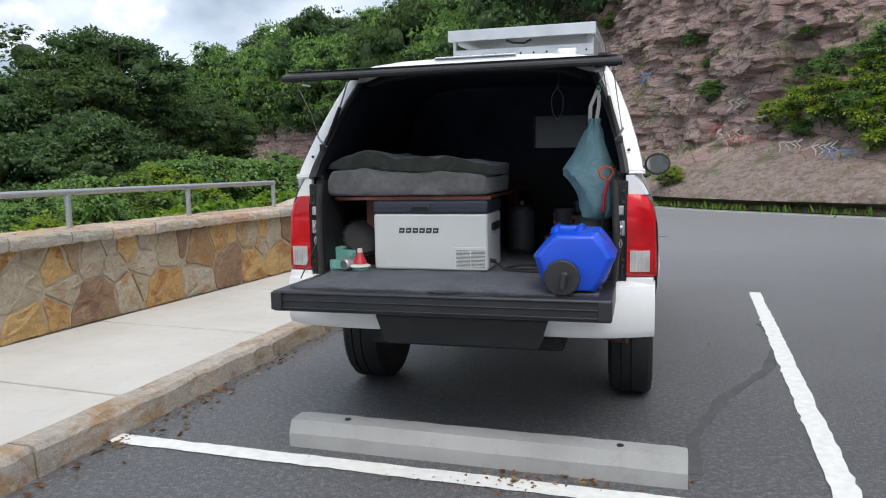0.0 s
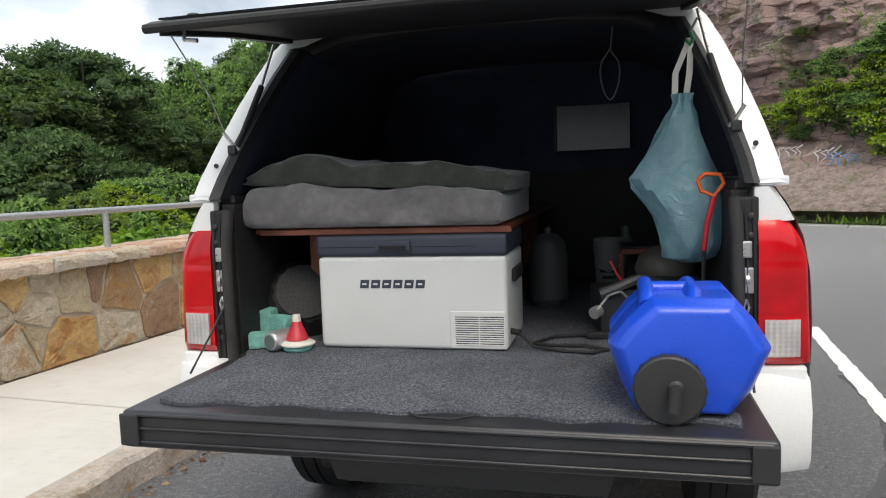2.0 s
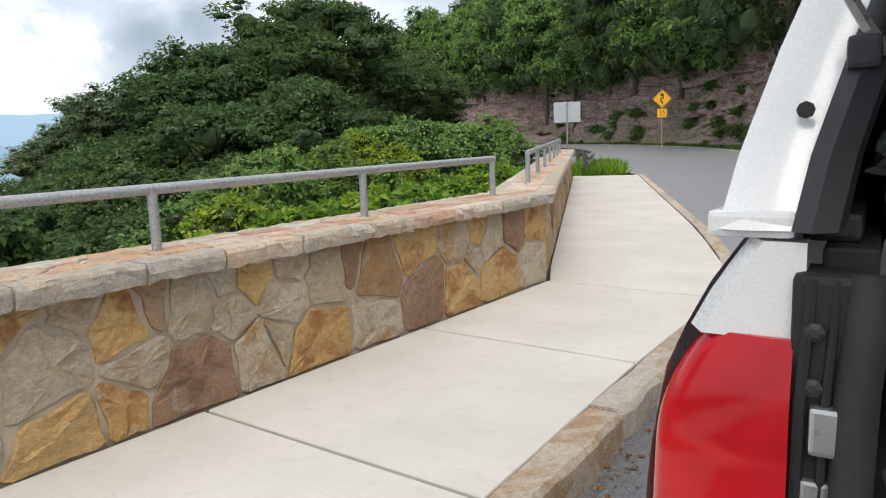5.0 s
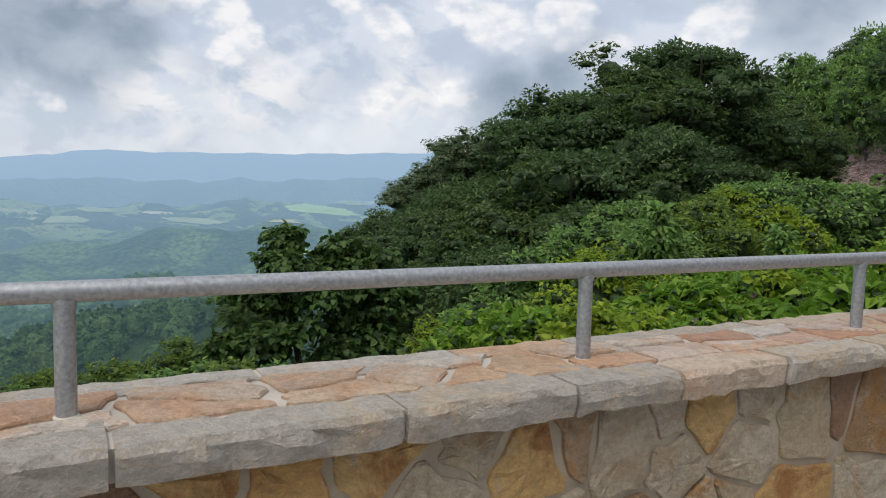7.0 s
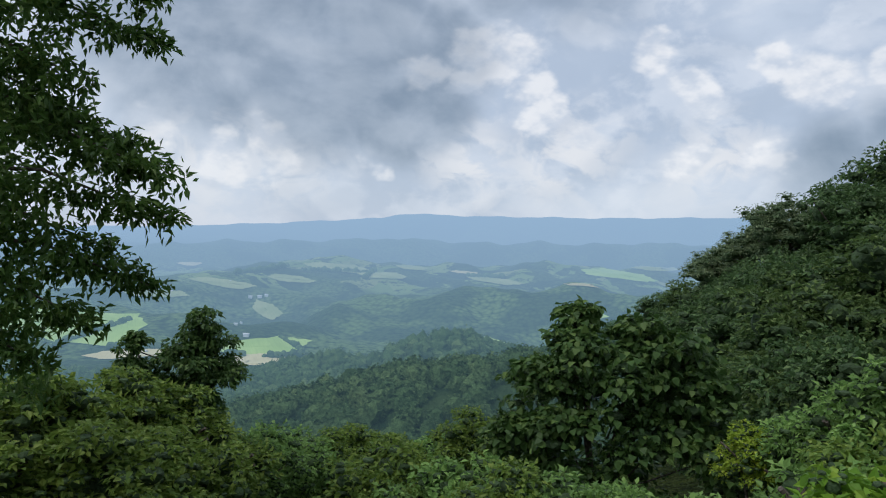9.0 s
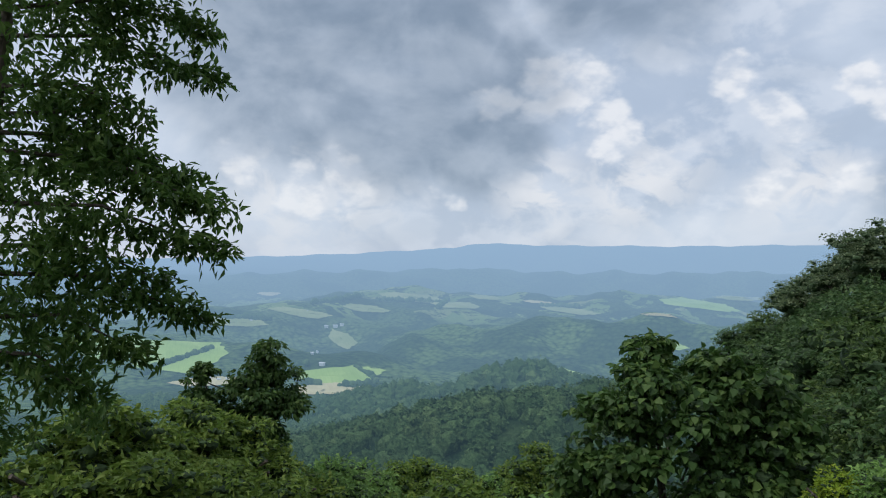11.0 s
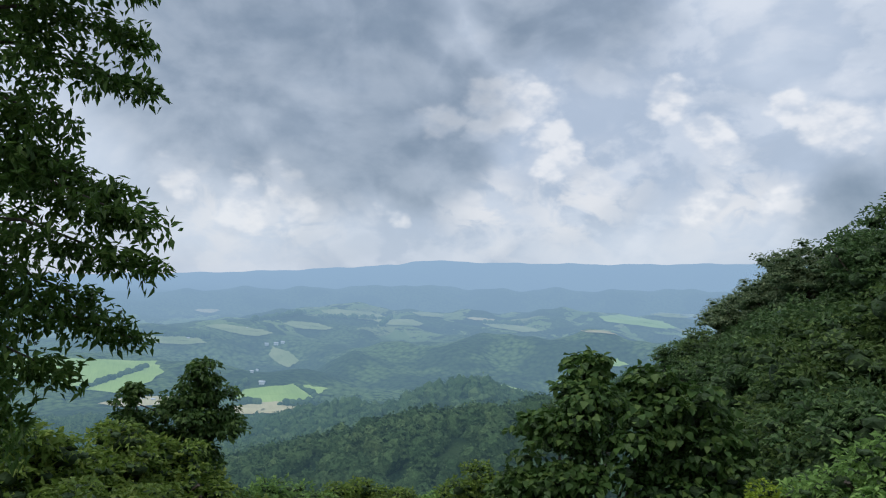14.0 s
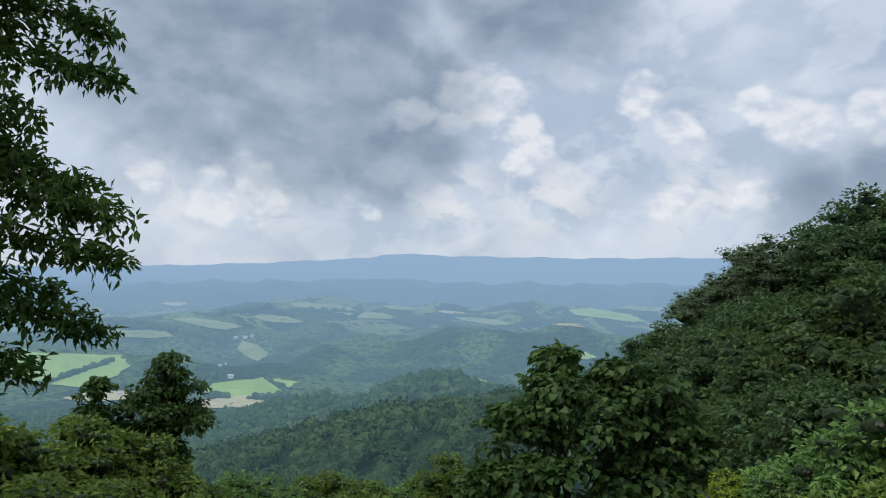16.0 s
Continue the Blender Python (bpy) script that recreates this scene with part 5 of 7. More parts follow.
M["wood_red"] = plain("red-brown stained wood", (0.2, 0.055, 0.028), 0.5, vary=0.35, scale=10, fine=50, bump=0.2)
M["orange"] = plain("orange plastic", (0.65, 0.11, 0.02), 0.45, vary=0.1)
M["grey_green"] = plain("grey-green painted steel", (0.1, 0.13, 0.12), 0.5, vary=0.15)


def cloth_material(name, a, b):
    k = Nodes(name)
    v = k.coords("object")
    nap = k.noise(v, 34, 6, 0.7)
    col = k.mix(k.ramp(k.noise(v, 5, 6, 0.6), 0.32, 0.68), a, b)
    col = k.mix(k.ramp(nap, 0.35, 0.65, 0.45, 0), col, tuple(x * 0.6 for x in a))
    k.bump(k.math("ADD", k.noise(v, 12, 5), k.math("MULTIPLY", k.noise(v, 260, 3), 0.4)), 0.55, 0.008)
    return k.set(Base_Color=col, Roughness=0.95, Sheen_Weight=0.35)


M["cloth_grey"] = cloth_material("grey fleece", (0.14, 0.132, 0.134), (0.25, 0.238, 0.236))
M["cloth_green"] = cloth_material("dark green wool", (0.04, 0.047, 0.037), (0.075, 0.083, 0.064))


def bag_material():
    k = Nodes("thin light blue plastic film")
    v = k.coords("object")
    crease = k.noise(v, 11, 7, 0.7, 1.2)
    k.bump(crease, 0.7, 0.02)
    k.set(Base_Color=k.mix(k.ramp(crease, 0.35, 0.65), (0.17, 0.36, 0.43), (0.34, 0.56, 0.62)), Roughness=0.28)
    t = k.n.new("ShaderNodeBsdfTranslucent")
    t.inputs["Color"].default_value = (0.35, 0.6, 0.66, 1)
    m = k.n.new("ShaderNodeMixShader")
    m.inputs[0].default_value = 0.35
    k.l.new(k.b.outputs[0], m.inputs[1])
    k.l.new(t.outputs[0], m.inputs[2])
    k.l.new(m.outputs[0], k.out.inputs[0])
    return k.m


M["bag"] = bag_material()


def in_truck(name, x, y, z, label, category, turn=0):
    return thing(name, TRUCK @ pose(x, y, z, 0, 0, turn), label, category)


# carpet from the bed out over the tailgate
carpet = in_truck("carpet_mat", 0, 0, 0.8362, "speckled charcoal carpet covering the bed and tailgate", "carpet")
bm = bmesh.new()
rows = []
for i, y in enumerate(np.linspace(-0.475, 1.7, 40)):
    w = 0.69 if y < 0 else 0.728
    e = 0.006 * math.sin(i * 1.9)
    rows.append([bm.verts.new((x * (w + e), y + (0.012 * math.sin(x * 9) + 0.01 * math.sin(x * 23) if i == 0 else 0), 0.0085 + 0.0015 * math.sin(x * 17 + y * 13))) for x in np.linspace(-1, 1, 40)])
for a, b in zip(rows, rows[1:]):
    for i in range(39):
        bm.faces.new((a[i], a[i + 1], b[i + 1], b[i]))
ext = bmesh.ops.extrude_edge_only(bm, edges=[e for e in bm.edges if e.is_boundary])
for v in ext["geom"]:
    if isinstance(v, bmesh.types.BMVert):
        v.co.z = 0.0
part("surface", bm, M["carpet"], carpet)
part("loose_thread", tube([(-0.05, -0.47, 0.006), (0.0, -0.505, 0.004), (0.08, -0.512, 0.004), (0.13, -0.48, 0.006)], 0.003, 5), M["rubber"], carpet, "dark loop of cord")

# fridge
fr = in_truck("portable_fridge", -0.19, 0.105, BED, "pale grey portable fridge with a dark lid on the carpet", "fridge")
W2, D, HB = 0.304, 0.36, 0.292
part("body", box(-W2, W2, 0.0, D, 0.0, HB, 0.016, 3), M["fridge"], fr, "", True)
lid = part("lid", box(-W2 - 0.003, W2 + 0.003, -0.003, D + 0.003, HB + 0.001, HB + 0.068, 0.014, 3), M["navy"], fr, "dark blue-grey lid", True)
part("lid_seam", box(-W2 - 0.004, W2 - 0.09, -0.0042, -0.003, HB + 0.03, HB + 0.032), M["vent_dark"], lid)
part("latch", box(-0.105, 0.008, -0.012, -0.002, HB + 0.018, HB + 0.05, 0.004, 2), M["navy"], lid, "recessed latch")
part("latch_slot", box(-0.092, -0.005, -0.0135, -0.0125, HB + 0.022, HB + 0.036), M["vent_dark"], lid)
grille = part("vent_grille", box(0.125, 0.298, -0.003, 0.002, 0.006, 0.122, 0.002, 1), M["fridge"], fr)
part("vent_void", box(0.142, 0.292, -0.0042, -0.003, 0.016, 0.106), M["vent_dark"], grille, "dark vent")
for i in range(13):
    part("slat", box(0.142, 0.292, -0.0062, -0.0038, 0.0165 + i * 0.0069, 0.0205 + i * 0.0069, 0.0008, 1), M["fridge"], grille)
part("slat_post", box(0.2155, 0.2185, -0.0066, -0.0035, 0.016, 0.106), M["fridge"], grille)
for i in range(6):
    x = -0.165 + i * 0.0365
    part("badge_bar", loft([[Vector((x + dx + sk, -0.0016, z)), Vector((x + dx2 + sk, -0.0016, z)), Vector((x + dx2 + sk, 0.001, z)), Vector((x + dx + sk, 0.001, z))] for z, sk, dx, dx2 in ((0.193, 0, 0, 0.029), (0.2195, 0.004, 0, 0.029))]), M["navy"], fr, "dark badge mark")
    part("badge_gap", box(x + 0.009, x + 0.023, -0.0022, -0.0012, 0.2035, 0.209), M["fridge"], fr)
for s in (-1, 1):
    part("side_handle", box(s * (W2 + 0.008) - 0.008, s * (W2 + 0.008) + 0.008, 0.1, 0.26, 0.2, 0.24, 0.006, 2), M["vent_dark"], fr, "black side handle", True)
part("power_plug", tube([(W2, 0.06, 0.05), (W2 + 0.03, 0.05, 0.048)], 0.01, 8), M["rubber"], fr)

# shelf and blankets
shelf = in_truck("plywood_shelf", -0.28, 0.1, BED, "red-brown stained wooden shelf on legs", "shelf")
part("board", box(-0.44, 0.40, 0.03, 1.5, 0.366, 0.382, 0.002, 1), M["wood_red"], shelf)
part("front_edge", box(-0.42, 0.41, 0.022, 0.0295, 0.362, 0.381, 0.002, 1), M["wood_red"], shelf)
for x, y in ((-0.315, 0.2), (-0.315, 1.4), (0.30, 1.2), (0.30, 1.4)):
    part("leg", box(x - 0.012, x + 0.03, y, y + 0.04, 0.0, 0.3655, 0.002, 1), M["wood_red"], shelf)


def folded(name, label, material, xs, y0, y1, low, high, seed, wrinkle, edge=None):
    """A thick folded cloth: rounded at the fold, sagging and creased."""
    rng = np.random.default_rng(seed)
    t = in_truck(name, 0, 0, low(xs[0]), label, "blanket")
    z00 = low(xs[0])
    rings = []
    n = 96
    for i in range(n):
        k = i / (n - 1)
        x = xs[0] + (xs[1] - xs[0]) * k
        end = min(1.0, 0.8 + 0.2 * min(1.0, min(k, 1 - k) / 0.025) ** 0.5)
        lo, hi = low(x), high(x)
        c, hh = (lo + hi) / 2, (hi - lo) / 2 * end
        ring = []
        for j in range(36):
            if j < 18:                      # the fold in front, bottom to top
                a = math.pi * (j / 17 - 0.5)
                y, pz = y0 + hh * 0.9 * (1 - abs(math.cos(a)) ** 0.4), abs(math.sin(a)) ** 0.62 * (1 if a > 0 else -1)
            else:                           # back along the top, then under
                q = (j - 18) / 17
                y = y0 + hh + (y1 - y0 - hh) * (q * 2.1 if q < 0.476 else max(0, 2.0 - q * 2.0))
                pz = 1.0 if q < 0.476 else -1.0
                a = 1.57
            w = wrinkle * (math.sin(x * 31 + y * 9 + seed + a) * 0.5 + math.sin(x * 14 + y * 5 + a * 1.5) * 0.7 + math.sin(x * 57 - y * 13 - a * 2) * 0.3 - 0.9 * max(0.0, math.sin(x * 8.3 + a * 0.8 + seed)) ** 8 - 0.5 * max(0.0, math.sin(x * 19.7 - a * 1.4 + seed * 2)) ** 6)
            up = 1 if pz > -0.4 else 0.1
            ring.append(Vector((x + 0.008 * math.sin(a * 2), y - w * 1.2, c - z00 + hh * pz + w * up)))
        rings.append(ring)
    part("folded_cloth", loft(rings), material, t, "", True)
    return t


SHELF_TOP = BED + 0.382
folded("grey_blanket", "folded grey fleece blanket on the wooden shelf", M["cloth_grey"], (-0.735, 0.105), 0.085, 0.8, lambda x: SHELF_TOP + 0.004, lambda x: interp(x, [(-0.735, 1.368), (-0.6, 1.37), (-0.2, 1.352), (0.0, 1.345), (0.145, 1.325)]), 3, 0.0065)
folded("green_blanket", "dark green wool blanket lying on the grey one", M["cloth_green"], (-0.745, 0.118), 0.12, 0.75, lambda x: interp(x, [(-0.76, 1.375), (-0.3, 1.355), (0.175, 1.325)]), lambda x: interp(x, [(-0.76, 1.4), (-0.6, 1.462), (-0.5, 1.462), (-0.38, 1.43), (-0.2, 1.435), (0.0, 1.412), (0.125, 1.385)]), 8, 0.0065)

# blue water jug lying down
jug = in_truck("water_jug", 0.585, -0.45, BED, "blue plastic water jug with a black spout cap", "water jug")
HEX = [(-0.168, 0.15), (-0.14, 0.065), (-0.11, 0.0), (0.095, 0.0), (0.135, 0.05), (0.175, 0.145), (0.14, 0.205), (0.1, 0.252), (-0.075, 0.252), (-0.125, 0.205)]
rings = []
for y, k, up in ((0.0, 0.80, 0.012), (0.012, 0.9, 0.006), (0.05, 1.0, 0.0), (0.16, 1.0, 0.0), (0.18, 0.965, 0.004), (0.2, 0.965, 0.004), (0.22, 1.0, 0.0), (0.31, 1.0, 0.0), (0.345, 0.9, 0.006), (0.355, 0.78, 0.012)):
    rings.append([Vector((x * k, y, 0.136 + (z - 0.136) * k if z > 0.01 else 0.0 + up)) for x, z in HEX])
bm = loft(rings)
bmesh.ops.bevel(bm, geom=bm.edges[:], offset=0.006, segments=2, affect="EDGES", profile=0.6)
part("body", bm, M["blue"], jug, "", True)
for s in (-1, 1):
    part("handle_rib", tube([(s * 0.05 - 0.03, 0.06, 0.232), (s * 0.05 - 0.03, 0.09, 0.252), (s * 0.05 - 0.03, 0.26, 0.252), (s * 0.05 - 0.03, 0.3, 0.245)], 0.019, 10), M["blue"], jug, "moulded handle", True)
part("handle_bridge", tube([(-0.09, 0.175, 0.252), (0.03, 0.175, 0.252)], 0.018, 10), M["blue"], jug, "", True)
capm = pose(-0.04, -0.006, 0.066, 90)
cap_p = part("spout_cap", lathe([(0.074, 0), (0.0745, 0.026), (0.07, 0.03), (0.03, 0.031)], 36, m=capm), M["black_plastic"], jug, "ribbed black screw cap", True)
for i in range(18):
    a = 2 * math.pi * i / 18
    part("grip_rib", box(-0.004, 0.004, -0.002, 0.002, 0.002, 0.026, m=capm @ pose(0.0745 * math.cos(a), 0.0745 * math.sin(a), 0, 0, 0, math.degrees(a) + 90)), M["black_plastic"], cap_p)
part("spigot", lathe([(0.017, 0), (0.017, 0.012), (0.011, 0.016), (0.011, 0.03)], 16, m=capm @ pose(0.012, 0.01, 0.03)), M["black_plastic"], cap_p, "", True)
part("spigot_nozzle", tube([(-0.028, -0.062, 0.085), (-0.034, -0.064, 0.03)], 0.014, 12), M["black_plastic"], cap_p, "", True)
part("vent_stud", lathe([(0.009, 0), (0.009, 0.006), (0.005, 0.008)], 10, m=pose(-0.015, 0.012, 0.212, 80)), M["rubber"], jug)

# light blue carrier bag on a hook
bag = in_truck("plastic_bag", 0.625, 0.24, 1.10, "light blue plastic carrier bag hanging from a hook", "bag")
rings = []
for z, cx, wx, wy in ((0.0, 0.02, 0.03, 0.02), (0.015, 0.02, 0.07, 0.05), (0.06, 0.03, 0.092, 0.075), (0.14, 0.025, 0.1, 0.085), (0.22, -0.01, 0.125, 0.08), (0.255, -0.025, 0.128, 0.06), (0.3, -0.015, 0.1, 0.055), (0.38, -0.005, 0.062, 0.045), (0.44, 0.0, 0.038, 0.032), (0.475, 0.004, 0.022, 0.02), (0.5, 0.006, 0.026, 0.018)):
    rings.append([Vector((cx + (wx + 0.008 * math.sin(5 * a + z * 30) + 0.004 * math.sin(11 * a)) * math.cos(a), (wy + 0.008 * math.sin(7 * a + z * 22)) * math.sin(a), z)) for a in (2 * math.pi * j / 32 for j in range(32))])
part("film", loft(rings), M["bag"], bag, "", True)
for s in (-1, 1):
    part("strap", loft([[Vector((x - 0.009, y, z)), Vector((x + 0.009, y + 0.004, z)), Vector((x + 0.009, y + 0.006, z)), Vector((x - 0.009, y + 0.002, z))] for x, y, z in ((s * 0.016, 0.0, 0.495), (s * 0.02 + 0.006, 0.0, 0.56), (s * 0.007 + 0.022, 0.0, 0.63), (0.026, 0.0, 0.66))]), M["white_plastic"], bag, "white drawstring")
part("corner_flap", loft([[Vector((x, y, z)) for y, z in ((-0.02, zz - w), (0.02, zz - w), (0.02, zz + w), (-0.02, zz + w))] for x, zz, w in ((-0.145, 0.235, 0.01), (-0.11, 0.24, 0.05), (-0.06, 0.24, 0.1))]), M["bag"], bag, "", True)
hook = in_truck("bag_hook", 0.652, 0.24, 1.755, "small green hook inside the cap", "hook")
part("clip", tube([(0, 0, 0.02), (0.01, 0, 0.0), (0, 0, -0.015), (-0.012, 0, 0.0)], 0.006, 6), plain("green plastic clip", (0.02, 0.2, 0.06), 0.5), hook)
part("stem", tube([(0, 0, 0.02), (0.02, 0.0, 0.06)], 0.004, 6), M["steel"], hook)

tie = in_truck("bungee_strap", 0.70, 0.12, 1.345, "red and black bungee strap with an orange clip", "strap")
part("loop", tube([(-0.04, 0, 0.0), (-0.02, 0, 0.018), (0.02, 0, 0.014), (0.03, 0, -0.01), (0.005, 0, -0.045), (-0.03, 0, -0.03), (-0.04, 0, 0.0)], 0.006, 7), M["orange"], tie, "orange clip", True)
part("cord", tube([(0.005, 0, -0.045), (-0.012, 0.01, -0.12), (-0.02, 0.02, -0.2)], 0.008, 7), M["red_plastic"], tie, "", True)
part("cord_end", tube([(-0.02, 0.02, -0.2), (-0.022, 0.03, -0.3)], 0.006, 7), M["rubber"], tie, "", True)
part("anchor", tube([(0.02, 0, 0.014), (0.06, 0.02, 0.02)], 0.005, 6), M["rubber"], tie)

# small things on the near side
cone = in_truck("hand_plunger", -0.56, 0.065, BED, "small red, white and teal hand plunger", "plunger")
part("base", lathe([(0.042, 0), (0.046, 0.006), (0.042, 0.014)], 24), M["teal"], cone, "teal base", True)
part("flange", lathe([(0.03, 0.0145), (0.055, 0.018), (0.056, 0.023), (0.045, 0.03), (0.03, 0.034)], 28), M["white_plastic"], cone, "cream flange", True)
part("cup", lathe([(0.036, 0.0345), (0.031, 0.052), (0.029, 0.054), (0.022, 0.072), (0.02, 0.074), (0.014, 0.092)], 24), M["red_plastic"], cone, "ribbed red cone", True)
part("tip", lathe([(0.014, 0.0925), (0.0125, 0.112), (0.01, 0.114)], 16), M["white_plastic"], cone, "", True)
can = in_truck("drink_can", -0.635, 0.02, BED + 0.033, "silver tin can lying on its side", "can")
part("tin", lathe([(0.02, 0), (0.027, 0.001), (0.029, 0.004), (0.032, 0.01), (0.032, 0.085), (0.028, 0.09)], 24, m=pose(0, 0, 0, -90, 0, -20)), M["alu"], can, "", True)
part("end_cap", lathe([(0.006, -0.001), (0.022, -0.0012), (0.022, 0.001)], 20, m=pose(0, 0, 0, -90, 0, -20)), M["grey_green"], can, "", True)
sp = in_truck("sponge", -0.69, 0.09, BED, "teal cellulose sponge on the carpet", "sponge", 25)
part("block", box(-0.05, 0.05, -0.03, 0.03, 0, 0.05, 0.008, 2), M["teal"], sp)
sp = in_truck("sponge", -0.66, 0.155, BED, "teal sponge leaning on the first one", "sponge", -20)
part("block", box(-0.04, 0.04, -0.02, 0.02, 0, 0.095, 0.01, 2), M["teal"], sp)
sp = in_truck("teal_box", -0.715, 0.2, BED, "small dark teal plastic box", "box")
part("shell", box(-0.022, 0.022, -0.05, 0.05, 0, 0.11, 0.006, 2), M["teal"], sp)

tub = in_truck("black_rubber_tub", -0.645, 0.31, BED + 0.125, "black ribbed rubber tub with a perforated disc", "tub")
tm = Vector((0.42, -0.78, 0.46)).to_track_quat("Z", "Y").to_matrix().to_4x4() @ Matrix.Scale(1.12, 4)
rings = []
for r, z in ((0.02, -0.07), (0.09, -0.068), (0.115, -0.045), (0.125, -0.01), (0.13, 0.0), (0.12, 0.012), (0.095, 0.05), (0.07, 0.058)):
    rings.append([tm @ Vector(((r + (0.004 * math.sin(16 * a) if 0.05 < r < 0.125 else 0)) * math.cos(a), (r + (0.004 * math.sin(16 * a) if 0.05 < r < 0.125 else 0)) * math.sin(a), z)) for a in (2 * math.pi * j / 64 for j in range(64))])
part("bowl", loft(rings), M["rubber"], tub, "", True)
disc = part("disc", lathe([(0.022, 0.059), (0.082, 0.06), (0.086, 0.066), (0.022, 0.066)], 40, m=tm), plain("dark grey disc", (0.016, 0.016, 0.018), 0.6), tub, "perforated disc", True)
for ring_r, n in ((0.035, 14), (0.047, 18), (0.059, 22), (0.071, 26)):
    for i in range(n):
        a = 2 * math.pi * i / n
        part("hole", lathe([(0.0028, 0.0662), (0.0028, 0.0668)], 6, m=tm @ pose(ring_r * math.cos(a), ring_r * math.sin(a), 0)), M["vent_dark"], disc)

# deeper in the bed
cyl = in_truck("gas_cylinder", 0.16, 0.92, BED, "grey painted gas cylinder standing in the bed", "gas cylinder")
part("shell", lathe([(0.06, 0), (0.062, 0.012), (0.078, 0.03), (0.08, 0.2), (0.07, 0.255), (0.045, 0.285), (0.02, 0.295)], 26), plain("grey cylinder paint", (0.07, 0.074, 0.074), 0.5, vary=0.15), cyl, "", True)
part("valve", lathe([(0.012, 0.295), (0.014, 0.315), (0.006, 0.32)], 12), M["steel"], cyl)
pail = in_truck("paint_pail", 0.40, 1.02, BED, "white plastic pail with faded dark lettering", "bucket")
part("shell", lathe([(0.05, 0), (0.052, 0.006), (0.06, 0.25), (0.064, 0.252), (0.064, 0.262), (0.058, 0.262), (0.052, 0.24)], 26), plain("dull white pail", (0.16, 0.16, 0.155), 0.5, vary=0.1), pail, "", True)
for z, w in ((0.125, 0.04), (0.1, 0.028)):
    bmx = bmesh.new()
    r = 0.0575
    aa = np.linspace(-w / r, w / r, 8)
    rows = [[bmx.verts.new((r * math.sin(a), -r * math.cos(a), z + d)) for d in (0, 0.012)] for a in aa]
    for p, q in zip(rows, rows[1:]):
        bmx.faces.new((p[0], p[1], q[1], q[0]))
    part("lettering_bar", bmx, M["vent_dark"], pail, "dark unreadable lettering")
part("bail", tube([(-0.062, 0, 0.24), (-0.05, -0.06, 0.16), (0, -0.07, 0.13), (0.05, -0.06, 0.16), (0.062, 0, 0.24)], 0.002, 5), M["steel"], pail)
jar = in_truck("green_bottle", 0.47, 1.2, BED, "dull green bottle behind the pail", "bottle")
part("shell", lathe([(0.045, 0), (0.05, 0.01), (0.05, 0.2), (0.02, 0.26), (0.018, 0.3)], 18), M["grey_green"], jar, "", True)
stool = in_truck("red_stool", 0.55, 0.98, BED, "folded stool with a red metal frame", "stool")
for x in (-0.1, 0.12):
    part("leg", box(x - 0.012, x + 0.012, -0.01, 0.01, 0, 0.2, 0.002, 1), M["wood_red"], stool)
part("crossbar", box(-0.1, 0.14, -0.012, 0.012, 0.2, 0.222, 0.002, 1), M["wood_red"], stool)
part("seat", box(-0.11, 0.15, 0.0125, 0.2, 0.2, 0.23, 0.004, 1), M["liner"], stool)
jack = in_truck("camp_stove", 0.47, 0.36, BED, "folded black camp stove with a grey handle", "stove", 12)
part("case", box(-0.09, 0.16, 0.0, 0.2, 0.0, 0.15, 0.012, 2), M["black_plastic"], jack, "", True)
part("handle", tube([(-0.09, -0.01, 0.14), (-0.03, -0.02, 0.165), (0.03, -0.02, 0.19), (0.09, -0.015, 0.175), (0.15, 0.0, 0.14)], 0.016, 8), plain("dark grey handle", (0.07, 0.07, 0.072), 0.45), jack, "dark grey handle", True)
part("burner", tube([(-0.1, -0.03, 0.09), (-0.12, -0.05, 0.085)], 0.02, 10), M["alu"], jack, "silver burner head", True)
part("hose", tube([(-0.1, -0.03, 0.1), (-0.07, -0.04, 0.14), (-0.03, -0.03, 0.15), (0.0, -0.03, 0.12)], 0.005, 6), M["steel"], jack, "", True)
part("red_tube", tube([(0.0, 0.02, 0.16), (-0.03, 0.03, 0.2), (-0.045, 0.05, 0.24)], 0.004, 6), M["red_plastic"], jack)
lamp = in_truck("white_helmet", 0.60, 0.6, 1.02, "pale dome resting behind the bag", "helmet")
part("dome", lathe([(0.1, 0.0), (0.105, 0.02), (0.09, 0.06), (0.05, 0.09), (0.01, 0.1)], 24), plain("dull cream shell", (0.13, 0.12, 0.1), 0.5), lamp, "", True)
crate = in_truck("black_crate", 0.60, 0.62, BED, "black storage crate under the dome", "crate")
part("box", box(-0.13, 0.11, -0.1, 0.3, 0.0, 0.172, 0.01, 2), M["black_plastic"], crate)
for i in range(3):
    part("band", box(-0.133, -0.13, -0.09, 0.29, 0.03 + i * 0.05, 0.045 + i * 0.05), M["vent_dark"], crate)
cab = in_truck("power_cable", 0.14, 0.1, BED, "black power cable coiled on the carpet", "cable")
part("lead", tube([(0.0, 0.06, 0.045), (0.05, 0.03, 0.01), (0.14, 0.0, 0.006), (0.23, -0.01, 0.006), (0.27, 0.03, 0.006), (0.2, 0.07, 0.008), (0.1, 0.07, 0.006), (0.04, 0.1, 0.006), (0.1, 0.2, 0.006), (0.22, 0.24, 0.006)], 0.005, 7), M["rubber"], cab, "", True)
part("plug", box(0.2, 0.27, 0.19, 0.22, 0.001, 0.022, 0.005, 2), M["rubber"], cab)
loop = in_truck("hanging_loop", 0.42, 0.5, 1.62, "thin grey cord loop hanging from the roof", "cord")
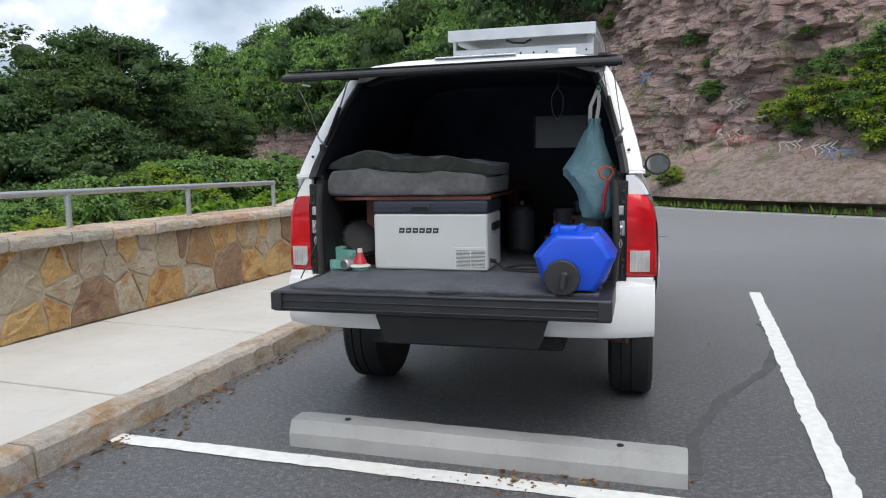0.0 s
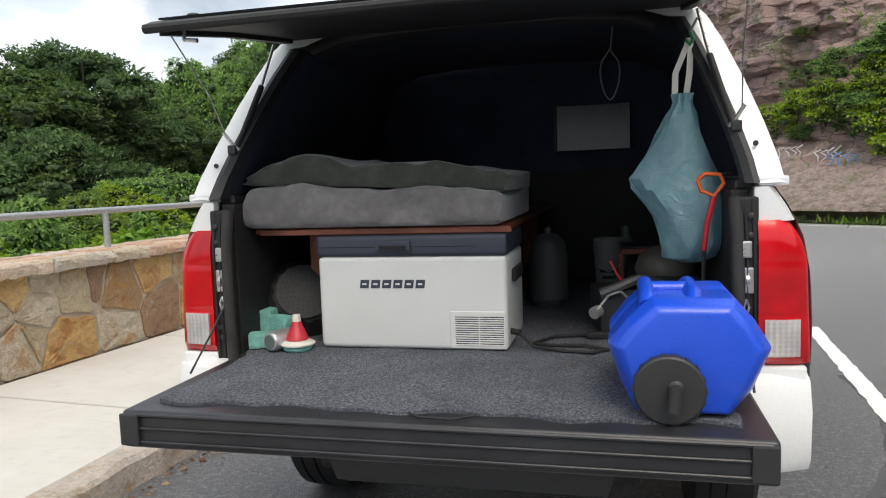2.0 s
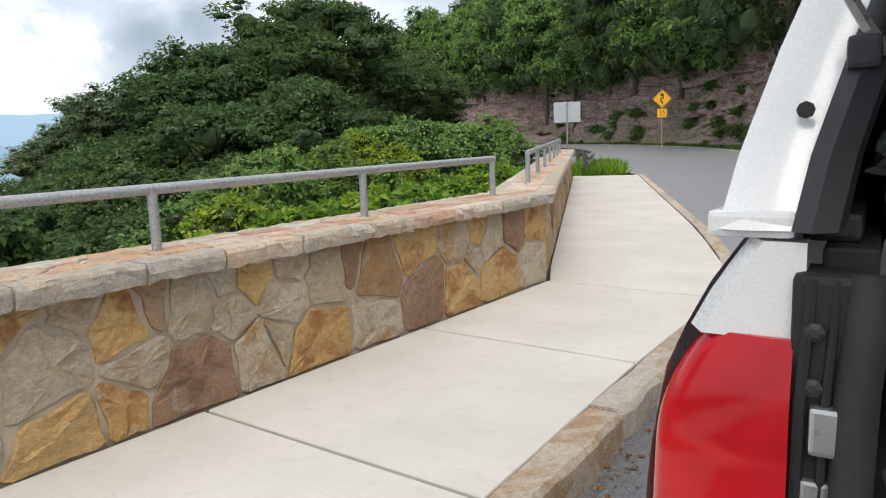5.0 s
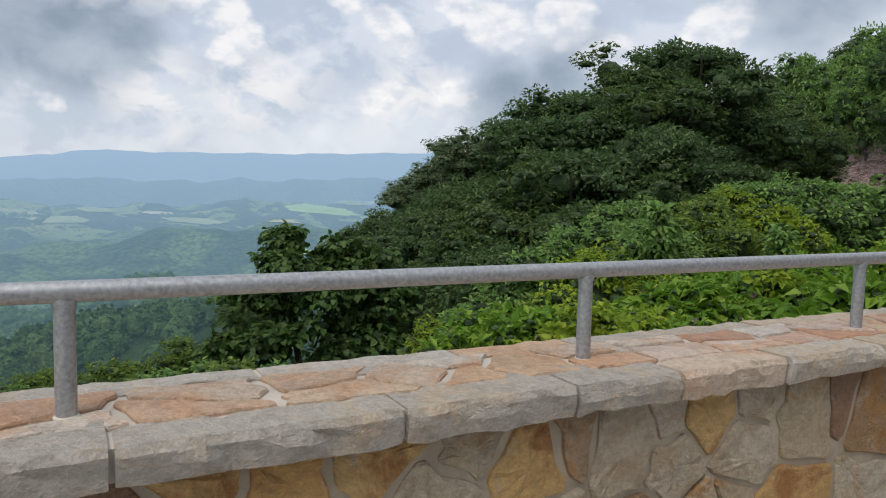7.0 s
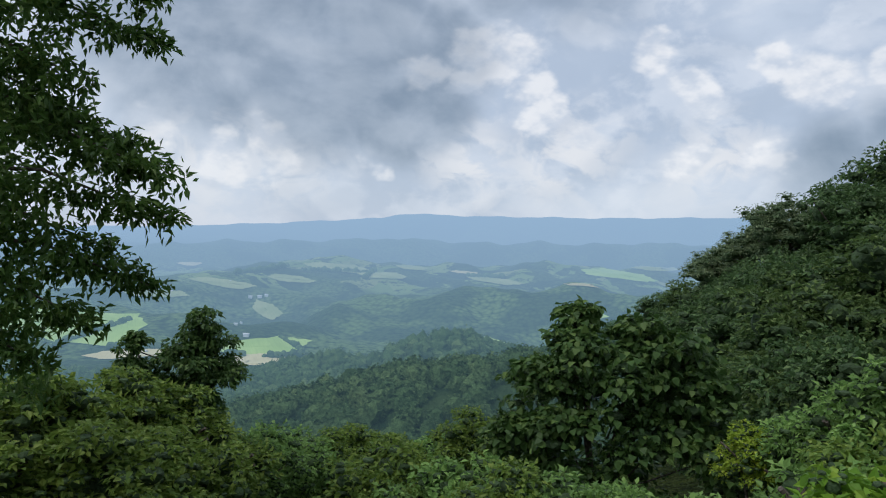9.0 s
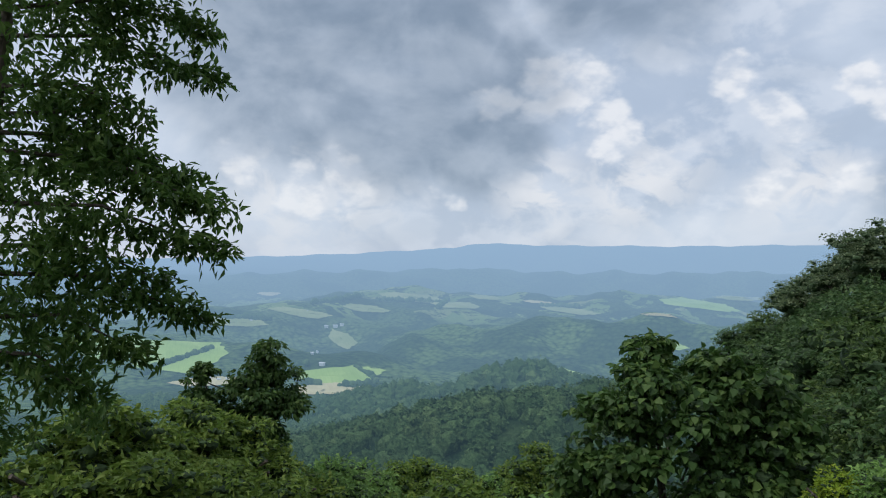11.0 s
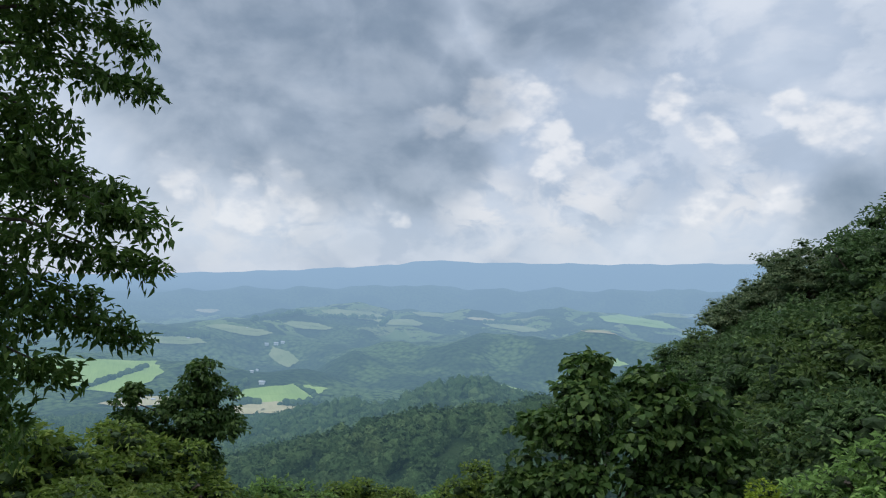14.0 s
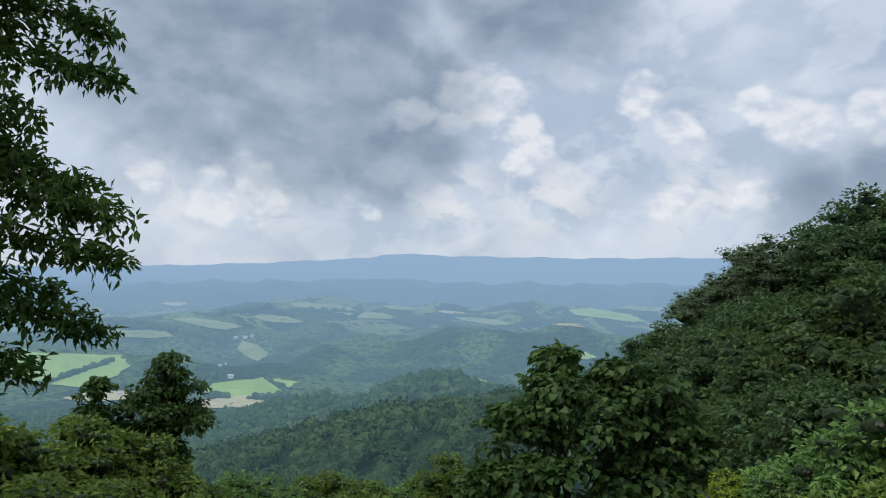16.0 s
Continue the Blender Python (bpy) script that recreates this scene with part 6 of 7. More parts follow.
part("cord", tube([(0, 0, 0.165)] + [(0.031 * math.sin(a) * (1 - 0.25 * math.cos(a)), 0, 0.075 - 0.075 * math.cos(a)) for a in (math.pi + 0.35 + (2 * math.pi - 0.7) * i / 22 for i in range(23))] + [(0.002, 0, 0.165), (0.01, 0, 0.24)], 0.003, 6), plain("grey cord", (0.12, 0.12, 0.12), 0.8), loop, "", True)
# ---- cliff, woods and shrubs ----
def blocky(u, v, rng_seed):
    """A stepped value for the block of a bedded rock at (u, v), arrays."""
    h = np.sin(u * 127.1 + v * 311.7 + rng_seed * 17.3) * 43758.5453
    return h - np.floor(h)


def cliff_height(s):
    return np.interp(s, [0, 20, 45, 60, 75, 100, 140, 165, 185], [12, 14, 17, 17, 12, 9, 6.5, 5.0, 3.0])


def build_cliff():
    line = along(CLIFF, 0.25)
    n = len(line)
    s = np.arange(n) * 0.25
    base = np.array([tuple(p) for p, _ in line])
    nor = np.array([(-q.x, -q.y) for _, q in line])       # into the hill
    for _ in range(30):
        nor[1:-1] = (nor[:-2] + nor[1:-1] + nor[2:]) / 3
    H = cliff_height(s)
    rows = 150
    talus = np.interp(s, [0, 30, 55, 72, 90], [2.0, 2.4, 2.4, 1.0, 0.4])
    run = np.interp(s, [0, 30, 55, 72, 90], [3.0, 4.2, 4.2, 1.8, 0.8])
    V = np.linspace(0, 1, rows)[:, None] ** 0.9
    Z = V * H[None, :]
    S = np.repeat(s[None, :], rows, 0)
    k = np.clip(Z / talus, 0, 1)
    back = run * k + 0.28 * np.clip(Z - talus, 0, None)
    wave = 0.9 * np.sin(S * 0.21 + 1.0) + 0.5 * np.sin(S * 0.53 + Z * 0.12) + 0.12 * np.sin(S * 1.3 + Z * 0.3)
    lay = np.floor((Z + 0.35 * np.sin(S * 0.15) + 0.2 * np.sin(S * 0.47)) / 0.85)
    fine = np.floor((Z + 0.35 * np.sin(S * 0.15) + 0.2 * np.sin(S * 0.47)) / 0.28)
    cell = np.floor(S / 1.6 + blocky(lay, 0 * lay, 3.0) * 7)
    cell2 = np.floor(S / 0.62 + blocky(fine, 0 * fine, 5.0) * 7)
    step = 0.95 * blocky(cell, lay, 1.0) + 0.42 * blocky(cell2, fine, 2.0) + 0.35 * blocky(lay, lay * 0.0, 9.0)
    rocky = np.clip((Z - talus * 0.2) / 1.5, 0.25, 1)
    back = back + (step * 0.7 + wave * 0.7) * rocky - 1.0 * (V > 0.02)
    back = np.maximum(back, -0.2)
    X = base[:, 0][None, :] + nor[:, 0][None, :] * back
    Y = base[:, 1][None, :] + nor[:, 1][None, :] * back
    Z = Z - 0.1 + 0.015 * RNG.normal(size=Z.shape) * rocky
    verts = np.stack([X.ravel(), Y.ravel(), Z.ravel()], 1)
    faces = [(i * n + j, i * n + j + 1, (i + 1) * n + j + 1, (i + 1) * n + j) for i in range(rows - 1) for j in range(n - 1)]
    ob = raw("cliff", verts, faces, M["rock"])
    return tagged(ob, "bedded red sandstone road-cut cliff with ledges", "cliff", kind="structure"), X, Y, Z


cliff, CX, CY, CZ = build_cliff()


def leaf_arrays(P, axis, normal, length, width, fold=0.12, broad=False):
    """Leaves folded along the rib: slim kites, or broad six-sided blades."""
    side = np.cross(axis, normal)
    side /= np.linalg.norm(side, axis=1, keepdims=True) + 1e-9
    normal = np.cross(side, axis)
    L, W = length[:, None], width[:, None]
    tip = P + axis * L - normal * L * 0.16
    if broad:
        lo, hi = P + axis * L * 0.2 + normal * W * fold * 2, P + axis * L * 0.62 + normal * W * fold * 2
        rows = [P, lo + side * W, hi + side * W * 0.86, tip, hi - side * W * 0.86, lo - side * W]
    else:
        mid = P + axis * L * 0.42 + normal * W * fold * 3
        rows = [P, mid + side * W, tip, mid - side * W]
    verts = np.stack(rows, 1).reshape(-1, 3)
    faces = np.arange(len(verts)).reshape(-1, len(rows))
    return verts, faces


def unit(a):
    return a / (np.linalg.norm(a, axis=1, keepdims=True) + 1e-9)


def ball(rng, sub):
    bm = bmesh.new()
    bmesh.ops.create_icosphere(bm, subdivisions=sub, radius=1)
    v = np.array([tuple(p.co) for p in bm.verts])
    f = np.array([[q.index for q in t.verts] for t in bm.faces])
    bm.free()
    return v, f


BALL2, BALL1, BALL3 = ball(RNG, 2), ball(RNG, 1), ball(RNG, 3)


def lumpy(v, seed, amount, freq=2.0):
    k = sum(np.sin(v @ d * freq * m + seed * p) / m for d, m, p in zip(unit(np.random.default_rng(int(seed * 10) + 3).normal(size=(5, 3))), (1, 1.7, 2.3, 3.1, 4.5), (1, 2, 3, 4, 5)))
    return v * (1 + amount * k / 2.2)[:, None]


def crown_mesh(name, blobs, leaf, count, material, seed, core=0.68, droop=0.25, slim=0.3, ragged=0.3, sprays=8, broad=False, even=False):
    """A crown of boughs (x, y, z, radius, flatness); each bough carries flat sprays of leaves round a dense heart,
    darkened as inner shade.
    """
    rng = np.random.default_rng(seed)
    B = np.array(blobs, float)
    V, F, off = [], [], 0
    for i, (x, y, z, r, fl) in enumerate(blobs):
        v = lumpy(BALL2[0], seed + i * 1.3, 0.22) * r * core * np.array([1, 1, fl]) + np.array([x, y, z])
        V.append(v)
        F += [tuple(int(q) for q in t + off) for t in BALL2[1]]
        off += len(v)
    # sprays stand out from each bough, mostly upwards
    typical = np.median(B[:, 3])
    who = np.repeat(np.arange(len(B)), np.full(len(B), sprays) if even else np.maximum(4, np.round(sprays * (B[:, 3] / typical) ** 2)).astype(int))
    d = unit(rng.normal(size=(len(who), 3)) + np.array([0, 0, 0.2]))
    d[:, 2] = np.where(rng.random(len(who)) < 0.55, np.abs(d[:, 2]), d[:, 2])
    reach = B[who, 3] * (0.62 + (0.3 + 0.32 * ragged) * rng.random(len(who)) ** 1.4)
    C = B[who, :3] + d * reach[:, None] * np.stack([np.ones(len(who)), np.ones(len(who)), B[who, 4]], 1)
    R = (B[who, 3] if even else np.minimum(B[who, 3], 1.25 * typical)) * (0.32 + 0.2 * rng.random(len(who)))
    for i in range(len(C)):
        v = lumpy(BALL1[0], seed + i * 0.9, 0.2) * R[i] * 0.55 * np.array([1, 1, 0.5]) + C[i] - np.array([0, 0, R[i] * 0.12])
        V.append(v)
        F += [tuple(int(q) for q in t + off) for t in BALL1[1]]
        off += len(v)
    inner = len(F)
    area = R if even else R ** 2
    pick = rng.choice(len(C), count, p=area / area.sum())
    e = unit(rng.normal(size=(count, 3)))
    e[:, 2] = np.where(rng.random(count) < 0.7, np.abs(e[:, 2]), e[:, 2])
    k = 0.5 + 0.62 * rng.random(count) ** 0.6
    P = C[pick] + e * (R[pick] * k)[:, None] * np.array([1.1, 1.1, 0.62])
    out = unit(e + 0.5 * d[pick])
    axis = unit(out * np.array([1, 1, 0.4]) + rng.normal(size=(count, 3)) * 0.45 + np.array([0, 0, -droop]))
    normal = unit(e * 0.55 + np.array([0, 0, 0.8]) + rng.normal(size=(count, 3)) * 0.33)
    L = leaf * (0.65 + 0.7 * rng.random(count))
    v, f = leaf_arrays(P, axis, normal, L, L * slim, broad=broad)
    V.append(v)
    F += (f + off).tolist()
    data = bpy.data.meshes.new(name)
    data.from_pydata(np.concatenate(V).tolist(), [], F)
    data.materials.append(material)
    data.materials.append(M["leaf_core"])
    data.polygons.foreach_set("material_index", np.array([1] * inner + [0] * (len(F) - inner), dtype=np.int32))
    return data


def broad_blobs(seed, R, H, n):
    """Boughs of a round-headed tree of crown radius R and crown height H, its foot at z = 0."""
    rng = np.random.default_rng(seed)
    out = [(0, 0, H * 0.5, R * 0.6, 0.95)]
    for i in range(n):
        a = i * 2.39996 + rng.normal() * 0.25
        t = (i + 0.5) / n
        rr = R * math.sin(math.pi * (0.14 + 0.8 * t)) * (0.66 + 0.26 * rng.random())
        out.append((rr * math.cos(a), rr * math.sin(a), H * (0.06 + 0.8 * t) + rng.normal() * 0.04 * H, R * (0.2 + 0.19 * rng.random()), 0.82))
    return out


def limbs(seed, R, H, foot, trunk_r):
    rng = np.random.default_rng(seed + 50)
    bm = tube([(0, 0, -foot - 0.4), (rng.normal() * 0.1, rng.normal() * 0.1, -foot * 0.4), (0, 0, H * 0.25), (0.1, 0, H * 0.6)], [trunk_r * 1.3, trunk_r, trunk_r * 0.75, trunk_r * 0.3], 9)
    for i in range(7):
        a = rng.random() * 6.28
        z = H * (0.02 + 0.35 * rng.random())
        tip = Vector((math.cos(a) * R * 0.75, math.sin(a) * R * 0.75, z + H * (0.25 + 0.2 * rng.random())))
        tube([(0, 0, z - 0.3), tip * 0.45 + Vector((0, 0, z * 0.4)), tip], [trunk_r * 0.55, trunk_r * 0.35, 0.03], 6, bm)
    return bm


def tree_kind(name, label, seed, R, H, foot, leaf, count, material, group, n=13, trunk_r=0.2, ragged=0.3):
    t = thing(name, Matrix(), label, "tree", group)
    part("trunk", limbs(seed, R, H, foot, trunk_r), M["bark"], t, "grey bark trunk and limbs", True)
    ob = new("crown", crown_mesh("crown", broad_blobs(seed, R, H, n), leaf, count, material, seed, 0.42 if R > 2 else 0.36, ragged=ragged))
    ob.parent = t
    return t


def ground_at(x, y):
    return float(ground_height(np.array([float(x)]), np.array([float(y)]))[0])


EYE_END = Vector((-3.3, 5.45, 1.78))


def place(az, d):
    p = EYE_END + d * Vector((-math.sin(radians(az)), math.cos(radians(az)), 0))
    return p.x, p.y


used = set()


def stand(proto, x, y, z, size, turn, tall=1.0):
    m = pose(x, y, z, 0, 0, turn)
    if proto.name not in used:
        used.add(proto.name)
        proto.matrix_basis = m @ Matrix.Diagonal((size, size, size * tall, 1))
        return proto
    ob = copy_thing(proto, m)
    ob.scale = (size, size, size * tall)
    return ob


oak = [tree_kind("oak_tree", "dark green broadleaf tree with a dense lumpy crown", 11 + i, 4.4, 6.6, 5.0, 0.21, 17000, M["leaf_oak_olive"] if i == 1 else M["leaf_oak"], "trees on the slope", 30 + 3 * i, 0.22, 0.5) for i in range(3)]
elm = [tree_kind("woodland_tree", "mid green woodland tree with an uneven crown", 31 + i, 3.6, 6.2, 4.0, 0.27, 7600, M["leaf_mid"], "trees above the cliff", 24 + 3 * i, 0.18, 0.5) for i in range(3)]
ash = tree_kind("grey_leaved_tree", "thin grey-green tree with a ragged crown", 51, 3.4, 5.4, 4.0, 0.2, 8500, M["leaf_grey"], "trees on the slope", 30, 0.16, 1.0)
bush = [tree_kind("bush", "mid green leafy bush", 61 + i, 1.15, 1.5, 0.4, 0.11, 3300, M["leaf_mid"], "bushes below the wall", 20, 0.04) for i in range(2)]
olive = tree_kind("olive_green_bush", "olive green bush on the slope", 71, 1.15, 1.5, 0.4, 0.1, 4300, M["leaf_olive"], "bushes below the wall", 20, 0.04)
weed = [tree_kind("weed_clump", "bright green weeds behind the stone wall", 81 + i, 0.5, 0.62, 0.2, 0.085, 1300, m, "weeds behind the wall", 16, 0.012) for i, m in enumerate((M["leaf_bright"], M["leaf_bright"], M["leaf_yellow"]))]
goldbush = tree_kind("yellow_green_bush", "yellow-green leafy bush on the slope", 91, 1.15, 1.5, 0.4, 0.1, 4000, M["leaf_yellow"], "bushes below the wall", 20, 0.04)

# the big trees north-west of the bend: azimuth, distance, elevation of the top, size
RNG_T = np.random.default_rng(5)
for i, (az, d, el, size) in enumerate([(24.5, 37, 11.6, 1.0), (30, 34, 9.9, 0.95), (35, 32, 7.4, 0.9), (37.6, 30, 5.6, 0.7), (21.2, 43, 7.6, 0.8), (27.5, 29, 4.8, 0.9), (33.5, 27, 3.6, 0.9),
                                       (38, 25, 1.2, 0.85), (41, 28, 0.2, 0.8), (44, 34, -0.9, 0.75), (46.3, 45, -0.8, 0.72), (49.8, 55, -3.2, 0.7), (52.8, 65, -5.0, 0.7), (26, 24, 0.6, 0.8), (31, 23, -1.5, 0.8), (36, 21, -4.5, 0.8), (40, 23, -5.8, 0.75), (44.5, 27, -7, 0.75), (49, 38, -7, 0.7), (19, 48, 6.2, 0.85), (22.5, 33, 2.0, 0.8), (56, 80, -6.9, 0.8), (59.5, 95, -8.8, 0.9)]):
    x, y = place(az, d)
    top = 1.78 + d * math.tan(radians(el))
    p = oak[i % 3]
    stand(p, x, y, top - 7.0 * size, size, RNG_T.random() * 360)
for az, d, el, size in ((42.4, 32, 4.4, 0.55), (44.6, 34, 2.4, 0.5), (46.6, 37, 0.6, 0.5)):
    x, y = place(az, d)
    stand(ash, x, y, 1.78 + d * math.tan(radians(el)) - 5.8 * size, size, RNG_T.random() * 360)

# woods on the hill above the cliff
count = 0
for j, off in enumerate((2.5, 7, 12.5, 19, 28)):
    for p, n in along(CLIFF, 5.2 + j * 0.5)[6:]:
        q = p - n * (off + RNG_T.normal() * 0.9) + Vector((RNG_T.normal(), RNG_T.normal())) * 0.8
        az = math.degrees(math.atan2(-q.x, q.y - 0.4))
        dist = q.length
        if -31 < az < 27 and dist < 125:
            k = int(np.argmin((CX[-1] - q.x) ** 2 + (CY[-1] - q.y) ** 2))
            if az < -6 and off < 10:
                continue
            z = max(ground_at(q.x, q.y), min(CZ[-1][k], 2 + off * 0.8) if off < 12 else 0)
            stand(elm[count % 3] if count % 4 else oak[count % 3], q.x, q.y, z + 1.2, 1.05 + 0.45 * RNG_T.random(), RNG_T.random() * 360, 1.15 + 0.4 * RNG_T.random())
            count += 1

# shrubs on the cliff's ledges and foot
count = 0
for p, n in along(CLIFF, 1.5)[8:]:
    i = int(np.argmin((CX[0] - p.x) ** 2 + (CY[0] - p.y) ** 2))
    for k in range(3):
        row = int(RNG_T.choice([2, 5, 8, 12, 17, 24, 30, 36, 44, 56, 78, 98, 120]))
        if RNG_T.random() < 0.5:
            j = min(CX.shape[1] - 1, i + int(RNG_T.integers(0, 6)))
            stand([bush[0], bush[1], olive, goldbush][int(RNG_T.choice([0, 1, 2, 3], p=[0.42, 0.38, 0.12, 0.08]))], CX[row, j], CY[row, j], CZ[row, j] - 0.1, 0.25 + 0.5 * RNG_T.random(), RNG_T.random() * 360, 0.8)
for az, d, el, size, kind in [(-23.5, 27, 4.2, 0.8, 3), (-25.5, 26, 5.2, 0.8, 3), (-27.2, 25.5, 4.4, 0.8, 1), (-28.5, 25, 6.5, 0.8, 3), (-26.5, 27, 7.2, 0.8, 1), (-29.5, 24, 2.6, 0.7, 3), (-24.2, 28, 6.2, 0.8, 1), (-28.8, 25, 5.2, 0.8, 1), (-25.6, 27, 3.6, 0.7, 0), (-27.6, 26, 2.8, 0.6, 0), (-29.6, 25, 8.6, 0.9, 1), (-22.5, 29, 1.2, 0.6, 1), (-30, 24, 4.2, 1.1, 3)]:
    x, y = -d * math.sin(radians(az)), 0.44 + d * math.cos(radians(az))
    stand([bush[0], bush[1], olive, goldbush][kind], x, y, 1.4 + d * math.tan(radians(el)) - 1.3 * size, size, RNG_T.random() * 360)

# trees out of view behind the lot, added for the door mirror to reflect
for i, x in enumerate((2, 6.5, 11, 15, 19.5, 24)):
    stand(elm[i % 3], x, -29 - 2.5 * (i % 2), 1.5, 1.3, i * 67)

# weeds and bushes just behind the parapet
for i in range(100):
    y = 3.3 + 8.5 * RNG_T.random()
    d = 0.42 + 3.6 * RNG_T.random() ** 1.3
    q = WALL @ Vector((-0.25 - d, y, 0)) if y < 5 else WALL_2 @ Vector((-0.55 - d, (y - 5) * 1.6, 0))
    g = ground_at(q.x, q.y)
    lift = 0.1 + 0.28 * min(d, 2.6)
    stand(weed[int(RNG_T.choice([0, 1, 2], p=[0.48, 0.42, 0.1]))], q.x, q.y, g + lift - 0.25, 0.75 + 0.45 * RNG_T.random(), RNG_T.random() * 360, 0.8 + 0.4 * RNG_T.random())
for az, d, el, size, kind in [(27.4, 14, -1.9, 0.85, 0), (26.0, 13, -3.4, 0.8, 1), (22, 15, -1.4, 0.9, 2), (18.5, 17, 0.2, 1.0, 1), (15.5, 19, 0.5, 1.2, 0), (20.2, 16, -0.6, 0.7, 3), (20, 12, -2.2, 1.0, 2), (16, 13, -2.0, 1.0, 3), (24, 11, -4.2, 0.9, 1), (30, 12, -4.0, 1.0, 0), (33, 12, -5.5, 1.1, 1), (29, 9, -7.0, 0.9, 3),
                              (12.5, 22, 0.5, 1.6, 1), (10.5, 25, 0.6, 1.6, 0), (44.4, 14, -12.9, 0.7, 3), (42.4, 14.5, -12.6, 0.7, 3), (39.6, 13.5, -11.4, 0.9, 1), (38, 13, -9.8, 0.9, 1), (40.5, 13.5, -11.6, 0.9, 1), (35.5, 12, -10.5, 0.9, 0), (37, 9, -14, 1.1, 1), (33, 9.5, -11, 1.1, 2),
                              (62, 9, -18.2, 0.9, 2), (57.5, 9, -18.6, 0.9, 0), (53, 8.6, -19, 0.9, 1), (67, 10, -17.8, 1.0, 0), (72, 11, -17, 1.1, 2), (49, 8.2, -19, 0.9, 0), (92, 15, -10.6, 1.2, 2), (96, 14, -11.2, 1.3, 2), (89.5, 15, -12.2, 1.1, 2), (100, 13, -10.8, 1.4, 2), (86, 17, -14.4, 1.2, 2), (82.5, 19, -14.9, 1.2, 1), (79.5, 21, -15.6, 1.2, 0), (77, 22, -15.6, 1.3, 2), (74.5, 24, -14.9, 1.2, 2), (71, 25, -15.8, 1.3, 2), (68, 26, -15.6, 1.4, 0), (65.2, 22, -13.6, 1.2, 2), (95, 12, -14.2, 1.3, 2), (90, 13, -15, 1.2, 2)]:
    x, y = place(az, d)
    stand([bush[0], bush[1], olive, goldbush][kind], x, y, 1.78 + d * math.tan(radians(el)) - 1.62 * size, size, RNG_T.random() * 360)
# trees on the fall of the slope
for i in range(46):
    az, d = 47 + 66 * RNG_T.random(), 34 + 85 * RNG_T.random() ** 0.8
    x, y = place(az, d)
    top = 1.78 + d * math.tan(radians(-17.4 + 1.4 * RNG_T.random() - 0.02 * (az - 60)))
    size = 0.8 + 0.35 * RNG_T.random()
    stand(elm[i % 3], x, y, top - 6.4 * size, size, RNG_T.random() * 360)


# single trees in front of the valley
def sapling(name, label, x, y, top, blobs, leaf, count, material, seed, stems, slim=0.36):
    """A young tree with leaves one can tell apart; blobs hang below its top."""
    g = ground_at(x, y)
    t = thing(name, pose(x, y, g), label, "tree")
    h = top - g
    rng = np.random.default_rng(seed)
    bm = bmesh.new()
    for sx, sy, hh in stems:
        tube([(0, 0, -0.3), (sx * 0.25, sy * 0.25, h * 0.35), (sx * 0.7, sy * 0.7, h * 0.7), (sx, sy, h * hh)], [0.075, 0.055, 0.035, 0.008], 7, bm)
    for b in blobs:
        tube([(b[0] * 0.3, b[1] * 0.3, h + b[2] - b[3] * 1.2), (b[0], b[1], h + b[2])], [0.03, 0.008], 5, bm)
    part("trunk", bm, M["bark"], t, "thin grey stems", True)
    ob = new("crown", crown_mesh("crown", [(a, b, h + c, r, f) for a, b, c, r, f in blobs], leaf, count, material, seed, 0.3, 0.6, slim, 0.5, 16, True, True))
    ob.parent = t
    return t


sapling("maple_sapling", "young broad-leaved tree with large drooping leaves", -17.3, 15.0, 0.4,
        [(-0.35, -0.5, -0.55, 0.42, 1.25), (0.1, -0.9, -1.3, 0.75, 1.0), (0.55, 0.7, -0.75, 0.5, 1.1), (0.95, 1.2, -1.35, 0.75, 0.9), (-0.5, -1.2, -2.0, 0.8, 0.9), (0.6, 0.3, -2.0, 1.0, 0.9), (1.2, 1.7, -2.1, 0.8, 0.9), (0.2, -1.0, -3.1, 1.0, 0.9), (1.0, 0.9, -3.1, 1.1, 0.9), (-0.7, -1.7, -3.4, 0.8, 0.9), (1.7, 2.0, -3.3, 0.8, 0.9), (0.3, 0.0, -4.3, 1.4, 0.8)],
        0.19, 7200, M["leaf_sapling"], 201, [(-0.35, -0.5, 0.97), (0.55, 0.7, 0.94), (0.1, -1.0, 0.75), (1.2, 1.6, 0.8)], 0.4)
sapling("ash_sapling", "small dark green tree leaning over the valley", -20.9, 6.05, -0.2,
        [(0.05, 0.25, -0.5, 0.42, 1.1), (-0.2, 0.55, -1.0, 0.55, 0.9), (0.1, -0.1, -1.25, 0.6, 0.9), (0.0, 0.45, -1.7, 0.65, 0.8), (0.1, -0.6, -1.9, 0.6, 0.8), (0.0, 0.1, -2.3, 0.6, 0.8), (0, -1.2, -0.9, 0.3, 1.3), (0, -1.3, -1.6, 0.5, 1)],
        0.12, 8200, M["leaf_sapling"], 203, [(0.05, 0.2, 0.97), (0, -1.2, 0.9)], 0.26)


for x, y, top, seed in ((-7.3, 14.3, 1.35, 207), (-5.9, 15.6, 1.0, 209), (-9.6, 13.4, -0.4, 211)):
    sapling("slender_sapling", "slender young tree with a pointed crown above the weeds", x, y, top,
            [(0, 0, -0.25, 0.16, 1.5), (0.03, 0.05, -0.65, 0.3, 1.1), (-0.08, -0.05, -1.05, 0.42, 0.9), (0.1, 0.1, -1.55, 0.55, 0.8), (-0.1, 0.0, -2.1, 0.65, 0.8)],
            0.1, 2600, M["leaf_mid"], seed, [(0, 0, 0.98), (0.1, 0.1, 0.75)], 0.3)


